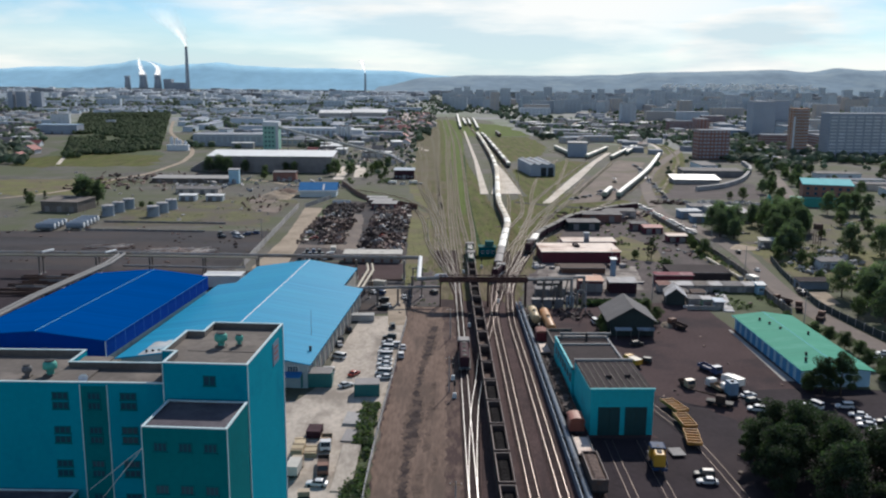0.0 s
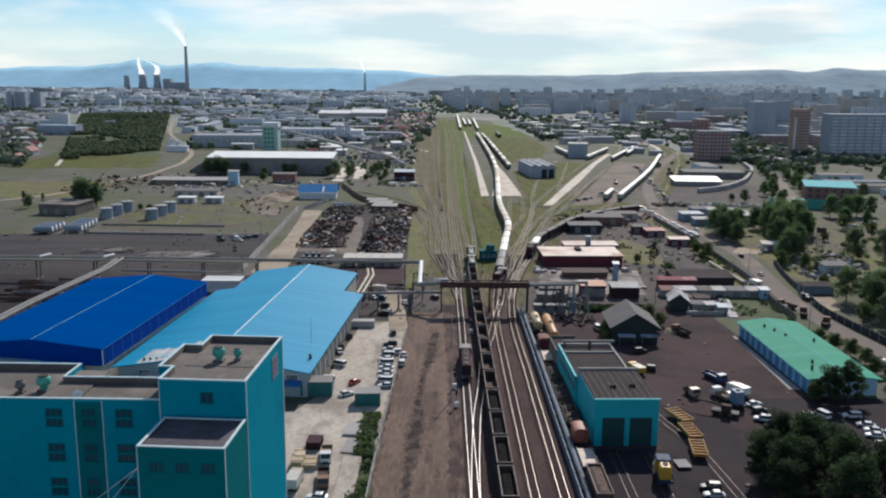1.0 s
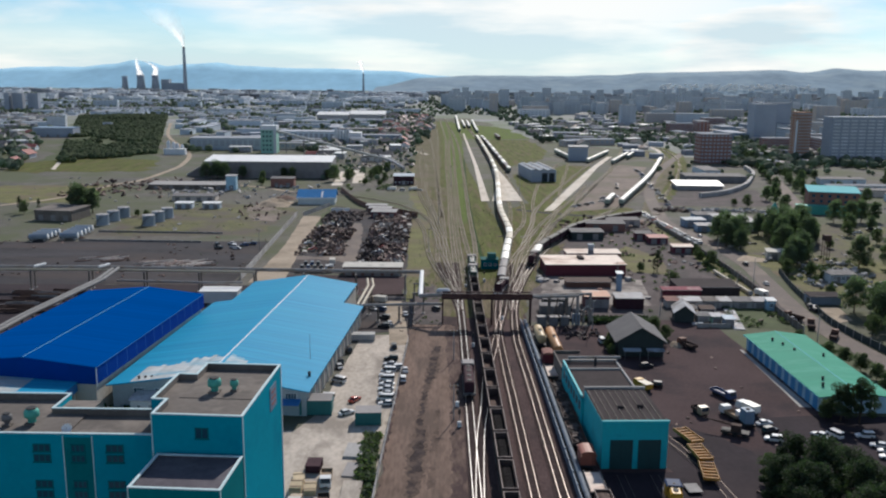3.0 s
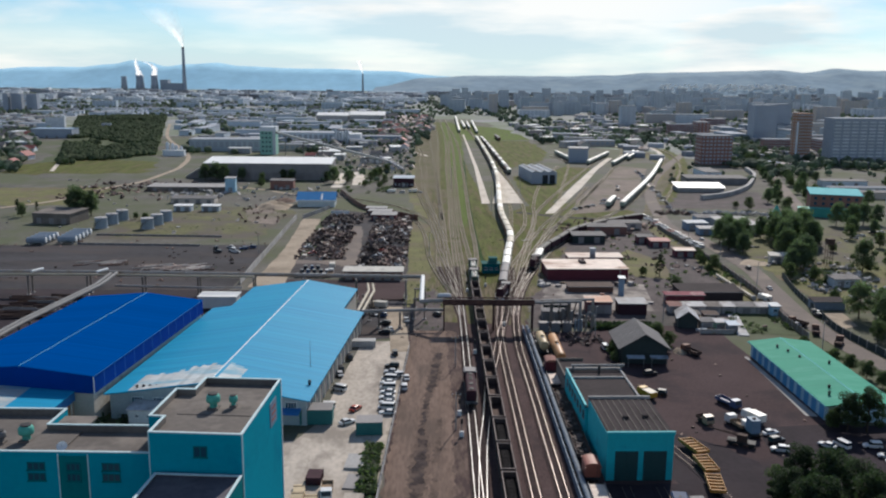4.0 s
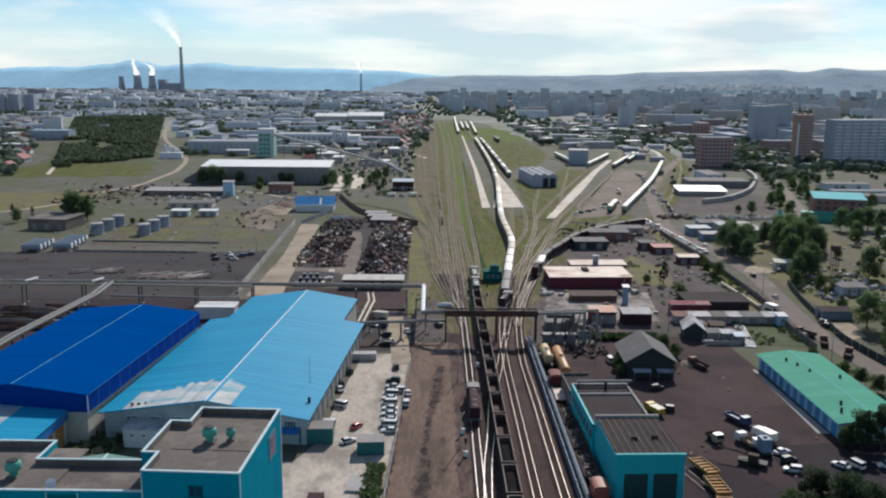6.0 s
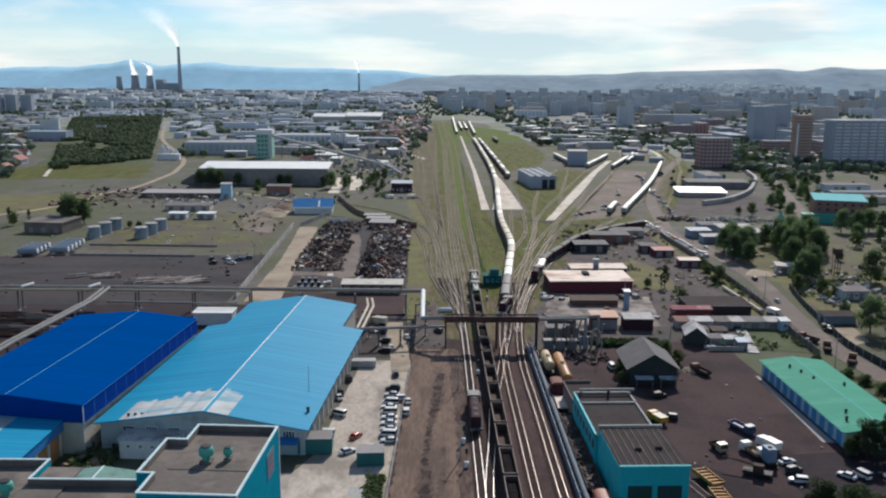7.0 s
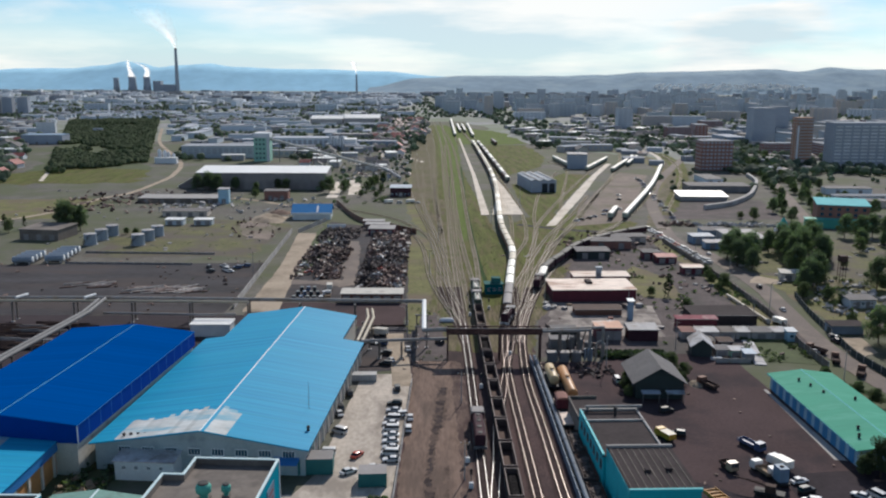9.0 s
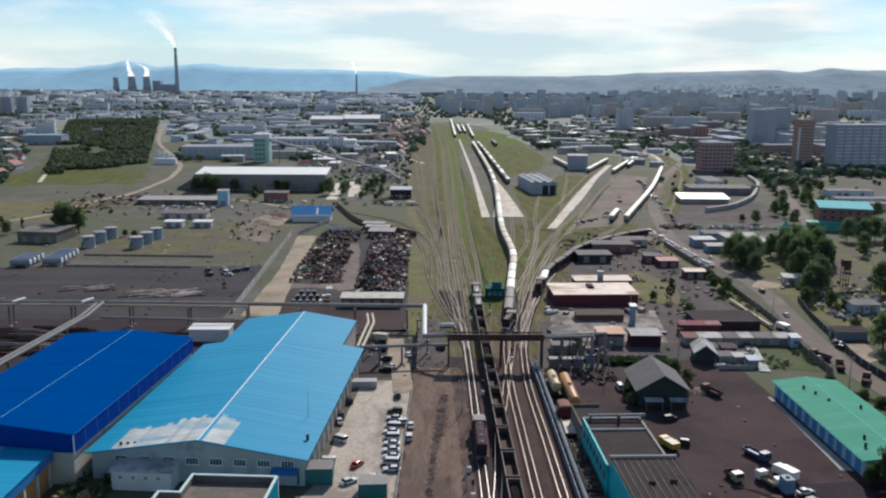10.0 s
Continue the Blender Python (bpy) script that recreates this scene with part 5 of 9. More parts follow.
annex = thing("tower_annex", (-20.4, 88.4, 0), -3.5, "dark teal annex block with a flat roof below the tower", "building")
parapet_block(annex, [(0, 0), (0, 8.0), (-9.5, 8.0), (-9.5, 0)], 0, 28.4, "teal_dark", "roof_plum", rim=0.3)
for x in (0.0, -9.5):
    part("corner_strip", Shape().box(x - 0.045, x + 0.045, -0.04, 0.08, 0, 28.3), M["coping_pale"], annex)
for x in (-7.5, -4.7, -1.9):
    for z in (25.5, 20.5, 15.5):
        window(annex, x, -0.02, z, 1.5, 1.1, frame_mat="teal_dark", bars=3)

wing = thing("office_wing", (-31.5, 99.6, 0), -1.0, "teal office wing with paired windows and a flat roof", "building")
parapet_block(wing, [(1.5, 0), (1.5, 7.7), (-13.8, 7.7), (-13.8, 12.6), (-40, 12.6), (-40, 0)], 0, 29.5, "teal", "roof_felt", rim=1.0)
# set-back of the bay is given by darker colour instead of depth
part("recessed_bay", Shape().box(-9.35, -6.1, -0.06, 0.0, 0, 29.0), M["teal_dark"], wing, "flat darker panel for the set-back window bay")
for x in (-9.4, -6.1):
    part("bay_strip", Shape().box(x - 0.05, x + 0.05, -0.1, 0.0, 0, 29.2), M["coping_pale"], wing)
for x, w in ((-11.9, 2.0), (-3.6, 2.0), (-7.75, 1.6), ):
    for z in (26.0, 21.6, 17.2, 12.8, 8.4, 4.0):
        y = -0.08 if x == -7.75 else -0.02
        window(wing, x, y, z, w, 0.95, frame_mat="teal_dark", bars=3)
        window(wing, x, y, z + 1.25, w, 0.95, frame_mat="teal_dark", bars=3)
part("ledge", Shape().box(-14.5, -9.8, 0.6, 12.0, 28.56, 28.75), M["roof_felt"], wing)
roof_vent("roof_vent", -46.6, 104.7, 28.55, 0.85, 1.9, "turquoise", "round turquoise roof ventilator on a felt roof")
roof_vent("roof_vent", -49.2, 104.0, 28.55, 0.6, 1.5, "steel_grey", "small grey roof ventilator on a felt roof")
lower = thing("low_annex", (-42.0, 94.0, 0), -1.0, "low teal annex with a dark roof before the wing", "building")
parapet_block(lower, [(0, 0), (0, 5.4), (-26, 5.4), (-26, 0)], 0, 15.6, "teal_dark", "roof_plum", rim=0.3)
dish = thing("satellite_dish", (-41.2, 101.6, 28.5), 20, "white satellite dish on a flat roof", "satellite dish")
part("mast", Shape().rod((0, 0, 0), (0, 0, 1.2), 0.06), M["steel_grey"], dish)
bowl = Shape()
for k in range(5):
    r = 0.95 * k / 4
    bowl.v.extend([(r * math.cos(2 * math.pi * i / 18), r * math.sin(2 * math.pi * i / 18), 0.28 * (r / 0.95) ** 2) for i in range(18)])
for k in range(4):
    bowl.f.extend([(k * 18 + i, k * 18 + (i + 1) % 18, k * 18 + 18 + (i + 1) % 18, k * 18 + 18 + i) for i in range(18)])
bowl.mi = [0] * len(bowl.f)
dish.scale = (0.6, 0.6, 0.6)
part("bowl", bowl, M["white_trim"], dish, at=pose(0, 0, 1.25, 50, 0, 0), smooth=True)
part("feed_arm", Shape().rod((0, -0.3, 1.3), (0, -0.9, 1.95), 0.03, n=6), M["steel_grey"], dish)
for k in range(2):
    solid("sagging_cable", Shape().rod((-40.4 + 2.4 * k, 99.3 - 2.0 * k, 15.7), (-30.1, 89.8, 25.6), 0.035, n=5), M["white_trim"], "pale cable sloping between two walls", "cable", group="cables")

# ---- light blue warehouse ----
store = thing("warehouse", (-25.2, 177.2, 0), -4.5, "large light blue metal-roofed warehouse with cream walls", "warehouse")
W1, RID, L1, L2 = -42.0, -20.4, 67.5, 91.0
part("wall", wall_gable(Shape(), W1 + 0.4, -0.4, 0.5, L1, 5.5, 8.5, RID), M["store_wall"], store)
part("rear_wall", wall_gable(Shape(), W1 + 5.0, -5.6, L1 + 0.02, L2 - 0.4, 5.5, 8.3, RID), M["cream_wall"], store)
east = Shape().extrude_y([(RID, 9.05), (0.5, 5.75), (0.5, 5.5), (RID, 8.8)][::-1], -0.6, L1 + 0.3)
part("roof_slope", east, M["roof_lightblue"], store, "ribbed light blue metal roof")
west = Shape().extrude_y([(W1 - 0.5, 5.75), (RID, 9.05), (RID, 8.8), (W1 - 0.5, 5.5)][::-1], -0.6, L1 + 0.3)
part("roof_slope", west, M["roof_lightblue"], store, "ribbed light blue metal roof")
k_e = 3.3 / 20.9
part("rear_roof_slope", Shape().extrude_y([(RID, 9.0), (-5.2, 9.0 - k_e * (RID + 5.2) * -1), (-5.2, 8.75 - k_e * (RID + 5.2) * -1), (RID, 8.75)][::-1], L1 + 0.35, L2), M["roof_lightblue"], store)
part("rear_roof_slope", Shape().extrude_y([(W1 + 4.6, 9.0 - 0.153 * (RID - W1 - 4.6)), (RID, 9.0), (RID, 8.75), (W1 + 4.6, 8.75 - 0.153 * (RID - W1 - 4.6))][::-1], L1 + 0.35, L2), M["roof_lightblue"], store)
part("ridge_cap", Shape().extrude_y([(RID - 0.13, 9.03), (RID + 0.13, 9.03), (RID, 9.12)], -0.6, L2), M["white_trim"], store, "white ridge cap")
rw = random.Random(19)
zz = lambda x: 9.085 - abs(x - RID) * (k_e if x > RID else 0.1493)
for k in range(21):
    xa = -37.4 + 1.05 * k
    xb = xa + 1.04
    if xa < RID < xb:
        xb = RID - 0.02
    ya, yb = -0.5 + rw.uniform(0, 0.2), 8.6 + 3.0 * min(1.0, k / 15) + rw.choice((-1.2, -0.4, 0.0, 0.3, 0.9, 1.6))
    pts = [(xa, ya, zz(xa)), (xb, ya, zz(xb)), (xb, yb, zz(xb)), (xa, yb + rw.uniform(-0.5, 0.5), zz(xa))]
    part("worn_sheet", Shape().add(pts + [(x, y, z - 0.03) for x, y, z in pts], [(0, 1, 2, 3), (4, 7, 6, 5), (0, 4, 5, 1), (1, 5, 6, 2), (2, 6, 7, 3), (3, 7, 4, 0)]), M["roof_worn"], store, "bleached, peeling whitish roof sheet")
for k in range(14):
    y = 2.5 + 4.8 * k
    part("pilaster", Shape().box(-0.4, -0.12, y, y + 0.6, 0, 5.4), M["cream_wall"], store)
    part("loading_door", Shape().box(-0.4, -0.33, y + 1.0, y + 4.0, 0.02, 4.0), M["grey_plate"], store)
for k in range(8):
    window(store, -3.6 - 4.6 * k, 0.48, 3.6, 2.4, 1.4, bars=4)
leanto = part("porch", Shape().box(-36.0, -24.6, -3.8, 0.5, 0, 3.9), M["pale_panel"], store, "pale blue and white porch")
part("porch_roof", Shape().extrude_x([(-4.2, 3.8), (0.5, 4.35), (0.5, 4.5), (-4.2, 3.98)], -36.3, -24.3), M["sheet_pale"], leanto)
for k in range(4):
    window(leanto, -34.2 + 2.4 * k, -3.82, 2.2, 0.8, 0.8)
part("canopy", Shape().extrude_x([(-2.0, 3.1), (0.5, 3.5), (0.5, 3.7), (-2.0, 3.25)], -6.5, -1.5), M["blue_fascia"], store, "small blue entrance canopy")
for k in range(4):
    part("roof_ventilator", Shape().lathe([(0.25, 0), (0.25, 0.5), (0.4, 0.55), (0.1, 0.8)], 10, (-36.0 + 1.3 * k, 1.2 + 0.2 * k, 6.6)), M["black_steel"], store)
part("roof_ventilator", Shape().lathe([(0.3, 0), (0.3, 0.9), (0.45, 1.0), (0.1, 1.3)], 10, (-1.4, 8.0, 5.9)), M["black_steel"], store)
mast = thing("thin_mast", (-27.3, 196.0, 6.0), 0, "thin grey lightning rod on the roof", "mast")
part("rod", Shape().rod((0, 0, 0), (0, 0, 6.5), 0.06, 0.03, n=6), M["steel_grey"], mast)

# ---- dark blue hall ----
hall = thing("storage_hall", (-68.4, 177.6, 0), -5.4, "dark royal blue metal hall with deep navy fascia", "warehouse")
HW, HR, HL = -32.5, -15.6, 61.6
part("wall", Shape().box(HW + 0.5, -0.5, 0.5, HL - 0.5, 0, 6.8), M["cream_wall"], hall)
part("gable_fascia", Shape().extrude_y([(HW, 6.7), (0, 6.7), (0, 10.3), (HR, 11.9), (HW, 10.3)], 0.0, 0.35), M["navy_fascia"], hall, "deep navy fascia")
part("rear_fascia", Shape().extrude_y([(HW, 6.7), (0, 6.7), (0, 10.3), (HR, 11.9), (HW, 10.3)], HL - 0.35, HL), M["navy_fascia"], hall)
part("side_fascia", Shape().box(-0.35, 0.0, 0.36, HL - 0.36, 6.7, 10.3), M["navy_fascia"], hall, "deep navy fascia")
part("side_fascia", Shape().box(HW, HW + 0.35, 0.36, HL - 0.36, 6.7, 10.3), M["navy_fascia"], hall)
part("roof_slope", Shape().extrude_y([(HR, 12.05), (0.12, 10.45), (0.12, 10.3), (HR, 11.9)][::-1], -0.12, HL + 0.12), M["roof_darkblue"], hall, "ribbed royal blue metal roof")
part("roof_slope", Shape().extrude_y([(HW - 0.12, 10.45), (HR, 12.05), (HR, 11.9), (HW - 0.12, 10.3)][::-1], -0.12, HL + 0.12), M["roof_darkblue"], hall, "ribbed royal blue metal roof")
part("ridge_cap", Shape().extrude_y([(HR - 0.09, 12.03), (HR + 0.09, 12.03), (HR, 12.11)], -0.12, HL + 0.12), M["roof_lightblue"], hall)
part("corner_trim", Shape().box(-0.08, 0.07, -0.1, 0.06, 6.6, 10.4), M["pale_panel"], hall)
part("eave_trim", Shape().extrude_y([(0.12, 10.3), (0.18, 10.3), (0.18, 10.42), (0.12, 10.42)], 0, HL), M["blue_fascia"], hall)
for k in range(12):
    part("fascia_joint", Shape().box(0.0, 0.03, 4.5 + 4.8 * k, 4.62 + 4.8 * k, 6.7, 10.2), M["blue_fascia"], hall)

# ---- sky blue shed before the hall ----
low = thing("storage_shed", (-73.5, 140.0, 0), -1.0, "low sky blue metal-roofed shed with orange wall", "warehouse")
part("wall", Shape().box(-40, -0.5, 0.3, 39.5, 0, 5.0), M["orange_wall"], low)
part("fascia", Shape().box(-40, 0, 0, 40.0, 4.9, 6.95), M["blue_fascia"], low, "blue fascia band")
part("roof_slope", Shape().extrude_y([(-40.2, 8.6), (0.25, 7.1), (0.25, 6.96), (-40.2, 8.46)][::-1], -0.2, 40.2), M["roof_lightblue"], low)
part("worn_roof_area", Shape().extrude_y([(-34, 8.40), (-9, 7.48), (-9, 7.45), (-34, 8.37)][::-1], 22, 39.8), M["roof_worn"], low)
for k in range(8):
    part("buttress", Shape().box(-0.5, -0.2, 2 + 5 * k, 2.7 + 5 * k, 0, 4.9), M["cream_wall"], low)

green_low = thing("low_green_shed", (-67.5, 151.5, 0), -2, "low shed with a faded green sheet roof behind the office wing", "shed")
part("wall", Shape().box(0, 15.5, 0, 11.5, 0, 3.4), M["store_wall"], green_low)
for sec, nm in (([(0.0 - 0.4, 3.4), (7.7, 4.5), (7.7, 4.65), (-0.4, 3.55)], "west"), ([(7.7, 4.5), (15.9, 3.4), (15.9, 3.55), (7.7, 4.65)], "east")):
    part("roof_slope", Shape().extrude_y(sec, -0.4, 11.9), M["green_faded"], green_low)
part("ridge_cap", Shape().extrude_y([(7.5, 4.66), (7.9, 4.66), (7.7, 4.74)], -0.4, 11.9), M["coping_pale"], green_low, "pale ridge cap")
white_store = thing("white_shed", (-72.0, 268.5, 0), 0, "small white flat-roofed shed behind the hall", "shed")
part("wall", Shape().box(0, 11.5, 0, 6, 0, 3.6), M["pale_panel"], white_store)
part("roof", Shape().box(-0.3, 11.8, -0.3, 6.3, 3.6, 3.85), M["roof_white"], white_store)

# ---- teal engine shed ----
depot = thing("engine_shed", (31.1, 153.6, 0), 1.5, "bright teal engine shed with two tall dark doors", "engine shed")
part("wall", Shape().box(0, 11.9, 0.0, 17.2, 0, 8.75), M["shed_teal"], depot)
part("front_parapet", Shape().box(-0.1, 12.0, -0.25, 0.15, 8.75, 9.25), M["shed_teal"], depot)
rf = Shape().box(0.1, 11.8, 0.15, 17.0, 8.75, 8.9)
part("roof", rf, M["roof_dark"], depot, "dark felt roof")
for k in range(9):
    part("roof_rib", Shape().box(0.4 + 1.3 * k, 0.55 + 1.3 * k, 0.2, 16.6, 8.9, 9.04), M["roof_felt"], depot)
part("front_coping", Shape().box(-0.15, 12.05, -0.3, 0.2, 9.25, 9.32), M["aqua_roof"], depot)
part("step_coping", Shape().box(-0.1, 12.0, 16.9, 17.4, 8.9, 9.4), M["concrete"], depot, "grey parapet step")
for x in (1.5, 6.6):
    dr = part("shed_door", Shape().box(x, x + 4.1, -0.12, 0.0, 0.02, 5.6), M["door_green"], depot, "tall dark green door")
    part("door_leaf", Shape().box(x + 0.1, x + 2.0, -0.18, -0.12, 0.1, 5.5), M["door_green"], dr)
    part("door_leaf", Shape().box(x + 2.1, x + 4.0, -0.18, -0.12, 0.1, 5.5), M["door_green"], dr)
part("rear_wall", Shape().box(-0.5, 11.4, 17.4, 40.0, 0, 6.9), M["shed_teal"], depot)
part("rear_roof", Shape().box(-0.6, 11.5, 17.4, 40.1, 6.9, 7.1), M["roof_dark"], depot, "dark felt roof")
part("rear_parapet", Shape().box(-0.6, 11.5, 39.3, 39.8, 7.1, 7.55), M["concrete"], depot)
part("mid_parapet", Shape().box(-0.6, 11.5, 33.6, 34.0, 7.1, 7.5), M["concrete"], depot)
part("side_parapet", Shape().box(11.1, 11.5, 17.5, 39.3, 7.1, 7.5), M["concrete"], depot)
part("side_parapet", Shape().box(-0.6, -0.2, 17.5, 39.3, 7.1, 7.5), M["shed_teal"], depot)
part("roof_stub", Shape().lathe([(0.3, 0), (0.3, 1.6), (0.45, 1.7), (0.1, 2.0)], 10, (6.2, 36.6, 7.1)), M["black_steel"], depot)
for x, y in ((4.8, 7.0), (8.6, 7.4)):
    part("roof_hatch", Shape().box(x - 0.5, x + 0.5, y - 0.35, y + 0.35, 8.9, 9.5), M["roof_dark"], depot)
part("lean_to", Shape().box(-0.5, 5.5, 40.05, 52.0, 0, 4.8), M["roof_felt"], depot)
part("lean_to_roof", Shape().box(-0.7, 5.7, 40.05, 52.2, 4.8, 5.0), M["roof_dark"], depot)
part("lean_to_wall", Shape().box(-0.7, -0.4, 40.05, 52.2, 5.0, 5.6).box(-0.4, 5.7, 51.9, 52.2, 5.0, 5.6), M["roof_felt"], depot)
for k in range(7):
    window(depot, -0.52, 19 + 3 * k, 4.2, 1.6, 1.6, "W", "steel_grey", 3)
pipe_run = solid("roof_pipe", Shape().rod((30.6, 192.6, 8.2), (42.4, 193.0, 8.2), 0.32, n=12), M["pipe_clad"], "grey insulated pipe laid across the shed roof", "pipe")
solid("pipe_prop", Shape().box(30.9, 31.2, 192.3, 193.1, 7.0, 7.95).box(41.5, 41.8, 192.5, 193.3, 7.0, 7.95), M["steel_grey"], "short steel props under a roof pipe", "support")

# ---- blue boundary wall ----
fence = thing("boundary_wall", (25.2, 100, 0), 0, "long blue-grey concrete panel wall beside the tracks", "wall", kind="structure")
for k in range(30):
    part("wall_panel", Shape().box(0, 0.18, 4.9 * k + 0.15, 4.9 * k + 4.85, 0, 1.7), M["wall_blue"], fence)
    part("wall_post", Shape().box(-0.06, 0.24, 4.9 * k - 0.15, 4.9 * k + 0.13, 0, 1.85), M["wall_blue"], fence)
heat = thing("ground_pipe", (26.4, 100, 0), 0, "dark blue-grey insulated heating pipe along the wall", "pipe")
part("pipe", Shape().rod((0, 0, 1.45), (0, 146, 1.45), 0.5, n=14), M["pipe_navy"], heat)
for k in range(18):
    part("pipe_saddle", Shape().box(-0.4, 0.4, 3 + 8.3 * k, 3.5 + 8.3 * k, 0, 1.1), M["concrete"], heat)

# ---- grey gabled house ----
def gable_house(name, at, rz, w, d, ze, zr, wall, roof, label, wins=2, over=0.6, cat="house", side_wins=0):
    t = thing(name, at, rz, label, cat)
    part("wall", wall_gable(Shape(), 0, w, 0, d, ze, zr), M[wall], t)
    for i, (a, b) in enumerate(((0, -1), (w, 1))):
        k = (zr - ze) / (w / 2)
        xo = a + b * over
        zo = ze - k * over
        sec = [(xo, zo + 0.02), (w / 2, zr + 0.02), (w / 2, zr + 0.2), (xo, zo + 0.2)]
        part("roof_slope", Shape().extrude_y(sec if b < 0 else sec[::-1], -over, d + over), M[roof], t)
    for k in range(wins):
        window(t, w * (k + 1) / (wins + 1), -0.02, 1.2, min(1.6, w / (wins + 1) * 0.6), 1.4)
    for k in range(side_wins):
        window(t, -0.02, d * (k + 0.5) / side_wins, 1.2, 1.2, 1.3, "W")
    return t

gable_house("gabled_house", (47.3, 218.4, 0), -1.5, 11.4, 13.6, 4.4, 7.8, "timber_dark", "grey_roof", "dark timber house with a wide grey gabled roof", 0, 0.9)
porch = thing("carport", (46.6, 213.8, 0), -1, "low pale blue canopy before the timber house", "canopy")
for x in (1.6, 7.4):
    part("canopy_roof", Shape().extrude_x([(1.6, 2.3), (3.4, 2.6), (3.4, 2.75), (1.6, 2.42)], x, x + 4.4), M["pipe_blue"], porch)
    for dx in (0.2, 4.0):
        part("post", Shape().box(x + dx, x + dx + 0.15, 1.7, 1.85, 0, 2.32), M["steel_grey"], porch)

# ---- green-roofed workshop ----
shop = thing("workshop", (82.4, 180.6, 0), 0.4, "long workshop with mint green metal roof and blue doors", "workshop")
part("wall", Shape().box(0.4, 15.0, 0.4, 45.0, 0, 3.7), M["pale_blue_wall"], shop)
part("roof_slope", Shape().extrude_y([(-0.3, 3.75), (8.0, 4.75), (8.0, 4.6), (-0.3, 3.6)][::-1], 0, 45.6), M["green_roof"], shop)
part("roof_slope", Shape().extrude_y([(8.0, 4.75), (15.9, 3.75), (15.9, 3.6), (8.0, 4.6)][::-1], 0, 45.6), M["green_roof"], shop)
part("ridge_cap", Shape().extrude_y([(7.85, 4.74), (8.15, 4.74), (8.0, 4.83)], 0, 45.6), M["aqua_roof"], shop, "pale ridge cap")
part("eave_gutter", Shape().box(-0.42, -0.3, 0, 45.6, 3.5, 3.68), M["aqua_roof"], shop)
for y in (0.4, 44.7):
    part("gable_wall", Shape().extrude_y([(0.4, 3.7), (15.0, 3.7), (8.0, 4.55)], y, y + 0.3), M["pale_blue_wall"], shop)
for k in range(11):
    y = 2.0 + 3.9 * k
    part("door", Shape().box(0.28, 0.4, y, y + 2.3, 0.02, 3.0), M["blue_door"], shop, "blue double door")
    for yy in (y - 0.25, y + 2.32):
        part("door_jamb", Shape().box(0.3, 0.4, yy, yy + 0.23, 0.02, 3.2), M["pale_blue_wall"], shop)
for x, y in ((4.5, 38.5), (5.6, 34.6), (6.6, 30.0), (4.5, 9.5), (2.8, 5.6), (12.0, 26.0)):
    part("roof_stub", Shape().lathe([(0.28, 0), (0.28, 0.7), (0.42, 0.75), (0.1, 1.0)], 10, (x, y, 4.1)), M["black_steel"], shop)
for k in range(3):
    window(shop, 3.0 + 4.2 * k, 0.38, 1.2, 1.5, 1.4)

# ---- long red sheds with pinkish roofs, and other depot sheds ----
def flat_shed(name, x0, x1, y0, y1, h, wall, roof, label, rz=0.0, doors=0, cat="shed", slope=0.35, wins=0):
    t = thing(name, (x0, y0, 0), rz, label, cat)
    w, d = x1 - x0, y1 - y0
    part("wall", Shape().box(0, w, 0, d, 0, h), M[wall], t)
    part("roof", Shape().extrude_x([(-0.4, h + 0.02), (d + 0.4, h + slope), (d + 0.4, h + slope + 0.18), (-0.4, h + 0.2)], -0.4, w + 0.4), M[roof], t)
    part("eave_board", Shape().box(-0.42, w + 0.42, -0.46, -0.4, h - 0.05, h + 0.2), M["grey_plate"], t)
    for k in range(doors):
        x = w * (k + 0.5) / doors
        part("door", Shape().box(x - 1.2, x + 1.2, -0.06, 0, 0.02, min(2.8, h * 0.8)), M["grey_plate"], t)
    for k in range(wins):
        window(t, w * (k + 0.5) / wins, -0.02, 1.1, 1.2, 1.2)
    return t

flat_shed("red_shed", 40.2, 68.8, 309.5, 324.5, 4.0, "red_wall", "roof_pinkwhite", "long dark red shed with sunlit pinkish-white metal roof", 2.0, 0)
flat_shed("red_shed", 50.8, 71.2, 330.5, 337.5, 3.9, "red_wall", "roof_pinkwhite", "second dark red shed with a sunlit pale roof", 2.0, 0)
solid("roof_hatch", Shape().box(0, 2.0, 0, 4.6, 0, 0.9), M["roof_dark"], "dark raised hatch between two roof sheets", "roof hatch", (53.0, 317.5, 4.2), 2)
solid("roof_chimney", Shape().box(58.6, 60.4, 329.0, 330.8, 3.9, 7.2).box(58.4, 60.6, 328.8, 331.0, 7.2, 7.8), M["pipe_blue"], "square pale blue-grey vent shaft on a shed", "chimney")
flat_shed("orange_shed", 46.8, 54.2, 265.5, 271.5, 3.6, "red_wall", "roof_orange", "red shed with a sunlit orange and cream roof", 0, 3)
flat_shed("grey_shed", 56.2, 64.6, 264.5, 270.5, 3.4, "loco_dark", "sheet_pale", "grey shed with a pale sheet roof", -1, 0)
flat_shed("brown_shed", 45.0, 60.0, 292.0, 297.0, 1.9, "box_brown", "rust_floor", "low brown shed with dull rusty roof", 1, 0)
flat_shed("blue_shed", 33.5, 40.5, 262.0, 267.0, 3.6, "timber_dark", "grey_roof", "small dark shed with a dull roof", 0, 2)
flat_shed("crane_house", 61.0, 62.5, 287.0, 289.0, 6.0, "container_blue", "pale_panel", "narrow tall blue sorting tower", 0, 0, "tower")
flat_shed("red_wall_shed", 73.8, 86.0, 277.5, 280.5, 2.9, "red_wall", "roof_crimson", "narrow crimson shed with a faded crimson roof", 0, 0)
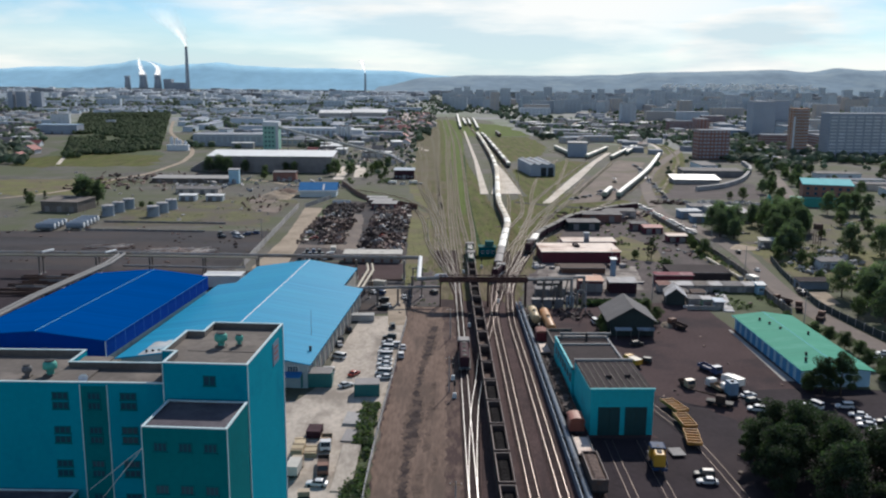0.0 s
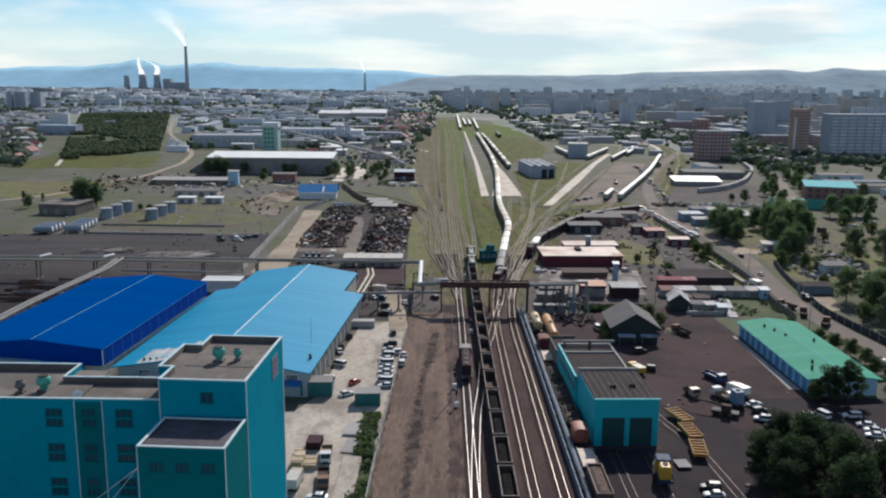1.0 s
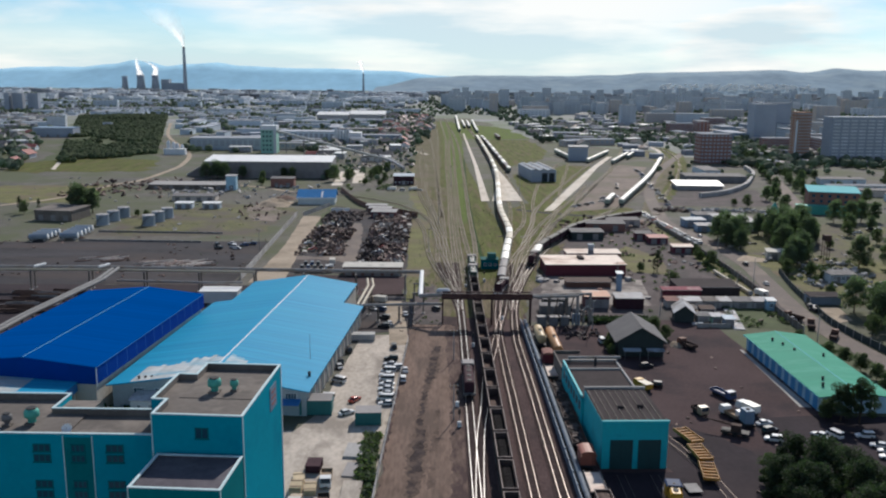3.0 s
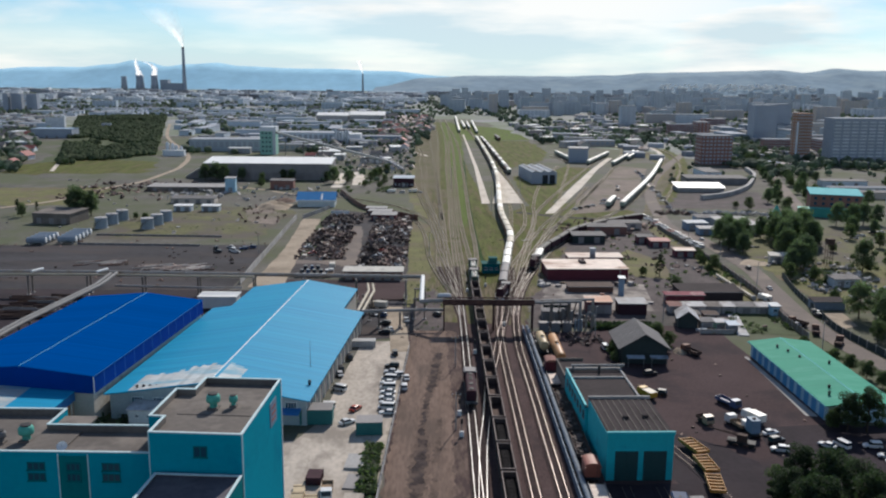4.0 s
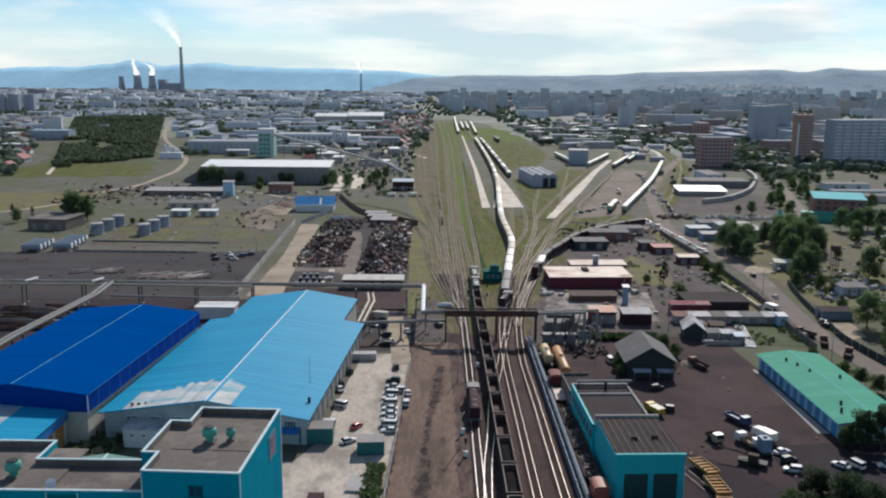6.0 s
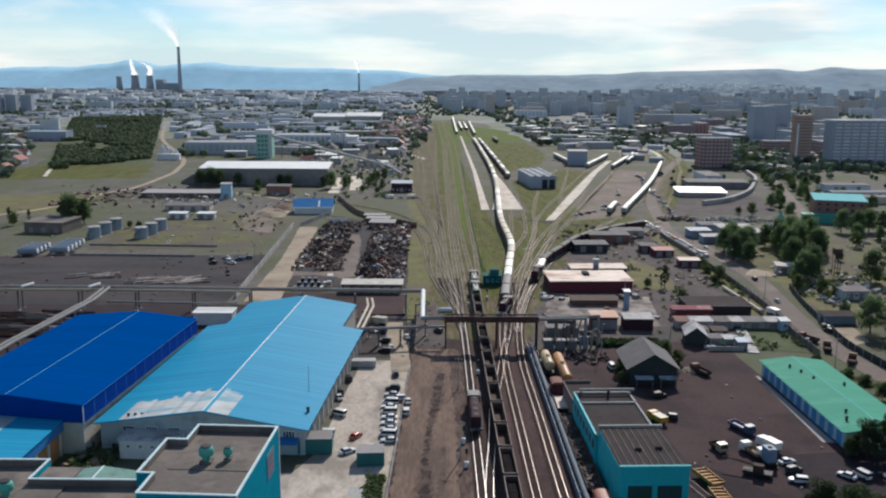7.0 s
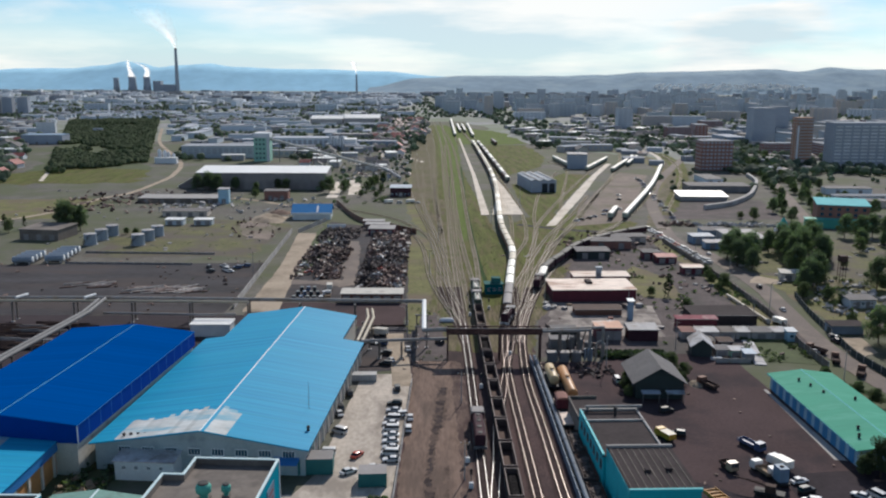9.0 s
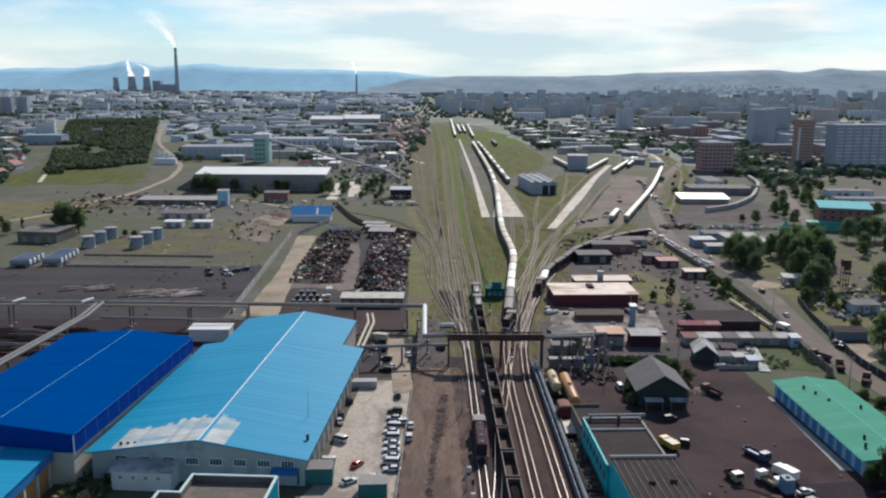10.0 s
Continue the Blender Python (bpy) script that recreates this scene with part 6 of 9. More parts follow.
# shadow over this shed is put into its dark walls and roof
flat_shed("dark_shed", 80.0, 100.0, 281.5, 292.0, 2.9, "roof_dark", "roof_dark", "flat-roofed shed with shadow in its dark colour", 1, 0)
for x, w, roof in ((72.2, 4.1, "brick_red"), (76.5, 6.8, "sheet_pale"), (83.5, 4.4, "roof_felt"), (88.1, 4.4, "sheet_pale"), (92.7, 6.0, "grey_roof"), (98.9, 4.2, "sheet_pale")):
    flat_shed("garage_row", x, x + w, 266.4, 270.6, 2.2, "concrete", roof, "low concrete garage with a patched sheet roof", 0, 1, "garage")
gable_house("red_hut", (70.4, 250.6, 0), -10, 5.4, 8.2, 3.0, 5.0, "timber_dark", "sheet_pale", "small dark hut with a pale gabled roof", 0, 0.5, "hut")
for x, y, w, m, r in ((77.0, 250.2, 3.4, "concrete", "grey_roof"), (81.0, 249.4, 2.6, "mint_wall", "sheet_pale"), (83.8, 246.6, 2.6, "wall_blue", "container_blue"), (74.2, 258.2, 4.6, "box_brown", "roof_felt"), (80.2, 257.6, 3.8, "loco_dark", "rust_floor")):
    flat_shed("small_shed", x, x + w, y, y + 3.0, 2.0, m, r, "small patched garden shed", 0, 1)
for x0, x1, y in ((75.2, 84.8, 244.9), (73.0, 86.5, 263.4)):
    solid("plot_wall", Shape().box(x0, x1, y, y + 0.2, 0, 1.3), M["concrete"], "low concrete wall round a cluttered plot", "wall", kind="structure")
slabs = thing("laid_slabs", (85.2, 243.2, 0.05), -10.6, "long strip of pale concrete slabs laid beside a plot", "slabs")
for k in range(10):
    part("slab", Shape().box(0.04 * (k % 3), 3.1 - 0.05 * (k % 2), 2.25 * k, 2.25 * k + 2.15, 0, 0.24 + 0.05 * (k % 2)), M["sheet_pale"], slabs)
rk = random.Random(41)
for k in range(26):
    solid("plot_board", Shape().box(-rk.uniform(0.4, 1.3), rk.uniform(0.4, 1.3), -0.6, 0.6, 0, rk.uniform(0.1, 0.8)), M[rk.choice(("sheet_pale", "timber", "grey_plate", "scrap_dark", "wall_blue"))], "board or crate lying in a cluttered plot", "boards", (rk.uniform(74, 87), rk.uniform(245.5, 262), 0.05), rk.uniform(0, 180), group="plot boards")
for k in range(22):
    solid("pad_goods", Shape().box(-rk.uniform(0.5, 1.6), rk.uniform(0.5, 1.6), -0.8, 0.8, 0, rk.uniform(0.3, 1.3)), M[rk.choice(("sheet_pale", "timber", "grey_plate", "scrap_dark", "brick_red", "concrete"))], "crate or block stored between sheds", "crates", (rk.uniform(34, 72), rk.choice((rk.uniform(274, 287), rk.uniform(299, 306))), 0.07), rk.uniform(0, 180), group="stored goods")

# ---- scrap yard surroundings ----
blue_hut = thing("blue_roofed_house", (-75.0, 480.5, 0), 2, "white house with a bright blue roof", "house")
part("wall", Shape().box(0, 20, 0, 14, 0, 3.6), M["pale_panel"], blue_hut)
part("roof_slope", Shape().extrude_x([(-0.8, 3.9), (7.2, 7.6), (7.2, 7.4), (-0.8, 3.7)], -0.8, 20.8), M["roof_blue"], blue_hut)
part("roof_slope", Shape().extrude_x([(7.2, 7.6), (14.8, 3.9), (14.8, 3.7), (7.2, 7.4)], -0.8, 20.8), M["roof_blue"], blue_hut)
part("eave", Shape().box(-0.9, 20.9, -1.0, -0.8, 3.0, 3.9), M["white_trim"], blue_hut, "white eave board")
part("roof_light", Shape().extrude_x([(-0.6, 4.05), (5.0, 6.65), (5.0, 6.75), (-0.6, 4.15)], 12.5, 13.5), M["white_trim"], blue_hut)
slab = flat_shed("long_low_store", -31.8, -11.2, 308.0, 314.5, 3.0, "box_brown", "cream_wall", "long low store with a pale flat roof", 0, 6)
flat_shed("yard_store", -31.5, -19.5, 436.0, 445.0, 3.0, "red_wall", "concrete", "low store with a dull mauve-grey roof at the yard's end", -4, 3)
flat_shed("yard_store", -34.0, -22.5, 450.0, 455.0, 2.8, "box_brown", "concrete", "low store with a dull mauve-grey roof at the yard's end", -4, 3)
flat_shed("yard_store", -36.0, -25.5, 460.0, 464.0, 2.8, "box_brown", "concrete", "low store with a dull mauve-grey roof at the yard's end", -4, 3)
solid("wall_end", Shape().box(-53.5, -44, 452, 452.4, 0, 2.4), M["panel_white"], "short white wall behind scrap heaps", "wall", kind="structure")
wall_w = thing("yard_wall", (-66.4, 300, 0), 1.2, "long concrete slab wall along a sandy road", "wall", kind="structure")
for k in range(36):
    part("wall_panel", Shape().box(0, 0.2, 3.9 * k, 3.9 * k + 3.8, 0, 2.4), M["concrete"], wall_w)
long_hall = thing("long_hall", (-158.4, 605.0, 0), 0.3, "very long hall with a white roof and grey walls", "warehouse")
part("wall", Shape().box(0, 86.6, 0, 34, 0, 11.2), M["grey_plate"], long_hall)
part("roof_slope", Shape().extrude_x([(-0.6, 11.4), (26, 13.6), (26, 13.4), (-0.6, 11.2)], -0.6, 87.2), M["roof_white"], long_hall, "sunlit white metal roof")
part("roof_slope", Shape().extrude_x([(26, 13.6), (34.6, 11.4), (34.6, 11.2), (26, 13.4)], -0.6, 87.2), M["roof_white"], long_hall)
for x in (0.05, 86.3):
    part("gable_end", Shape().extrude_x([(0.1, 11.2), (33.9, 11.2), (26, 13.35)], x, x + 0.25), M["grey_plate"], long_hall)
part("lean_to", Shape().extrude_y([(-14, 0), (0, 0), (0, 9.6), (-14, 1.4)], 6, 30), M["grey_plate"], long_hall, "sloping side building")
part("lean_to_roof", Shape().extrude_y([(-14.6, 1.2), (-0.02, 9.65), (-0.02, 9.95), (-14.6, 1.5)], 5.6, 30.4), M["roof_white"], long_hall)
for k in range(13):
    part("bay_door", Shape().box(3 + 6.2 * k, 6.6 + 6.2 * k, -0.1, 0, 0.02, 5.0), M["grey_plate"], long_hall)
mill = thing("mill_tower", (-159.0, 800.0, 0), 0, "pale mint green square mill tower with small windows", "tower")
part("wall", Shape().box(0, 14, 0, 14, 0, 21), M["mint_wall"], mill)
part("top_block", Shape().box(-0.4, 14.4, -0.4, 14.4, 21, 25), M["panel_white"], mill)
part("stair_strip", Shape().box(11.5, 14.05, -0.3, 0, 0, 21), M["panel_white"], mill)
for z in range(5):
    for x in (2.5, 5.8, 9.0):
        window(mill, x, -0.02, 2.5 + 4 * z, 1.6, 1.6, frame_mat="steel_grey")
belt = thing("conveyor_gallery", (0, 0, 0), 0, "long sloping grey conveyor gallery on legs", "conveyor")
part("gallery", Shape().rod((-147, 806, 20), (-29, 690, 3.4), 1.1, n=6), M["cream_wall"], belt)
for k in range(6):
    u = 0.1 + 0.16 * k
    part("leg", Shape().box(-0.3, 0.3, -0.3, 0.3, 0, 19.4 - 16.6 * u, m=pose(-147 + 118 * u, 806 - 116 * u, 0)), M["steel_grey"], belt)
zig = thing("conveyor_gallery", (0, 0, 0), 0, "low pale conveyor zigzagging between yards", "conveyor")
for a, b in (((-62, 726, 4), (-46, 722, 6)), ((-46, 722, 6), (-34, 690, 4)), ((-34, 690, 4), (-24, 660, 2))):
    part("gallery", Shape().rod(a, b, 1.0, n=6), M["sheet_pale"], zig)
    part("leg", Shape().box(a[0] - 0.3, a[0] + 0.3, a[1] - 0.3, a[1] + 0.3, 0, a[2] - 0.9), M["steel_grey"], zig)
works = thing("silo_plant", (-104, 914, 0), 0, "pale works with a row of slim silos", "industrial plant")
for k in range(5):
    part("silo", Shape().lathe([(1.5, 0), (1.5, 15 - (k % 3)), (0.4, 17 - (k % 3))], 12, (3.1 * k, 1.5 * (k % 2), 0)), M["panel_white"], works)
part("gantry", Shape().box(-0.5, 13, 0.2, 1.0, 15.4, 16.2), M["steel_grey"], works)

# ---- pipe bridge and pipelines ----
def portal(x, y, h, w=3.0, rz=0.0):
    t = thing("pipe_portal", (x, y, 0), rz, "steel portal frame carrying pipes", "support", "pipe supports")
    for s in (-w / 2, w / 2):
        part("post", Shape().box(-0.24, 0.24, s - 0.2, s + 0.2, 0, h), M["roof_felt"], t)
        part("footing", Shape().box(-0.5, 0.5, s - 0.5, s + 0.5, 0, 0.35), M["concrete"], t)
    part("beam", Shape().box(-0.2, 0.2, -w / 2 - 0.4, w / 2 + 0.4, h, h + 0.35), M["steel_grey"], t)
    return t

bridge = thing("pipe_bridge", (0, 0, 0), 0, "dark maroon steel truss bridge carrying pipes over the tracks", "pipe bridge")
for y in (246.4, 249.2):
    for z in (7.6, 8.95):
        part("chord", Shape().box(2.6, 28.4, y - 0.13, y + 0.13, z - 0.15, z + 0.15), M["truss_maroon"], bridge)
    for k in range(15):
        x = 2.7 + 1.836 * k
        part("upright", Shape().box(x - 0.07, x + 0.07, y - 0.07, y + 0.07, 7.75, 8.8), M["truss_maroon"], bridge)
        if k < 14:
            part("diagonal", Shape().rod((x, y, 7.7 if k % 2 else 8.85), (x + 1.836, y, 8.85 if k % 2 else 7.7), 0.07, n=6), M["truss_maroon"], bridge)
part("deck", Shape().box(2.6, 28.4, 246.54, 249.06, 7.68, 7.78), M["truss_maroon"], bridge)
for k in range(14):
    part("side_panel", Shape().box(2.78 + 1.836 * k, 4.47 + 1.836 * k, 246.44, 246.5, 7.76, 8.79), M["panel_brown"], bridge, "brown sheet panel")
for k in range(9):
    part("cross_beam", Shape().box(2.7 + 3.2 * k - 0.1, 2.7 + 3.2 * k + 0.1, 246.53, 249.07, 8.85, 9.05), M["truss_maroon"], bridge)
for x in (3.0, 17.0, 28.0):
    for y in (246.4, 249.2):
        part("pier", Shape().box(x - 0.2, x + 0.2, y - 0.2, y + 0.2, 0, 7.45), M["truss_maroon"], bridge)
    part("pier_brace", Shape().rod((x, 246.5, 0.3), (x, 249.1, 7.2), 0.08, n=6), M["truss_maroon"], bridge)
mains = thing("heating_main", (0, 0, 0), 0, "insulated grey heating pipes on tall supports", "pipeline")
def pipe(parent, pts, r, mat):
    for a, b in zip(pts, pts[1:]):
        part("pipe", Shape().rod(a, b, r, n=14), M[mat], parent, smooth=False)
    for p in pts[1:-1]:
        part("elbow", Shape().lathe([(r * 0.5, -r * 0.95), (r * 0.92, -r * 0.6), (r * 1.08, 0), (r * 0.92, r * 0.6), (r * 0.5, r * 0.95)], 14, p), M[mat], parent, smooth=True)
pipe(mains, [(-210, 286.5, 7.0), (-108.5, 287.0, 7.0), (-3.6, 283.5, 7.0), (-3.4, 252.0, 7.0), (3.2, 248.6, 8.3)], 0.6, "pipe_clad")
pipe(mains, [(-210, 284.6, 6.6), (-108.5, 285.0, 6.6), (-58.0, 283.6, 6.6)], 0.40, "pipe_yellow")
pipe(mains, [(3.2, 248.6, 8.2), (28.2, 248.6, 8.2), (45.4, 249.4, 8.6), (45.4, 249.4, 0.2)], 0.42, "pipe_clad")
pipe(mains, [(3.2, 247.0, 8.2), (28.2, 247.0, 8.2), (41.5, 247.6, 8.4), (41.5, 247.6, 0.2)], 0.42, "pipe_clad")
pipe(mains, [(-107.0, 200, 7.0), (-106.2, 228, 7.0), (-102.0, 270.0, 7.0), (-103.0, 286.0, 7.0)], 0.55, "pipe_dark")
pipe(mains, [(-108.6, 200, 7.0), (-107.8, 228, 7.0), (-103.6, 270.0, 7.0), (-104.6, 285.0, 7.0)], 0.5, "pipe_dark")
pipe(mains, [(-100.0, 276.0, 5.2), (-70.0, 274.0, 5.2), (-60.0, 274.5, 5.2)], 0.35, "pipe_clad")
pipe(mains, [(-20.6, 247.6, 5.2), (-3.6, 249.6, 5.2), (3.0, 249.9, 5.2)], 0.42, "pipe_clad")
pipe(mains, [(-20.0, 247.8, 5.2), (-18.4, 270.0, 5.6), (-19.5, 279.0, 5.6)], 0.40, "pipe_yellow")
pipe(mains, [(-21.4, 247.8, 5.2), (-20.0, 270.0, 5.6), (-21.0, 279.0, 5.6)], 0.40, "pipe_yellow")
part("white_elbow", Shape().rod((-3.6, 283.9, 7.0), (-3.4, 252.2, 7.0), 0.66, n=14), M["white_trim"], mains, "white painted pipe bend")
for x in (-190, -170, -150, -131, -112, -94, -76, -58, -42, -25, -9):
    portal(x, 285.6 - (0.03 * max(0, x + 108)), 6.1)
for y in (258, 270):
    portal(-4.2, y, 6.1, 3.0, 90)
for y in (205, 217, 230, 244, 258):
    portal(-107.2 + max(0, 0.1 * (y - 228)), y, 6.3, 3.0, 90)
for x in (-15.5, -9.5):
    portal(x, 248.8, 4.7, 1.6)
for y in (256, 266):
    portal(-20.0, y, 5.0, 2.6, 90)
for x in (33.5, 38.5):
    portal(x, 248.4, 7.7, 2.6)
for x, w in ((-128.5, 3.2), (-107.5, 3.2)):
    part("expansion_loop", Shape().rod((x - 0.9, 283.6, 7.9), (x + 0.9, 288.0, 7.9), 0.4, n=10), M["white_trim"], mains, "white pipe crossing above the main")
station = thing("pump_station", (33.0, 252.0, 0), 0, "dark grey pump station with upright vessels and ducts", "machinery")
for k, (x, y, r, h) in enumerate(((2.0, 1.0, 0.9, 4.2), (4.6, 1.4, 0.7, 5.0), (6.8, 1.0, 0.8, 4.4), (9.2, 1.8, 1.1, 3.4))):
    part("vessel", Shape().lathe([(r, 0), (r, h - 0.5), (r * 0.7, h - 0.1), (r * 0.2, h)], 16, (x, y, 0)), M["steel_grey" if k % 2 else "pipe_dark"], station)
part("housing", Shape().box(-1.0, 5.0, 3.5, 7.5, 0, 3.2), M["pipe_dark"], station)
part("housing_roof", Shape().box(-1.2, 5.2, 3.3, 7.7, 3.2, 3.4), M["grey_roof"], station)
for k in range(3):
    cab = part("switch_cabinet", Shape().box(-3.0 + 3.3 * k, -0.6 + 3.3 * k, -6.5, -4.6, 0, 2.6), M["steel_grey"], station, "grey steel cabinet")
    part("cabinet_roof", Shape().box(-3.2 + 3.3 * k, -0.4 + 3.3 * k, -6.7, -4.4, 2.6, 2.75), M["grey_plate"], cab)
for k in range(3):
    part("white_tube", Shape().rod((7.2 + 0.9 * k, -5.0, 0), (7.2 + 0.9 * k, -5.0, 3.4), 0.28, n=10), M["tank_grey"], station, "pale grey upright tube")
part("arch_pipe", Shape().rod((10.6, -3.0, 0), (10.6, -3.0, 4.2), 0.34, n=12).rod((10.6, -3.0, 4.2), (11.6, -3.2, 5.0), 0.34, n=12).rod((11.6, -3.2, 5.0), (12.6, -3.4, 4.2), 0.34, n=12).rod((12.6, -3.4, 4.2), (12.6, -3.4, 0), 0.34, n=12), M["pipe_clad"], station, "arched grey insulated pipe")
for k in range(4):
    part("duct", Shape().rod((1.0 + 2.2 * k, 2.0, 3.0), (1.0 + 2.2 * k, -3.4, 8.2), 0.2, n=8), M["steel_grey"], station)

# ---- vehicles: each is built along y, nose towards +y ----
def wheel_set(parent, xs, ys, r=0.33, w=0.22):
    me = None
    for y in ys:
        for x in xs:
            if me is None:
                me = Shape().rod((-w / 2, 0, 0), (w / 2, 0, 0), r, n=12).mesh("wheel", M["rubber"])
            part("wheel", me, None, parent, at=pose(x, y, r))


def loft(shape, rings, mi=0):
    """Skins a row of closed rings with the same number of corners, and caps both ends."""
    k, n = len(shape.v), len(rings[0])
    for ring in rings:
        shape.v.extend(ring)
    faces = [(k + a * n + i, k + a * n + (i + 1) % n, k + (a + 1) * n + (i + 1) % n, k + (a + 1) * n + i) for a in range(len(rings) - 1) for i in range(n)]
    faces += [tuple(range(k + n - 1, k - 1, -1)), tuple(range(k + (len(rings) - 1) * n, k + len(rings) * n))]
    shape.f.extend(faces)
    shape.mi.extend([mi] * len(faces))
    return shape


def car(paint, label, kind="sedan", group="parked cars"):
    """A rounded body, a greenhouse of dark glass that narrows upwards, and a painted roof."""
    t = thing("car", label=label, category="car", group=group)
    belt, top = {"sedan": (0.90, 1.40), "suv": (1.02, 1.66), "van": (1.08, 1.88)}[kind]
    foot = {"sedan": (-1.75, 0.95, 0.80), "suv": (-2.12, 1.00, 0.82), "van": (-2.25, 1.75, 0.84)}[kind]
    head = {"sedan": (-1.15, 0.22, 0.62), "suv": (-1.92, 0.36, 0.68), "van": (-2.08, 1.00, 0.72)}[kind]
    rings = []
    for y, hw, zt in ((-2.2, 0.66, 0.72), (-2.12, 0.78, belt - 0.1), (-1.85, 0.84, belt), (0.95, 0.86, belt), (1.75, 0.83, belt - 0.1), (2.08, 0.76, belt - 0.2), (2.2, 0.62, 0.58)):
        rings.append([(-hw, y, 0.34), (hw, y, 0.34), (hw, y, zt - 0.14), (hw - 0.12, y, zt), (-hw + 0.12, y, zt), (-hw, y, zt - 0.14)])
    part("body", loft(Shape(), rings), M[paint], t, smooth=False)
    glass = [[(-foot[2], foot[0], belt - 0.02), (foot[2], foot[0], belt - 0.02), (foot[2], foot[1], belt - 0.02), (-foot[2], foot[1], belt - 0.02)],
             [(-head[2], head[0], top - 0.05), (head[2], head[0], top - 0.05), (head[2], head[1], top - 0.05), (-head[2], head[1], top - 0.05)]]
    part("window_band", loft(Shape(), glass), M["glass"], t, "dark car windows")
    roof = [[(x * (head[2] + d), (head[0] - d) if y < 0 else head[1] + d, z) for x, y in ((-1, -1), (1, -1), (1, 1), (-1, 1))] for d, z in ((0.06, top - 0.1), (0.03, top - 0.01), (-0.12, top + 0.04))]
    part("roof", loft(Shape(), roof), M[paint], t)
    wheel_set(t, (-0.76, 0.76), (-1.35, 1.38))
    return t


def truck(cab_paint, box_mat, label, L=8.0, h=3.2, box=True, cat="truck", roof=None):
    t = thing("truck", label=label, category=cat, group="parked trucks")
    part("chassis", Shape().box(-0.5, 0.5, -L / 2, L / 2, 0.55, 0.85), M["black_steel"], t)
    cab = part("cab", Shape().extrude_x([(L / 2 - 2.0, 0.6), (L / 2, 0.6), (L / 2, 1.5), (L / 2 - 0.35, 2.5), (L / 2 - 2.0, 2.55)], -1.15, 1.15), M[cab_paint], t)
    part("windscreen", Shape().extrude_x([(L / 2 + 0.02, 1.5), (L / 2 + 0.04, 1.5), (L / 2 - 0.28, 2.42), (L / 2 - 0.31, 2.42)], -1.0, 1.0), M["glass"], cab)
    if box:
        part("cargo_box", Shape().box(-1.22, 1.22, -L / 2, L / 2 - 2.2, 0.9, h), M[box_mat], t)
        part("box_roof", Shape().box(-1.25, 1.25, -L / 2 - 0.03, L / 2 - 2.17, h, h + 0.06), M[roof or box_mat], t)
    else:
        part("load_floor", Shape().box(-1.2, 1.2, -L / 2, L / 2 - 2.2, 0.9, 1.05), M[box_mat], t)
        for x in (-1.2, 1.14):
            part("side_board", Shape().box(x, x + 0.06, -L / 2, L / 2 - 2.2, 1.05, 1.65), M[box_mat], t)
        for y in (-L / 2, L / 2 - 2.26):
            part("end_board", Shape().box(-1.14, 1.14, y, y + 0.06, 1.05, 1.65), M[box_mat], t)
    wheel_set(t, (-0.95, 0.95), (-L / 2 + 1.2, -L / 2 + 2.3, L / 2 - 1.1), 0.48, 0.3)
    return t


cars = {k: car("paint_" + k, l, s) for k, l, s in (("white", "white parked saloon car", "sedan"), ("silver", "silver parked saloon car", "sedan"), ("black", "black parked sport utility car", "suv"),
                                                   ("red", "dark red parked saloon car", "sedan"), ("navy", "dark blue parked pickup-like car", "suv"), ("beige", "beige old parked saloon car", "sedan"))}
cars["van"] = car("paint_white", "white parked minivan with dark windows", "van")
cars["suv"] = car("paint_white", "white parked sport utility car", "suv")
cars["bus"] = truck("loco_yellow", "loco_yellow", "small yellow service bus with a cream roof", 6.0, 2.3, roof="roof_tan")
cars["whitebox"] = truck("paint_white", "coach_white", "white delivery truck with a long pale box body", 6.4, 2.7)
cars["pickup"] = truck("paint_beige", "rust_floor", "small rusty flatbed truck with a pale bonnet", 4.8, box=False)
cars["box"] = truck("paint_beige", "cream_wall", "cream box truck with tall body", 6.8, 2.8)
cars["flat"] = truck("paint_white", "timber", "white flatbed truck with an open timber bed", 7.0, box=False)
cars["tipper"] = truck("box_brown", "rust_floor", "old rusty brown tipper truck", 7.5, box=False)
cars["bluetruck"] = truck("paint_navy", "paint_navy", "dark blue open flatbed truck", 7.5, box=False)
def park(kind, x, y, heading, z=0.055):
    """heading: degrees anticlockwise from +y."""
    m = pose(x, y, z, 0, 0, heading)
    p = cars[kind]
    if p.name in used:
        return copy_thing(p, m)
    used.add(p.name)
    p.matrix_basis = m @ Matrix.Scale(0.82, 4)
    return p

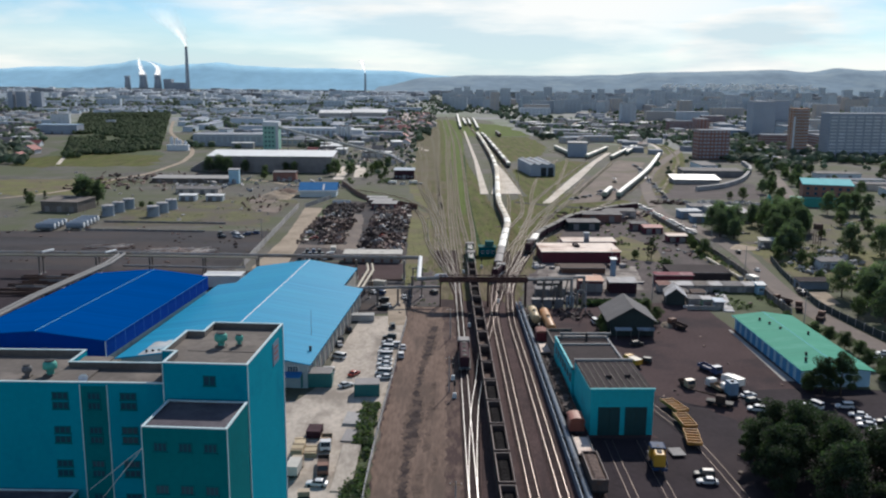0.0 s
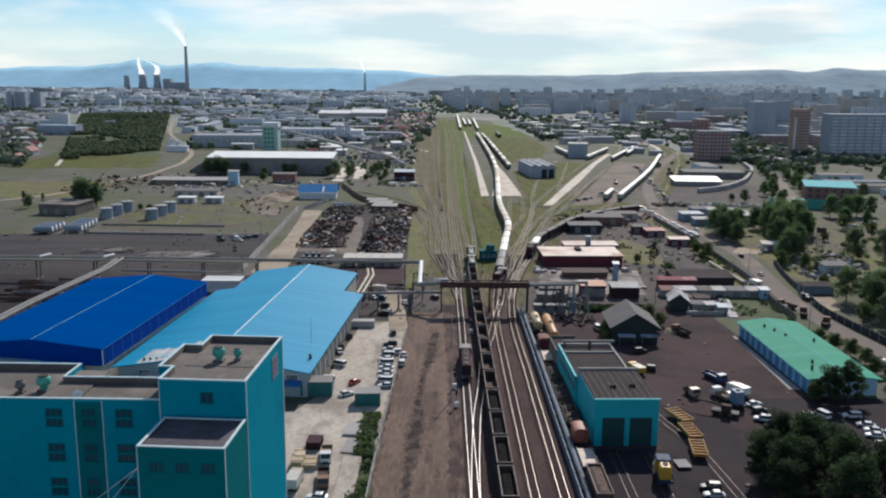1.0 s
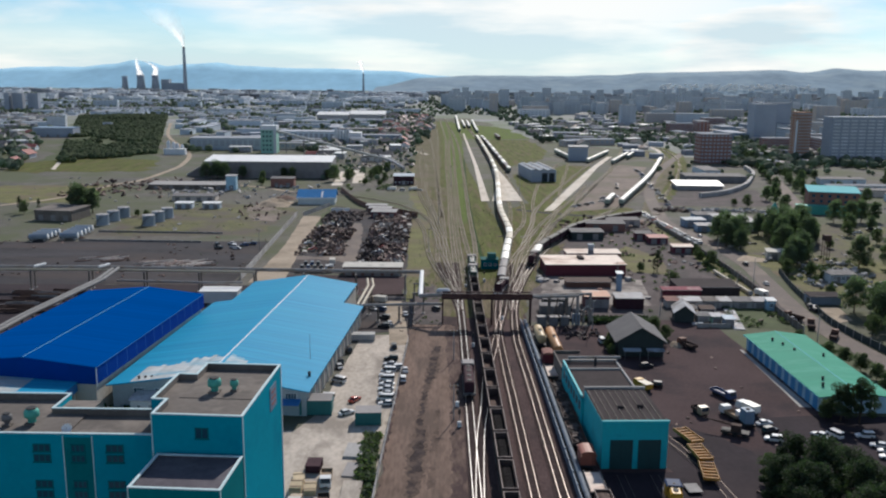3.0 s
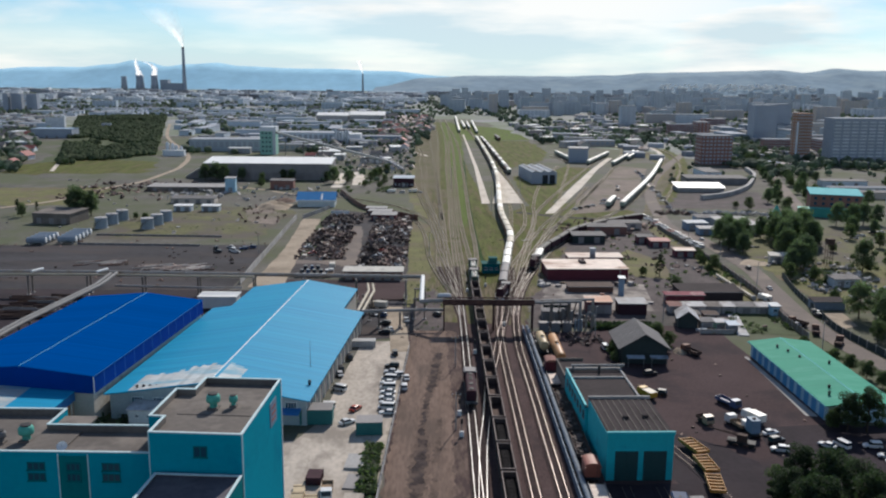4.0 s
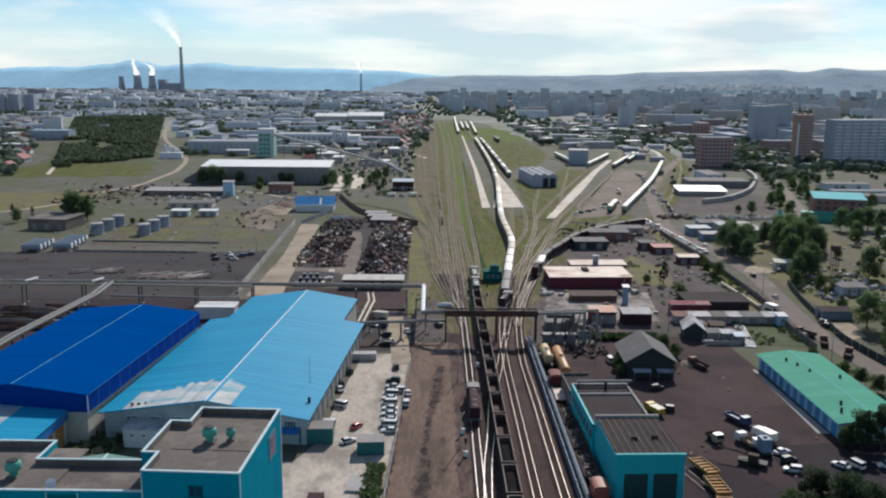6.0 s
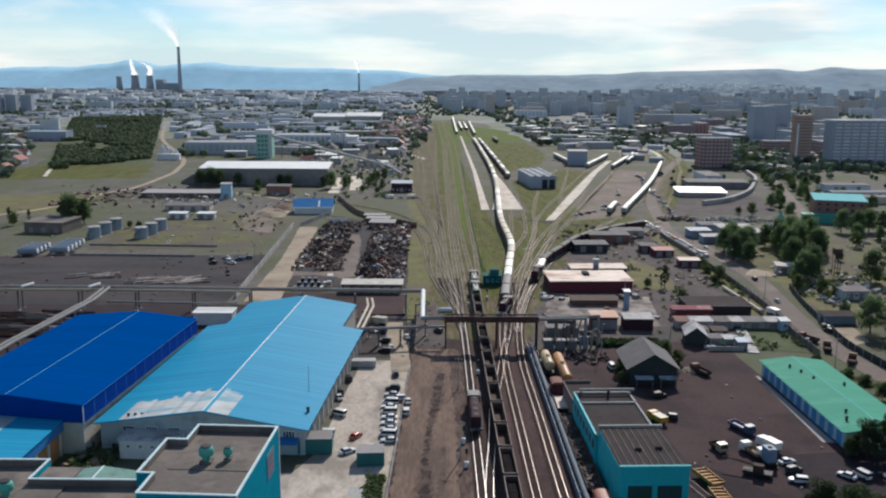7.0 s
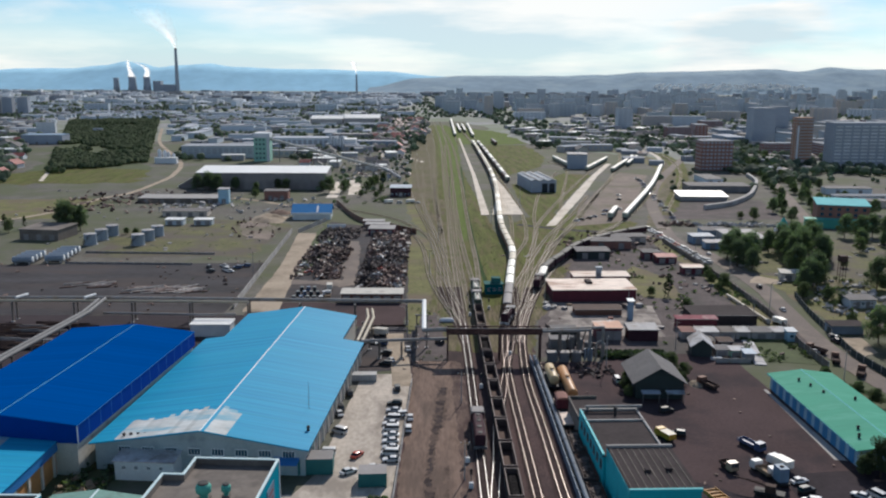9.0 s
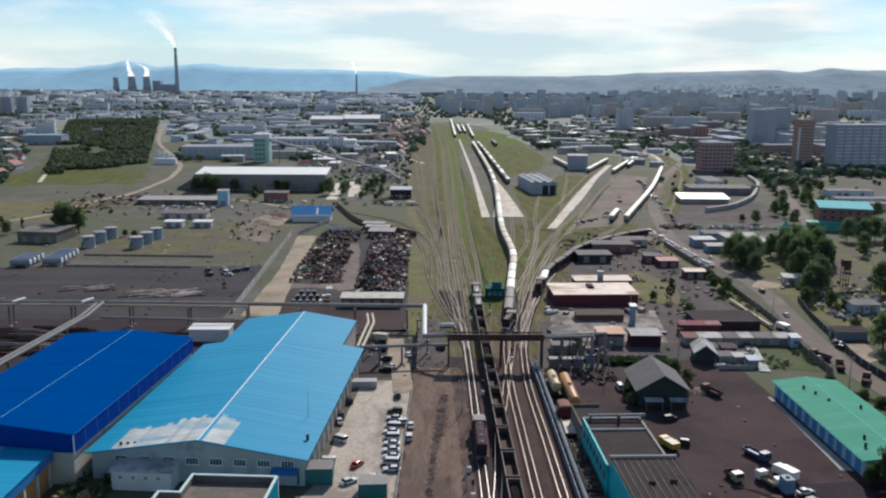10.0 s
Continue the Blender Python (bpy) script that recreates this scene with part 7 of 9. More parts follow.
for kind, x, y, a in (("whitebox", -27.0, 543.0, 88), ("van", -20.5, 541.5, 80), ("whitebox", -14.0, 544.0, 95), ("silver", -9.6, 543.0, 60), ("black", -9.8, 224.5, 8), ("black", -10.0, 214.3, 85), ("silver", -10.0, 210.0, 86), ("suv", -8.6, 207.3, 100), ("white", -6.2, 206.0, 4), ("van", -10.2, 205.0, 84),
                      ("white", -10.4, 202.4, 88), ("suv", -6.4, 199.6, 2), ("van", -10.2, 199.2, 90), ("white", -10.0, 196.2, 86), ("white", -10.0, 193.0, 92), ("silver", -9.8, 189.8, 88), ("van", -9.9, 186.9, 85),
                      ("white", -9.4, 184.0, 90), ("white", -22.3, 208.4, 20), ("black", -22.4, 212.0, 15), ("van", -21.2, 198.2, 60), ("van", -22.6, 187.2, 88), ("white", -24.6, 185.6, 80), ("red", -16.4, 186.3, -28),
                      ("white", -17.4, 178.8, -55), ("white", -12.5, 180.4, -70), ("black", -21.0, 221.0, 10), ("silver", -12.2, 246.0, 20), ("black", -14.0, 252.0, 75), ("white", -8.0, 256.0, 10), ("black", -13.6, 243.0, 80),
                      ("black", 1.0, 262.0, 30), ("navy", -15.5, 261.0, 60),
                      ("white", -18.0, 262.0, 40), ("box", -17.0, 270.0, 70), ("flat", -17.7, 147.6, 184), ("box", -21.6, 137.0, -4), ("tipper", -17.0, 138.2, 186), ("white", -17.3, 132.2, 84), ("pickup", -18.4, 125.5, 8), ("black", -16.0, 120.0, 12),
                      ("bluetruck", 65.0, 190.2, 206), ("pickup", 56.9, 180.2, 196), ("whitebox", 67.3, 181.2, 25), ("flat", 62.9, 178.4, 20), ("white", 68.4, 174.4, -72), ("black", 68.2, 170.6, -68), ("suv", 67.2, 166.3, 76),
                      ("white", 77.2, 168.4, 40), ("van", 80.2, 168.6, 24), ("suv", 86.0, 168.2, 85), ("white", 86.6, 163.5, 70), ("silver", 86.8, 160.9, 72), ("white", 85.9, 158.4, 74), ("white", 86.3, 155.0, 75), ("black", 90.5, 160.0, 80),
                      ("tipper", 67.2, 226.4, 24), ("black", 52.6, 209.9, -74), ("van", 45.4, 230.3, 5), ("bus", 48.2, 194.9, 24), ("black", 51.4, 196.6, 70), ("black", 47.6, 136.4, 85), ("silver", 47.4, 133.8, 86),
                      ("tipper", 108.2, 246.0, -20), ("silver", 105.6, 253.6, 65), ("tipper", 110.0, 235.4, -30), ("white", 108.4, 201.2, 80), ("white", 111.8, 203.6, 70), ("black", 117.0, 268.0, -10), ("silver", 114.6, 298.0, -4), ("black", 118.6, 330.0, 0),
                      ("white", 119.0, 390.0, 3), ("whitebox", 107.0, 282.0, 12), ("tipper", 106.6, 254.5, 30), ("black", 116.4, 263.4, 20), ("white", 117.6, 266.8, 30), ("black", -87.4, 354.0, 70), ("white", -80.0, 354.0, 75), ("van", -82.0, 357.0, 60), ("silver", -84.4, 364.0, 70), ("navy", -75.6, 364.0, 80), ("navy", -78.5, 361.0, 85), ("black", -90.0, 362.0, 30),
                      ("white", 95.0, 500.0, 60), ("black", 84.0, 486.0, 60), ("silver", 88.0, 492.0, 60), ("white", 108.0, 520.0, 30), ("black", 116.0, 560.0, 30), ("white", 120.0, 580.0, 20), ("navy", 98.0, 512.0, 70), ("white", 76.0, 478.0, 55), ("black", 79.0, 481.0, 55),
                      ("white", 196.0, 402.0, 80), ("silver", 190.0, 396.0, 70), ("black", 205.0, 410.0, 80), ("white", 210.0, 412.0, 70)):
    park(kind, x, y, a)
rnd = random.Random(5)
for k in range(26):
    park(rnd.choice(("white", "white", "silver", "black", "suv", "van", "red")), 113.2 - 0.2 * k + rnd.uniform(-0.4, 0.4), 372 + 3.4 * k, 86 + rnd.uniform(-6, 6))
for k in range(24):
    park(rnd.choice(("white", "silver", "black", "navy")), 128 + 1.15 * k + rnd.uniform(-1, 1), 470 + 9 * k, rnd.uniform(0, 180))

# ---- containers, stacked goods, yard machines ----
def container(x, y, rz, L, mat, label, h=2.6, w=2.5):
    t = thing("shipping_container", (x, y, 0.08), rz, label, "container", "containers")
    part("body", Shape().box(0, L, 0, w, 0.1, h), M[mat], t)
    for k in range(int(L / 0.6)):
        part("rib", Shape().box(0.3 + 0.6 * k, 0.42 + 0.6 * k, -0.04, 0, 0.2, h - 0.1), M[mat], t) if L < 9 else None
    part("roof", Shape().box(-0.03, L + 0.03, -0.03, w + 0.03, h, h + 0.07), M["grey_plate"] if mat == "container_green" else M[mat], t)
    part("corner_frame", Shape().box(-0.05, 0.12, -0.05, 0.12, 0, h + 0.1).box(L - 0.12, L + 0.05, -0.05, 0.12, 0, h + 0.1), M[mat], t)
    return t

container(-27.0, 177.8, 2, 6.6, "container_green", "dark green container with a grey lid", 3.2, 4.2)
container(-15.0, 172.6, 3, 5.2, "container_green", "dark green flat-roofed container", 2.7, 4.0)
container(-22.0, 230.0, 2, 6.8, "container_grey", "pale grey trailer body beside a wall", 1.7, 2.6)
container(-19.3, 150.9, 88, 3.6, "loco_dark", "dark brown open skip", 1.4, 2.6)
solid("ramp_slab", Shape().extrude_x([(0, 0), (17, 0), (17, 0.75), (0, 0.2)], 0, 3.3), M["concrete_yard"], "long sloping pale concrete ramp", "ramp", (-14.9, 130.0, 0.05), -1)
solid("ramp_slab", Shape().extrude_x([(0, 0), (6, 0), (6, 0.5), (0, 0.45)], 0, 3.6), M["concrete"], "weathered grey concrete slab before a container", "slab", (-15.9, 157.4, 0.05), -4)
solid("ramp_slab", Shape().box(0, 3.4, 0, 5.6, 0, 0.25), M["grey_plate"], "dull steel plate lying on a concrete yard", "slab", (-15.4, 149.8, 0.05), -6)
for k, (x, y, n) in enumerate(((-22.4, 144.6, 4), (-20.0, 144.4, 3), (-22.6, 148.6, 2))):
    stack_t = thing("timber_stack", (x, y, 0.06), 4 * k, "stack of pale sawn timber on the yard", "timber", "timber stacks")
    for q in range(n):
        part("timber_layer", Shape().box(-1.0, 1.0, -1.7 + 0.1 * (q % 2), 1.6 + 0.1 * (q % 2), 0.35 * q, 0.35 * q + 0.27), M["timber_pale"], stack_t)
        part("batten", Shape().box(-1.0, 1.0, -1.2, -1.0, 0.35 * q + 0.27, 0.35 * q + 0.35).box(-1.0, 1.0, 0.9, 1.1, 0.35 * q + 0.27, 0.35 * q + 0.35), M["timber"], stack_t)
for k, (x, y) in enumerate(((50.4, 166.2), (50.4, 158.4), (49.6, 150.4))):
    t = thing("flat_trolley", (x, y, 0.4), 16 - 12 * k, "yellow-orange steel track trolley on a siding", "trolley", "yellow trolleys")
    part("deck", Shape().box(-1.35, 1.35, -3.3, 3.3, 0.6, 0.85), M["yellow_steel"], t)
    for j in range(6):
        part("crossbar", Shape().box(-1.25, 1.25, -3.2 + 1.22 * j, -2.95 + 1.22 * j, 0.85, 1.12), M["yellow_steel"], t)
    for sx in (-1.35, 1.25):
        part("side_board", Shape().box(sx, sx + 0.1, -3.3, 3.3, 0.85, 1.25), M["yellow_steel"], t)
    wheel_set(t, (-0.76, 0.76), (-2.2, 2.2), 0.35, 0.15)
digger = thing("mobile_crane", (60.6, 169.0, 0.08), 62, "rusty brown mobile crane with a lattice jib", "crane")
part("chassis", Shape().box(-1.3, 1.3, -3.4, 3.4, 0.7, 1.3), M["black_steel"], digger)
part("cabin", Shape().box(-1.2, 0.4, -1.4, 1.0, 1.3, 3.1), M["rust_floor"], digger)
jib = part("jib", Shape().rod((0.8, -1.0, 1.8), (0.8, 8.5, 3.0), 0.1, n=6).rod((0.2, -1.0, 2.4), (0.8, 8.5, 3.0), 0.1, n=6).rod((1.4, -1.0, 2.4), (0.8, 8.5, 3.0), 0.1, n=6), M["rust_floor"], digger)
for k in range(8):
    part("lattice", Shape().rod((0.25 + 0.06 * k, -0.6 + 1.1 * k, 2.4 + 0.08 * k), (1.35 - 0.06 * k, 0.0 + 1.1 * k, 2.4 + 0.08 * k), 0.06, n=5), M["rust_floor"], jib)
wheel_set(digger, (-1.1, 1.1), (-2.4, 0.0, 2.4), 0.55, 0.4)
digger.scale = (0.78, 0.78, 0.78)
rig = thing("drilling_truck", (64.5, 174.6, 0.08), 8, "grey-blue truck with a tall square equipment body", "truck")
part("chassis", Shape().box(-1.2, 1.2, -3.6, 3.6, 0.6, 1.0), M["black_steel"], rig)
part("equipment_body", Shape().box(-1.15, 1.15, -2.6, 0.8, 1.0, 4.3), M["container_blue"], rig)
part("cab", Shape().box(-1.2, 1.2, 1.5, 3.5, 1.0, 2.8), M["paint_white"], rig)
part("hatch", Shape().lathe([(0.5, 0), (0.5, 0.3)], 12, (0, -1.0, 4.3)), M["black_steel"], rig)
wheel_set(rig, (-1.05, 1.05), (-2.6, -1.4, 2.4), 0.52, 0.35)
rig.scale = (0.82, 0.72, 0.82)

def tank_row(x, y, n, dx, dy, L, r, label, group):
    for k in range(n):
        t = thing("storage_tank", (x + dx * k, y + dy * k, 0), -86, label, "tank", group)
        part("shell", Shape().rod((0, -L / 2, r + 0.6), (0, L / 2, r + 0.6), r, n=16), M["tank_grey"], t)
        for e in (-1, 1):
            part("end_cap", Shape().rod((0, e * L / 2, r + 0.6), (0, e * (L / 2 + 0.25), r + 0.6), r * 0.96, r * 0.6, n=16), M["white_trim"], t, "white tank end")
            part("cradle", Shape().box(-r, r, e * L / 3 - 0.3, e * L / 3 + 0.3, 0, 0.9), M["concrete"], t)
tank_row(-166.3, 368.2, 4, -0.1, 4.0, 7.6, 1.35, "pale blue-grey horizontal storage tank with white ends", "storage tanks, first row")
tank_row(-155.0, 371.6, 5, -0.25, 4.6, 7.4, 1.35, "pale blue-grey horizontal storage tank with white ends", "storage tanks, second row")
for gx, gy in ((-155.2, 410.0), (-133.4, 409.0)):
    for k in range(3):
        t = thing("upright_tank", (gx + 0.9 * k, gy + 11.4 * k, 0), 20, "upright pale grey steel tank with an added dark stair", "tank", "upright tanks on a field")
        part("shell", Shape().lathe([(2.8, 0), (2.8, 4.9), (2.72, 5.0)], 28), M["tank_grey"], t, smooth=False)
        part("roof", Shape().lathe([(2.9, 5.0), (2.9, 5.08), (1.5, 5.3), (0.1, 5.45)], 28), M["sheet_pale"], t)
        part("foundation", Shape().lathe([(3.2, 0), (3.2, 0.25), (2.85, 0.25)], 28), M["concrete"], t)
        # black stair added to give the diagonal shadow across the shell
        for j in range(14):
            a = math.radians(176 + 8.0 * j)
            part("step", Shape().box(2.8, 3.5, -0.26, 0.26, -0.1, 0.0), M["black_steel"], t, at=pose(0, 0, 0.4 + 0.35 * j, 0, 0, math.degrees(a)))
        part("stair_rail", Shape().rod((3.5 * math.cos(math.radians(176)), 3.5 * math.sin(math.radians(176)), 1.3), (3.5 * math.cos(math.radians(228)), 3.5 * math.sin(math.radians(228)), 3.6), 0.06, n=6).rod((3.5 * math.cos(math.radians(228)), 3.5 * math.sin(math.radians(228)), 3.6), (3.5 * math.cos(math.radians(280)), 3.5 * math.sin(math.radians(280)), 5.9), 0.06, n=6), M["black_steel"], t)
for x, y in ((-137, 462), (-122.5, 462)):
    flat_shed("grey_cabin", x, x + 9, y, y + 5, 2.8, "panel_wall", "roof_white", "pale grey cabin with a light roof", 0, 2)
flat_shed("brick_store", -192, -173, 421, 438, 5.0, "roof_felt", "roof_felt", "brown brick store with a dull roof", -8, 3)
for k in range(70):
    x, y = (rnd.uniform(-112, -88), rnd.uniform(319, 328)) if k % 5 else (rnd.uniform(-136, -116), rnd.uniform(327, 333))
    solid("steel_pipe", Shape().rod((0, 0, 0.25), (rnd.uniform(5, 9), rnd.uniform(-1, 1), 0.25), 0.22, n=8), M["scrap_light"] if k % 2 else M["scrap"], "pale steel pipe lying on gravel", "pipe", (x, y, 0.05), rnd.uniform(10, 50), group="stored pipes")
for k in range(30):
    x, y = rnd.uniform(-128, -112) + 3 * (k % 2), rnd.uniform(255, 279)
    solid("steel_beam", Shape().box(0, rnd.uniform(10, 22), 0, 0.5, 0, 0.4).box(0, 8, 0.15, 0.35, 0.4, 0.8), M["rust_floor"] if k % 3 else M["steel_grey"], "long rusty steel beam in a stack", "beam", (x - 8, y, 0.05 + 0.4 * (k % 4)), rnd.uniform(-4, 4), group="steel beams")

# ---- fences, lamp posts, poles, barriers ----
def pole(x, y, h, arm=0.0, rz=0.0, label="grey concrete lamp post"):
    t = thing("street_lamp" if arm else "utility_pole", (x, y, 0), rz, label, "lamp post" if arm else "pole", "poles")
    part("mast", Shape().rod((0, 0, 0), (0, 0, h), 0.14, 0.08, n=8), M["concrete"], t)
    if arm:
        part("arm", Shape().rod((0, 0, h), (0, arm, h + 0.5), 0.05, n=6), M["steel_grey"], t)
        part("lamp_head", Shape().box(-0.14, 0.14, arm - 0.1, arm + 0.5, h + 0.42, h + 0.56), M["steel_grey"], t)
    else:
        part("crossarm", Shape().box(-0.9, 0.9, -0.06, 0.06, h - 0.6, h - 0.48), M["timber"], t)
        for x2 in (-0.8, 0.0, 0.8):
            part("insulator", Shape().lathe([(0.05, 0), (0.08, 0.1), (0.04, 0.2)], 8, (x2, 0, h - 0.48)), M["white_trim"], t)
    return t

for x, y, h, a, rz in ((5.2, 118.0, 8, 0, 0), (4.9, 176.0, 8, 0, 0), (5.6, 215.0, 8, 0, 0), (-8.4, 268.0, 9, 1.5, 90), (-70, 350, 9, 0, 0), (62, 292, 8, 1.6, 0), (44.6, 240, 9, 1.5, 180), (111, 300, 9, 1.8, -90), (111, 340, 9, 1.8, -90), (110, 380, 9, 1.8, -90),
                       (104, 232, 8, 0, 0), (100, 285, 8, 0, 0), (68, 258, 8, 0, 0), (50, 520, 14, 0, 0), (30, 470, 14, 0, 0), (10, 560, 14, 0, 0), (2, 420, 10, 0, 0), (-2, 350, 10, 0, 0), (36, 300, 10, 0, 0)):
    pole(x, y, h, a, rz)
def signal(x, y):
    t = thing("railway_signal", (x, y, 0.1), 180, "small railway signal beside the track", "signal", "signals")
    part("mast", Shape().rod((0, 0, 0), (0, 0, 3.4), 0.08, n=8), M["steel_grey"], t)
    part("signal_head", Shape().box(-0.25, 0.25, -0.1, 0.15, 2.5, 3.6), M["black_steel"], t)
    part("cabinet", Shape().box(-0.4, 0.4, 0.3, 0.8, 0, 1.1), M["white_trim"], t)
for x, y in ((5.9, 121.0), (5.8, 184.0), (6.0, 173.0), (10.9, 226.0), (20.4, 252.0), (11.0, 292), (17.6, 300.0)):
    signal(x, y)
def panel_fence(points, h, mat, label, pitch=4.0):
    t = thing("panel_fence", label=label, category="fence", kind="structure")
    path = line(points, pitch)
    for (a, d), (b, e) in zip(path, path[1:]):
        L, ang = (b - a).length, math.degrees(math.atan2((b - a).y, (b - a).x))
        part("fence_panel", Shape().box(0.12, L - 0.06, -0.08, 0.08, 0, h), M[mat], t, at=pose(a.x, a.y, 0, 0, 0, ang))
        part("fence_post", Shape().box(-0.12, 0.12, -0.12, 0.12, 0, h + 0.15), M["concrete"], t, at=pose(a.x, a.y, 0, 0, 0, ang))
panel_fence([(-9.3, 95), (-9.2, 140), (-7.6, 190), (-6.2, 232)], 1.1, "concrete", "low concrete edge wall along the car park", 4.5)
panel_fence([(103.6, 240), (104.4, 262), (107.6, 288), (108.4, 340), (106.6, 420)], 2.0, "roof_felt", "grey concrete panel fence along the street")
panel_fence([(118, 270), (122, 296), (127, 320)], 2.0, "timber_dark", "dark board fence along the street")
panel_fence([(119.6, 205), (116.2, 235), (115.4, 250), (117.8, 268)], 2.0, "timber_dark", "dark board fence beside the street")
panel_fence([(-58, 540), (-40, 478), (-21, 454), (-8, 437)], 2.6, "box_brown", "dark rusty fence round the curve of the track")
panel_fence([(-150, 369.5), (-96, 367.5)], 0.8, "grey_plate", "low dark wall along the storage yard")
panel_fence([(-150, 391), (-94, 388.5)], 0.8, "grey_plate", "low dark wall beside a dry field")
panel_fence([(-66, 440), (-58, 470), (-56, 478)], 2.2, "concrete", "grey concrete fence of the scrap yard")
solid("warm_pipe", Shape().rod((102.2, 316, 0.9), (103.8, 283, 0.9), 0.5, n=12), M["pipe_yellow"], "cream insulated pipe running low along a fence", "pipe")
solid("pipe_collar", Shape().rod((103.85, 282.4, 0.9), (103.8, 283.2, 0.9), 0.8, n=12), M["concrete"], "grey concrete collar at a pipe's end", "collar")
for k in range(5):
    solid("pipe_block", Shape().box(-0.6, 0.6, -0.3, 0.3, 0, 0.5), M["concrete"], "concrete block under a pipe", "support", (102.3 + 0.35 * k, 313 - 7 * k, 0.02), group="pipe blocks")
pod = thing("upturned_tank", (3.4, 284.6, 0.07), 4, "pale upturned tank shell lying beside the tracks", "tank")
rings = []
for y, r in ((-2.3, 0.35), (-2.1, 0.85), (-1.4, 1.15), (1.4, 1.15), (2.1, 0.85), (2.3, 0.35)):
    rings.append([(y, r * math.cos(math.pi * i / 8), r * 1.1 * math.sin(math.pi * i / 8)) for i in range(9)])
part("shell", loft(Shape(), rings), M["panel_white"], pod, smooth=True)
part("skid", Shape().box(-2.2, 2.2, -1.25, -1.1, 0, 0.25).box(-2.2, 2.2, 1.1, 1.25, 0, 0.25), M["timber_dark"], pod)
cabin = thing("signal_cabin", (17.7, 319.5, 0.05), 2, "teal railway cabin among grass", "cabin")
part("wall", Shape().box(0, 6.2, 0, 4.6, 0, 3.4), M["teal_dark"], cabin)
part("roof", Shape().box(-0.3, 6.5, -0.3, 4.9, 3.4, 3.7), M["cabin_teal"], cabin)
part("upper_room", Shape().box(2.4, 5.4, 1.0, 4.0, 3.7, 5.6), M["cabin_teal"], cabin)
for k in range(3):
    window(cabin, 1.2 + 1.9 * k, -0.02, 1.3, 1.1, 1.1)

# ---- scrap heaps ----
def scrap_field(x0, x1, y0, y1, count, seed, mat, label, big=1.6):
    r = random.Random(seed)
    s = Shape()
    for k in range(count):
        x, y = r.uniform(x0, x1), r.uniform(y0, y1)
        lie = noise.noise((x * 0.09, y * 0.06, seed))
        if count > 400 and lie < -0.08 and r.random() < 0.85:
            continue
        h = max(0.0, 2.6 * lie + 0.7)
        a, b, c = r.uniform(0.3, big), r.uniform(0.2, big * 0.7), r.uniform(0.08, 0.6)
        m = pose(x, y, r.uniform(0, h) + 0.25, r.uniform(-40, 40), r.uniform(-40, 40), r.uniform(0, 180))
        if r.random() < 0.3:
            s.rod(m @ Vector((-a, 0, 0)), m @ Vector((a, 0, 0)), c * 0.6, n=6)
        else:
            s.box(-a, a, -b, b, -c, c, m=m)
    return solid("scrap_heap", s, mat, label, "scrap", kind="stuff")
scrap_field(-55, -36, 342, 400, 950, 1, M["scrap"], "heaps of rusty brown scrap metal", 1.1)
scrap_field(-55, -39, 345, 440, 420, 2, M["scrap_dark"], "heaps of dark tangled scrap metal", 1.1)
scrap_field(-54, -36, 425, 452, 260, 5, M["scrap_dark"], "dark scrap piled along a wall", 1.1)
scrap_field(-29, -11.5, 330, 440, 1000, 3, M["scrap"], "heaps of rusty brown scrap metal", 1.2)
scrap_field(-29, -11.5, 330, 440, 1200, 17, M["scrap_dark"], "heaps of dark tangled scrap metal", 1.2)
scrap_field(-29, -11.5, 326, 440, 230, 4, M["scrap_light"], "pale scrap sheets and car shells among rust", 1.2)
scrap_field(-54, -38, 342, 445, 90, 6, M["scrap_light"], "pale scrap sheets among rust", 1.1)
for k in range(13):
    park(("black", "navy", "black", "black", "suv")[k % 5], -48.5 + 2.3 * (k % 5) + 0.4 * (k // 5), 312.5 + 6.6 * (k // 5), 4 + 3 * (k % 3))
park("box", -37.9, 326.5, 5)
park("flat", -37.2, 315.0, 2)
scrap_field(60, 110, 395, 445, 90, 8, M["scrap"], "rusty stacks of rail parts on a yard", 1.6)
scrap_field(76, 104, 320, 392, 25, 9, M["scrap"], "scattered rusty goods on a yard", 1.2)
scrap_field(36, 46, 233, 243, 36, 10, M["scrap_dark"], "dark machine parts heaped beside a siding", 1.0)
scrap_field(33, 46, 250, 262, 60, 16, M["black_steel"], "dark machine parts and pipes on the ground", 1.0)
scrap_field(130, 160, 290, 340, 160, 11, M["concrete"], "garden junk and boards between plots", 1.3)
scrap_field(-190, -125, 500, 590, 60, 12, M["scrap"], "rusty goods scattered on open ground", 1.8)
scrap_field(-222.5, -178.6, 504.6, 578.8, 130, 18, M["scrap"], "rusty goods and timber heaped on open ground", 1.7)
scrap_field(-158.4, -120.0, 506.2, 563.7, 110, 19, M["concrete"], "pale blocks and boards stored on open ground", 1.8)
scrap_field(-101.4, -76.0, 422.1, 483.0, 34, 20, M["scrap"], "rusty clods and waste on a dirt mound", 1.0)
scrap_field(-120, -62, 500, 560, 60, 13, M["concrete"], "pale stacked goods and boards", 1.8)
for k in range(18):
    x, y = (rnd.uniform(-53, -42), rnd.uniform(350, 430)) if k % 3 == 0 else (rnd.uniform(-28, -13), rnd.uniform(332, 436))
    park(rnd.choice(("white", "silver", "black", "beige", "red")), x, y, rnd.uniform(0, 180), 0.6)

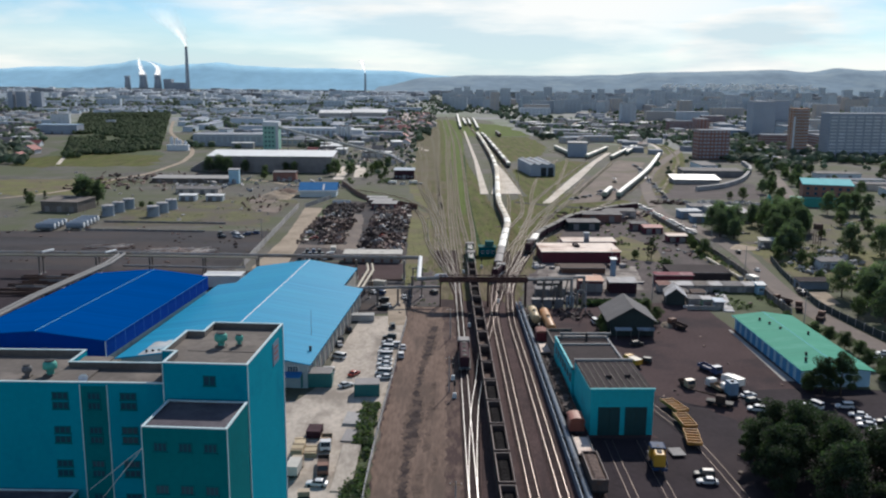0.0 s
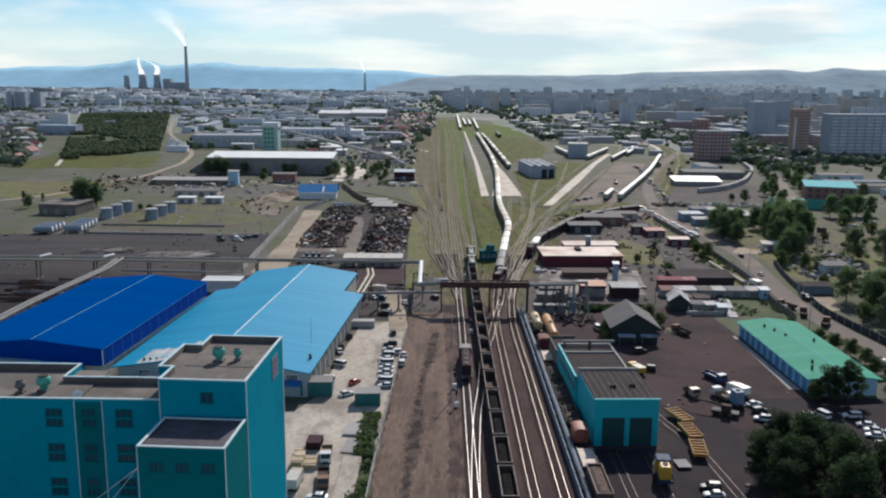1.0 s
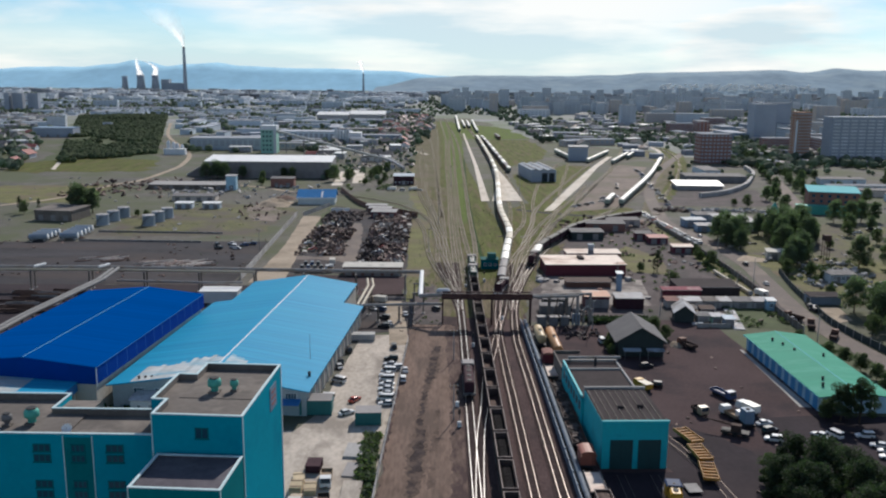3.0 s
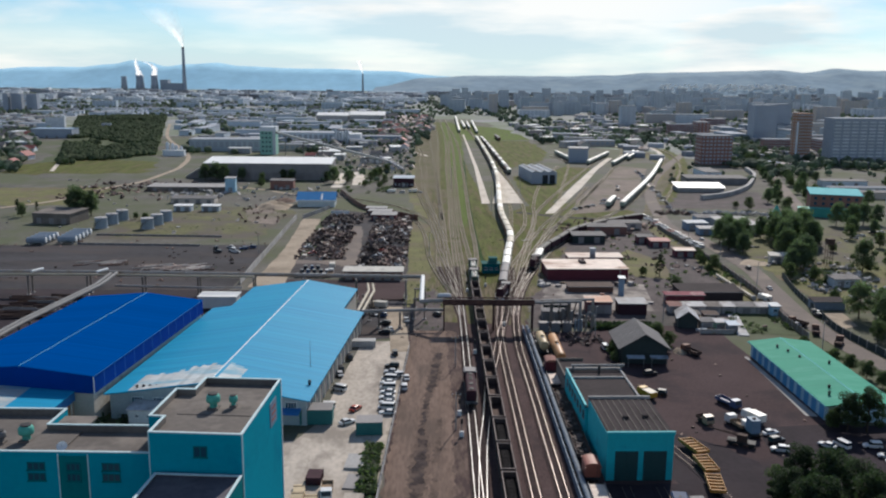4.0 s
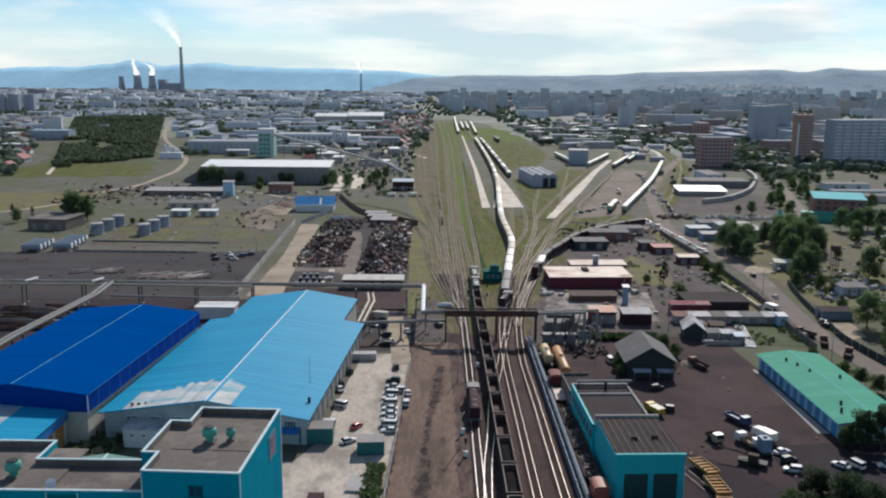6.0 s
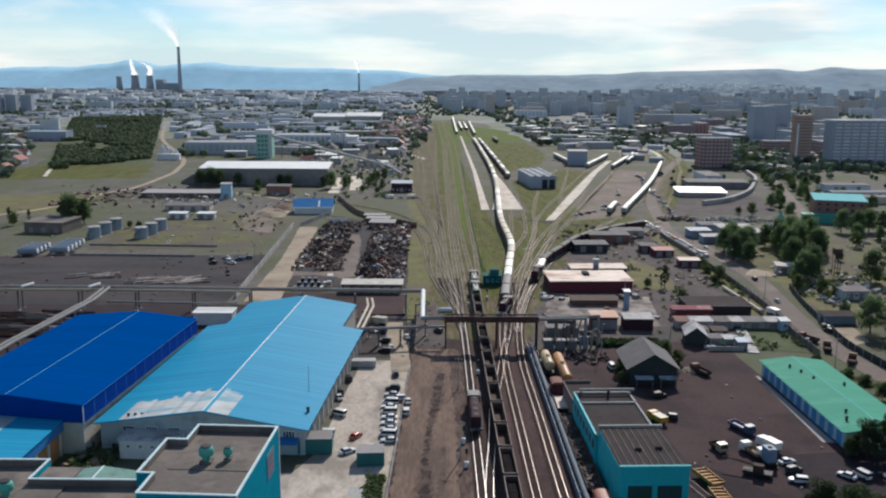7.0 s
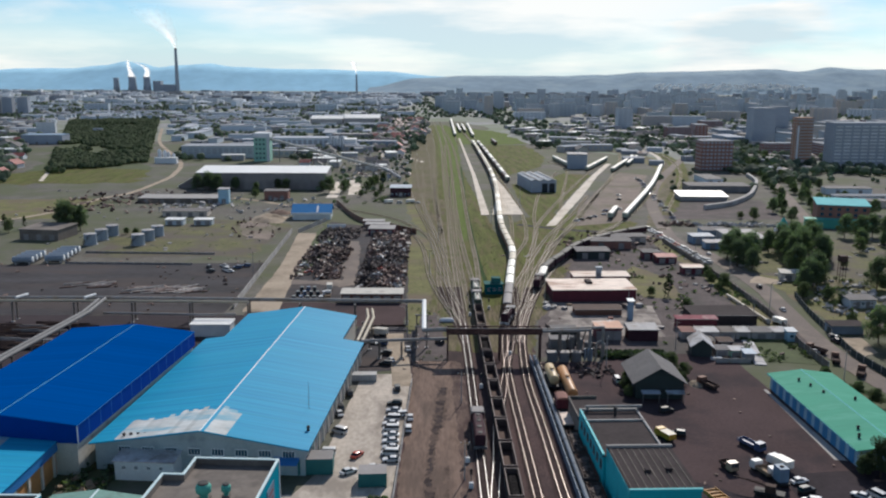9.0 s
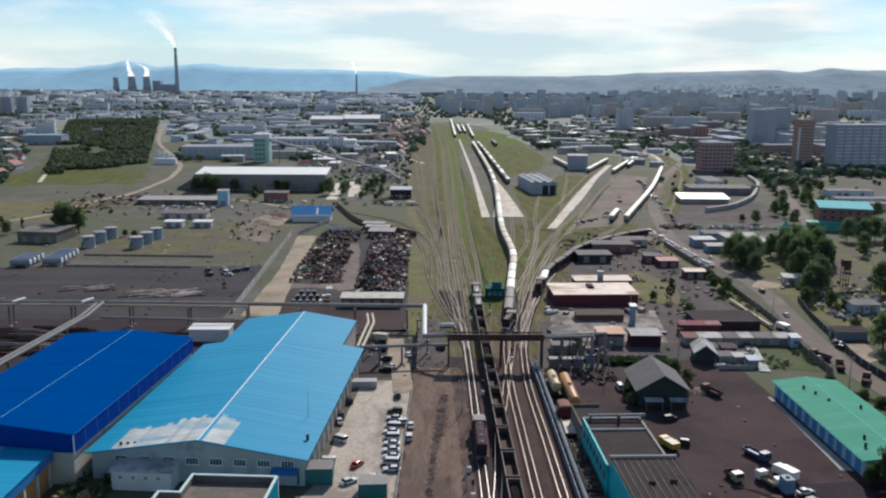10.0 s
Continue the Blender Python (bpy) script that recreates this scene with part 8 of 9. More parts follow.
scrap_field(133, 176, 461, 470, 110, 14, M["concrete"], "pale stacked boards and blocks in a row", 1.6)
scrap_field(118, 134, 462, 472, 60, 15, M["scrap"], "rusty parts stacked in a row", 1.6)
flat_shed("long_low_shed", -177, -129, 541, 556, 2.8, "roof_felt", "concrete", "long low shed with a dull mauve-grey roof", 0, 5)
flat_shed("grey_shed", -147, -123, 490, 499, 2.8, "panel_tan", "grey_roof", "low grey shed with a dull sheet roof", 1, 4)
flat_shed("brick_store", -104, -89.5, 555, 563, 5.5, "brick_red", "grey_roof", "small red brick store with a dull roof", 0, 2)
flat_shed("white_shed", -62, -51, 731, 741, 4, "panel_white", "roof_white", "small shed with a bright white roof", -12, 1)
flat_shed("white_shed", -50, -37, 727, 736, 4, "panel_white", "roof_white", "small shed with a bright white roof", 8, 1)
flat_shed("pale_office", -99, -79, 925, 940, 11, "panel_white", "roof_white", "pale three-storey office building", 0, 1, "office", wins=6)
def heap(x0, x1, y0, y1, h, mat, label, seed):
    s, n = Shape(), 14
    for j in range(n + 1):
        for i in range(n + 1):
            u, v = 2 * i / n - 1, 2 * j / n - 1
            e = max(0.0, 1 - (u * u + v * v)) ** 0.8
            s.v.append((x0 + (x1 - x0) * i / n, y0 + (y1 - y0) * j / n, e * h * (0.75 + 0.6 * noise.noise((3 * u, 3 * v, seed))) + 0.02))
    for j in range(n):
        for i in range(n):
            a = j * (n + 1) + i
            s.f.append((a, a + 1, a + n + 2, a + n + 1))
            s.mi.append(0)
    return solid("sand_mound", s, mat, label, "heap", smooth=True)
heap(-97, -79, 469, 492, 3.4, M["pale_road"], "broad heap of tan sand", 2.0)
heap(63.2, 66.4, 225.5, 230.5, 1.3, M["pale_road"], "small heap of yellow sand on a yard", 1.0)
solid("steel_plate", Shape().box(-1.2, 1.2, -1.6, 1.6, 0, 0.12), M["concrete"], "pale slab lying across a yard track", "slab", (45.4, 145.4, 0.46), 5)
heap(-92, -80, 497, 510, 2.2, M["dirt"], "low heap of brown earth", 5.0)

# ---- trees ----
def tree(h, r, seed, mat, lobes=11, per=150, leaf=0.5, label="broadleaf tree in full leaf", shape=1.0):
    rn = random.Random(seed)
    t = thing("tree", label=label, category="tree", group="trees")
    tr = Shape()
    tr.rod((0, 0, 0), (0.1, 0.05, h * 0.35), 0.035 * h * 0.6, 0.02 * h * 0.6, n=8)
    tr.rod((0.1, 0.05, h * 0.35), (0.0, 0.1, h * 0.75), 0.02 * h * 0.6, 0.006 * h, n=7)
    cr = Shape()
    centres = []
    for k in range(lobes):
        a, u = 2 * math.pi * k * 0.381966, (k + 0.5) / lobes
        zc = h * (0.20 + 0.68 * u)
        rad = r * (0.8 - 0.55 * abs(u - 0.35) / 0.65) * rn.uniform(0.45, 1.1) * (0.85 if shape < 1 else 1)
        c = Vector((math.cos(a) * rad, math.sin(a) * rad, zc))
        centres.append(c)
        tr.rod((0.05, 0.05, max(h * 0.22, zc - 0.25 * h)), tuple(c), 0.012 * h * 0.6, 0.004 * h, n=5)
    centres.append(Vector((0, 0, h * 0.62)))
    for c in centres:
        lr = r * rn.uniform(0.2, 0.5)
        for k in range(per):
            v = Vector((rn.gauss(0, 1), rn.gauss(0, 1), rn.gauss(0, 0.8)))
            v = v.normalized() * lr * (rn.random() ** 0.4)
            p = c + Vector((v.x, v.y, v.z * 0.85))
            s = leaf * rn.uniform(0.55, 1.2)
            m = Matrix.Translation(p) @ Euler((rn.uniform(-1, 1), rn.uniform(-1, 1), rn.uniform(0, 6.3))).to_matrix().to_4x4()
            q = [m @ Vector(w) for w in ((-s * 0.5, 0, 0), (0, -s * 0.32, 0.1 * s), (s * 0.5, 0, 0), (0, s * 0.32, 0.1 * s))]
            cr.add([tuple(w) for w in q], [(0, 1, 2, 3)])
    part("trunk", tr, M["bark"], t)
    part("crown", cr, M[mat], t, "dense uneven crown of leaves")
    return t

trees = [tree(11, 4.6, 1, "leaves", 18, 420, 0.42, "large dark green broadleaf tree"), tree(10, 3.6, 2, "leaves", 16, 380, 0.40, "dark green leafy broadleaf tree"),
         tree(8, 3.4, 3, "leaves_light", 14, 300, 0.40, "mid-green leafy broadleaf tree"), tree(5, 2.6, 4, "leaves_light", 11, 260, 0.36, "low bushy green tree"), tree(12, 2.4, 5, "leaves", 12, 150, 0.55, "slender dark green poplar", 0.7)]
trees += [tree(11, 4.6, 6, "leaves_hazed", 18, 260, 0.52, "broad leafy tree paled for haze"), tree(9, 3.6, 7, "leaves_hazed", 15, 240, 0.50, "rounded leafy tree paled for haze")]
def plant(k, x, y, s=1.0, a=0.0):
    # beyond y 225 trees take the copies with haze in their leaves
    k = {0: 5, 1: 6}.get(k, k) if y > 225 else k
    m = pose(x, y, 0, 0, 0, a) @ Matrix.Scale(s, 4)
    p = trees[k]
    if p.name in used:
        return copy_thing(p, m)
    used.add(p.name)
    p.matrix_basis = m
    return p
for k, x, y, s in ((0, 60.5, 134.0, 1.05), (0, 65.5, 141.0, 1.1), (0, 68.5, 133.0, 1.1), (1, 63.5, 148.5, 1.0), (1, 57.0, 127.5, 1.0), (0, 74.5, 130.0, 1.1), (1, 71.0, 143.5, 0.95), (0, 65.0, 124.0, 1.1), (0, 80.0, 126.0, 1.0), (1, 77.0, 137.0, 0.95),
                   (2, 60.0, 143.0, 0.9), (1, 85.5, 131.0, 1.0), (0, 73.0, 119.0, 1.1), (1, 57.6, 140.0, 1.0), (0, 58.6, 133.0, 1.0), (2, 59.6, 148.4, 0.8),
                   (1, 85.0, 176.6, 0.9), (1, 88.6, 175.8, 1.0), (3, 82.2, 177.6, 0.9), (3, 101.5, 182.0, 1.0), (3, 103.5, 187.0, 1.1),
                   (3, 102.8, 214.0, 1.0), (3, 104.2, 208.0, 1.1), (3, 105.0, 202.0, 1.0), (3, 101.6, 220.0, 0.9), (3, 104.0, 195.0, 1.0), (3, 99.0, 232.0, 0.8),
                   (0, 129.0, 247.0, 1.1), (0, 134.0, 254.0, 1.1), (0, 128.0, 262.0, 1.0), (1, 136.0, 264.0, 1.1), (0, 142.0, 257.0, 1.1), (0, 133.0, 240.0, 1.1), (1, 140.0, 245.0, 1.0), (0, 127.0, 233.0, 1.0), (0, 148.0, 268.0, 1.1), (2, 121.8, 238.0, 0.9), (1, 150.0, 250.0, 1.1), (0, 156.0, 260.0, 1.1),
                   (0, 123.0, 366.0, 1.0), (1, 127.0, 360.0, 1.0), (0, 128.0, 372.0, 1.1), (0, 124.0, 381.0, 1.0), (1, 131.0, 378.0, 1.0), (0, 129.0, 386.0, 1.1), (0, 135.0, 384.0, 1.0),
                   (0, 148.0, 372.0, 1.1), (0, 153.0, 378.0, 1.2), (0, 150.0, 385.0, 1.1), (0, 158.0, 386.0, 1.2), (1, 145.0, 360.0, 1.1), (0, 141.0, 351.0, 1.1), (0, 160.0, 372.0, 1.1), (1, 165.0, 380.0, 1.1), (0, 168.0, 398.0, 1.1), (0, 162.0, 404.0, 1.1), (0, 154.0, 398.0, 1.1), (1, 147.0, 395.0, 1.1),
                   (0, 137.0, 330.0, 1.0), (0, 142.0, 335.0, 1.1), (1, 133.0, 325.0, 1.0), (2, 128.0, 314.0, 0.9), (3, 136.0, 312.0, 1.2), (0, 160.5, 327.0, 1.1), (0, 172.0, 326.0, 1.1), (0, 186.0, 330.0, 1.2), (1, 180.0, 318.0, 1.1), (0, 178.0, 300.0, 1.1),
                   (4, 82.0, 318.0, 0.75), (4, 80.4, 316.6, 0.65), (3, 82.5, 298.0, 1.0), (3, 76.0, 318.0, 0.8), (2, 105.0, 328.0, 0.9), (3, 103.0, 336.0, 1.0), (3, 104.5, 344.0, 0.9), (3, 101.5, 324.0, 0.8), (3, 106.0, 352.0, 0.9),
                   (2, 61.5, 238.5, 0.75), (3, 63.4, 234.0, 0.9), (3, 46.2, 224.5, 0.8), (3, 46.0, 219.5, 0.7), (3, 61.0, 228.0, 0.8), (3, 47.5, 230.5, 0.6),
                   (0, 205.0, 430.0, 1.0), (0, 212.0, 433.0, 1.0), (0, 198.0, 432.0, 1.0), (1, 220.0, 436.0, 1.1),
                   (0, -178.0, 441.0, 1.35), (1, -174.0, 446.0, 1.4), (0, -181.5, 446.0, 1.3), (2, -206.0, 440.0, 1.0), (4, -211.0, 446.0, 1.0), (4, -203.0, 450.0, 0.8), (3, -142.0, 432.0, 0.9), (3, -148.0, 436.0, 0.8),
                   (0, -156.0, 598.0, 1.0), (0, -149.0, 600.0, 1.1), (0, -143.0, 597.0, 1.0), (1, -132.0, 602.0, 1.0), (2, -104.0, 604.0, 1.1), (2, -98.0, 600.0, 1.2), (0, -68.0, 588.0, 1.0), (2, -44.0, 600.0, 1.0), (1, -59.0, 590.0, 0.9), (2, -58.0, 604.0, 1.1), (2, -42.0, 618.0, 1.1), (2, -40.0, 632.0, 1.0), (2, -36.0, 648.0, 1.1), (2, -74.0, 600.0, 1.0), (2, -72.0, 628.0, 1.1), (3, -46.0, 572.0, 1.0), (3, -36.0, 566.0, 1.0), (2, -34.0, 590.0, 0.9), (2, -78.0, 646.0, 1.0), (3, -112.0, 566.0, 1.2), (2, -116.0, 590.0, 1.0)):
    plant(k, x, y, s, (x * 37 + y * 11) % 360)
def shrubs(name, x0, x1, y0, y1, count, seed, label, size=0.9, mat="leaves_light", level=0.02):
    r = random.Random(seed)
    s = Shape()
    for k in range(count):
        x, y = r.uniform(x0, x1), r.uniform(y0, y1)
        if noise.noise((x * 0.12, y * 0.07, seed)) < level:
            continue
        for j in range(14):
            q = size * r.uniform(0.3, 0.6)
            m = Matrix.Translation((x + r.gauss(0, 0.4 * size), y + r.gauss(0, 0.4 * size), r.uniform(0.05, 0.9) * size)) @ Euler((r.uniform(-1, 1), r.uniform(-1, 1), r.uniform(0, 6.3))).to_matrix().to_4x4()
            s.add([tuple(m @ Vector(w)) for w in ((-q, 0, 0), (0, -q * 0.6, 0), (q, 0, 0), (0, q * 0.6, 0))], [(0, 1, 2, 3)])
    return solid(name, s, M[mat], label, "shrubs", kind="stuff")
shrubs("weeds", -12.6, -9.8, 95, 168, 420, 21, "rank green weeds along a low wall", 1.0, level=-0.35)
shrubs("weeds", -70, -62, 172, 182, 26, 52, "rank weeds in the gap between two halls", 1.2, level=-0.5)
scrap_field(-70, -61, 160, 176, 16, 53, M["timber"], "yellowish boards and pipes in the gap between halls", 1.4)
shrubs("hedge", 45.5, 63, 248.5, 252.5, 260, 51, "dark green hedge behind a timber house", 1.3, "leaves", level=-0.25)
shrubs("weeds", 88, 103, 246, 268, 90, 22, "overgrown weeds on a small plot")
shrubs("weeds", 126, 175, 285, 345, 200, 23, "weeds and bushes between garden plots", 1.2)
shrubs("weeds", 99, 109, 270, 360, 130, 24, "green weeds along a roadside", 1.0)
shrubs("weeds", -62, -28, 540, 615, 60, 25, "scrubby bushes beside a track", 1.8)
shrubs("weeds", -9.5, -2.0, 258, 400, 70, 31, "tufts of dry grass beside the tracks", 0.3)
shrubs("weeds", 13, 22, 305, 480, 130, 32, "tufts of grass between the tracks", 0.35)
shrubs("weeds", 24, 34, 300, 480, 90, 33, "tufts of grass between the tracks", 0.35)
shrubs("weeds", 36, 100, 380, 470, 100, 34, "tufts of grass between sidings", 0.45)
shrubs("weeds", -145, -80, 386, 470, 200, 35, "tufts of grass on a dry field", 0.4)
shrubs("weeds", -96, -66, 296, 380, 40, 36, "sparse weeds on gravel", 0.4)
shrubs("weeds", 62, 110, 255, 430, 260, 37, "sparse weeds round sheds and yards", 0.9)
shrubs("weeds", -6, 6, 246, 300, 80, 38, "weeds on oily gravel", 0.5)
def rubble(name, x0, x1, y0, y1, count, seed, mat, label, big=0.35):
    r = random.Random(seed)
    s = Shape()
    for k in range(count):
        a, b, c = r.uniform(0.1, big), r.uniform(0.1, big), r.uniform(0.05, big * 0.6)
        x, y = r.uniform(x0, x1), r.uniform(y0, y1)
        if noise.noise((x * 0.08, y * 0.05, seed)) < 0.12:
            continue
        s.box(-a, a, -b, b, -0.06, c, m=pose(x, y, 0.1, r.uniform(-12, 12), r.uniform(-12, 12), r.uniform(0, 180)))
    return solid(name, s, mat, label, "rubble", kind="stuff")
rubble("rubble", 27, 80, 100, 248, 130, 43, M["scrap"], "dark scraps scattered on a yard", 0.45)
rubble("rubble", 29, 110, 250, 420, 180, 44, M["scrap"], "boards and scraps scattered on a yard", 0.9)
rubble("rubble", 29, 110, 250, 420, 140, 45, M["concrete"], "pale blocks scattered on a yard", 0.8)
rubble("rubble", -190, -68, 294, 380, 220, 46, M["scrap"], "dark scraps scattered on gravel", 0.8)
rubble("rubble", -190, -68, 380, 600, 140, 47, M["concrete"], "pale blocks scattered on open ground", 1.0)
rubble("rubble", 125, 260, 280, 480, 500, 48, M["concrete"], "pale boards and blocks among plots", 1.0)
rubble("rubble", -25, -4, 236, 282, 160, 49, M["scrap"], "dark scraps in a service yard", 0.5)
rubble("rubble", -330, -195, 400, 600, 60, 50, M["concrete"], "pale stones on open ground", 1.0)

# ---- landmark buildings of the middle distance ----
def block(name, w, d, h, wall, roof, floors, cols, label, cat="apartment block", group="town buildings", strip_windows=False, side=True):
    """A town building with wall, roof edge and rows of small windows."""
    t = thing(name, label=label, category=cat, group=group)
    part("wall", Shape().box(-w / 2, w / 2, -d / 2, d / 2, 0, h), M[wall], t)
    part("roof", Shape().box(-w / 2 - 0.3, w / 2 + 0.3, -d / 2 - 0.3, d / 2 + 0.3, h, h + 0.5), M[roof], t)
    wn_ = Shape()
    fh = h / max(floors, 1)
    for f in range(floors):
        z = f * fh + 0.35 * fh
        for sgn, n, half, dep in ((-1, cols, w, d), (1, cols, w, d)):
            for c in range(n):
                x = -half / 2 + half * (c + 0.5) / n
                ww = half / n * (0.36 if c % 3 else 0.28)
                wn_.box(x - ww, x + ww, sgn * dep / 2 - 0.06, sgn * dep / 2 + 0.06, z, z + 0.5 * fh)
        if side:
            n = max(2, int(d / 4))
            for sgn in (-1, 1):
                for c in range(n):
                    y = -d / 2 + d * (c + 0.5) / n
                    wn_.box(sgn * w / 2 - 0.06, sgn * w / 2 + 0.06, y - 0.9, y + 0.9, z, z + 0.5 * fh)
    if floors:
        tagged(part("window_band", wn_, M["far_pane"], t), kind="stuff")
    return t


def settle(proto, x, y, a=0.0, s=1.0):
    m = pose(x, y, 0, 0, 0, a) @ Matrix.Scale(s, 4)
    if proto.name in used:
        return copy_thing(proto, m)
    used.add(proto.name)
    proto.matrix_basis = m
    return proto

big = block("apartment_block", 64, 16, 38, "panel_blue", "town_roof", 13, 22, "wide grey high-rise apartment block with rows of balconies")
for f in range(12):
    for c in range(8):
        part("balcony", Shape().box(-30.5 + 7.75 * c, -25.2 + 7.75 * c, -9.0, -8.0, 2.6 + 2.92 * f, 3.5 + 2.92 * f), M["panel_white"], big)
settle(big, 373, 772, 4)
org = block("apartment_block", 14, 11, 41, "panel_orange", "panel_orange", 15, 6, "orange-brown apartment tower with a russet top")
settle(org, 327, 792, 3)
part("corner_strip", Shape().box(-7.2, -5.4, -5.8, -5.5, 0, 34), M["panel_white"], org)
grey_t = block("apartment_block", 26, 18, 42, "panel_blue", "town_roof", 14, 8, "plain grey high-rise apartment tower")
for x, y, a in ((372, 1010, 4), (408, 1060, 0), (460, 840, 0)):
    settle(grey_t, x, y, a)
brick_t = block("apartment_block", 26, 16, 24, "brick_red", "town_roof", 8, 8, "red brick apartment block")
settle(brick_t, 234, 744, 2)
stadium = thing("sports_hall", (153.5, 556, 0), -2, "low hall with a bright white roof beside a sports ground", "hall")
part("wall", Shape().box(0, 29, 0, 15, 0, 3), M["concrete"], stadium)
part("roof_slope", Shape().extrude_x([(-0.8, 3.2), (15.8, 4.8), (15.8, 4.5), (-0.8, 2.9)], -0.8, 29.8), M["roof_white"], stadium, "bright white sloping roof")
stand = thing("curved_stand", label="long curved pale grey stand round a sports ground", category="stand")
arc_pts = line([(158, 521), (166, 526.5), (181, 540), (204, 575), (224, 620), (236, 652), (245, 695)], 9.0)
for (a, d), (b, e) in zip(arc_pts, arc_pts[1:]):
    s1, s2 = Vector((d.y, -d.x, 0)) * 1.1, Vector((e.y, -e.x, 0)) * 1.1
    quad = [(a - s1), (a + s1), (b + s2), (b - s2)]
    part("stand_section", Shape().prism([(q.x, q.y) for q in quad], 0, 2.6), M["concrete"], stand)
    part("stand_roof", Shape().prism([(q.x, q.y) for q in quad], 2.6, 2.8), M["concrete"], stand)
market = thing("brick_hall", (199.0, 466.0, 0), -17, "red brick hall with a pale turquoise roof", "hall")
part("wall", Shape().box(0, 25, 0, 18, 0, 11), M["brick_red"], market)
part("roof", Shape().extrude_x([(-0.5, 11.0), (18.5, 12.4), (18.5, 12.8), (-0.5, 11.4)], -0.5, 25.5), M["aqua_roof"], market)
part("ground_floor", Shape().box(-6, 26, -7, 0, 0, 4.2), M["turquoise"], market, "bright turquoise lower storey")
part("lower_roof", Shape().box(-6.4, 26.4, -7.4, 0, 4.2, 4.5), M["turquoise"], market)
for k in range(6):
    for z in (5.6, 8.4):
        window(market, 2.5 + 4 * k, -0.02, z, 1.6, 1.5, frame_mat="steel_grey")
kiosk = thing("turquoise_spire", (169.5, 436, 0), 10, "small turquoise pavilion with a pointed roof", "pavilion")
part("wall", Shape().box(-2.4, 2.4, -2.4, 2.4, 0, 4.5), M["panel_white"], kiosk)
part("spire", Shape().lathe([(3.2, 4.5), (1.8, 6.6), (0.1, 9.5)], 8), M["turquoise"], kiosk)
tower_w = thing("water_tower", (152.7, 338.6, 0), 0, "dark steel tank on a tall lattice frame", "water tower")
for x in (-1.7, 1.7):
    for y in (-1.7, 1.7):
        part("leg", Shape().box(x - 0.16, x + 0.16, y - 0.16, y + 0.16, 0, 9), M["rust_floor"], tower_w)
for z in (3, 6, 8.8):
    part("brace", Shape().box(-1.8, 1.8, -1.8, -1.65, z, z + 0.2).box(-1.8, 1.8, 1.65, 1.8, z, z + 0.2), M["rust_floor"], tower_w)
part("tank", Shape().box(-2.2, 2.2, -2.2, 2.2, 9.2, 11.6), M["rust_floor"], tower_w)
tower_w.scale = (0.62, 0.62, 0.9)
flat_shed("blue_house", 138.2, 147.2, 301.0, 307.0, 3.0, "panel_wall", "grey_roof", "pale grey-blue house with a dull grey roof", 2, 2, "house", wins=3)
flat_shed("long_dark_shed", 118.6, 128.4, 271.6, 276.0, 2.6, "wall_blue", "roof_dark", "long dark-roofed shed beside a sandy lot", 0, 0)
flat_shed("gate_booth", 102.4, 104.8, 264.0, 267.0, 3.0, "pale_blue_wall", "tank_grey", "small pale blue gate booth beside the street", 0, 0, "booth", wins=1)
flat_shed("grey_block", 133.5, 150.0, 404.0, 426.0, 4.6, "concrete", "sheet_pale", "grey two-storey block behind trees", 0, 0, "house", wins=5)
flat_shed("grey_block", 131.0, 142.0, 341.0, 347.0, 3.0, "cream_wall", "cream_wall", "low pale store beside the street", -12, 2)
for x, y, w, d, h, wl_, rf_ in ((119.5, 415, 10, 7, 3.4, "container_blue", "pipe_blue"), (121.5, 402, 12, 6, 3.0, "container_blue", "sheet_pale"), (128, 428, 12, 8, 4, "container_blue", "grey_roof"), (97, 352, 8, 5, 2.6, "red_wall", "roof_pinkwhite"), (92, 372, 8, 6, 2.6, "red_wall", "roof_red"),
                                (88, 380, 7, 5, 3, "red_wall", "grey_roof"), (140, 408, 22, 14, 4, "panel_tan", "roof_felt"), (164, 424, 14, 9, 4, "panel_wall", "town_roof"), (60, 380, 14, 8, 3.4, "timber_dark", "grey_roof"), (70, 402, 18, 8, 3.6, "brick_red", "grey_roof"),
                                (82, 415, 16, 7, 3.2, "panel_tan", "grey_roof"), (186, 300, 16, 9, 4, "panel_wall", "grey_roof"), (200, 340, 18, 9, 4, "panel_tan", "roof_red"), (220, 380, 20, 10, 5, "panel_wall", "town_roof"), (240, 430, 30, 12, 6, "panel_wall", "grey_roof"),
                                (274, 470, 26, 12, 8, "panel_tan", "town_roof"), (264, 505, 40, 9, 4, "panel_wall", "grey_roof"), (256, 530, 34, 8, 4, "panel_tan", "grey_roof"), (250, 556, 40, 7, 3.5, "panel_wall", "town_roof"), (260, 590, 30, 9, 4, "panel_wall", "grey_roof"), (196, 640, 12, 30, 4, "panel_wall", "grey_roof")):
    flat_shed("yard_building", x, x + w, y, y + d, h, wl_, rf_, "low building with a weathered sheet roof beside yards", (x * 7) % 9 - 4, 2, "shed")
engine_hall = thing("locomotive_depot", (65.0, 594.0, 0), 6, "grey-blue locomotive depot with long pale roof lights", "depot")
part("wall", Shape().box(0, 17, 0, 46, 0, 8), M["panel_blue"], engine_hall)
for k in range(3):
    x = 5.67 * k
    part("roof_ridge", Shape().extrude_y([(x, 8), (x + 5.66, 8), (x + 2.83, 8.9)], -0.3, 46.3), M["pipe_blue"], engine_hall)
    part("roof_light", Shape().extrude_y([(x + 1.9, 8.62), (x + 3.76, 8.62), (x + 3.4, 9.25), (x + 2.26, 9.25)], 1.5, 44.5), M["sheet_pale"], engine_hall, "long pale raised roof light")
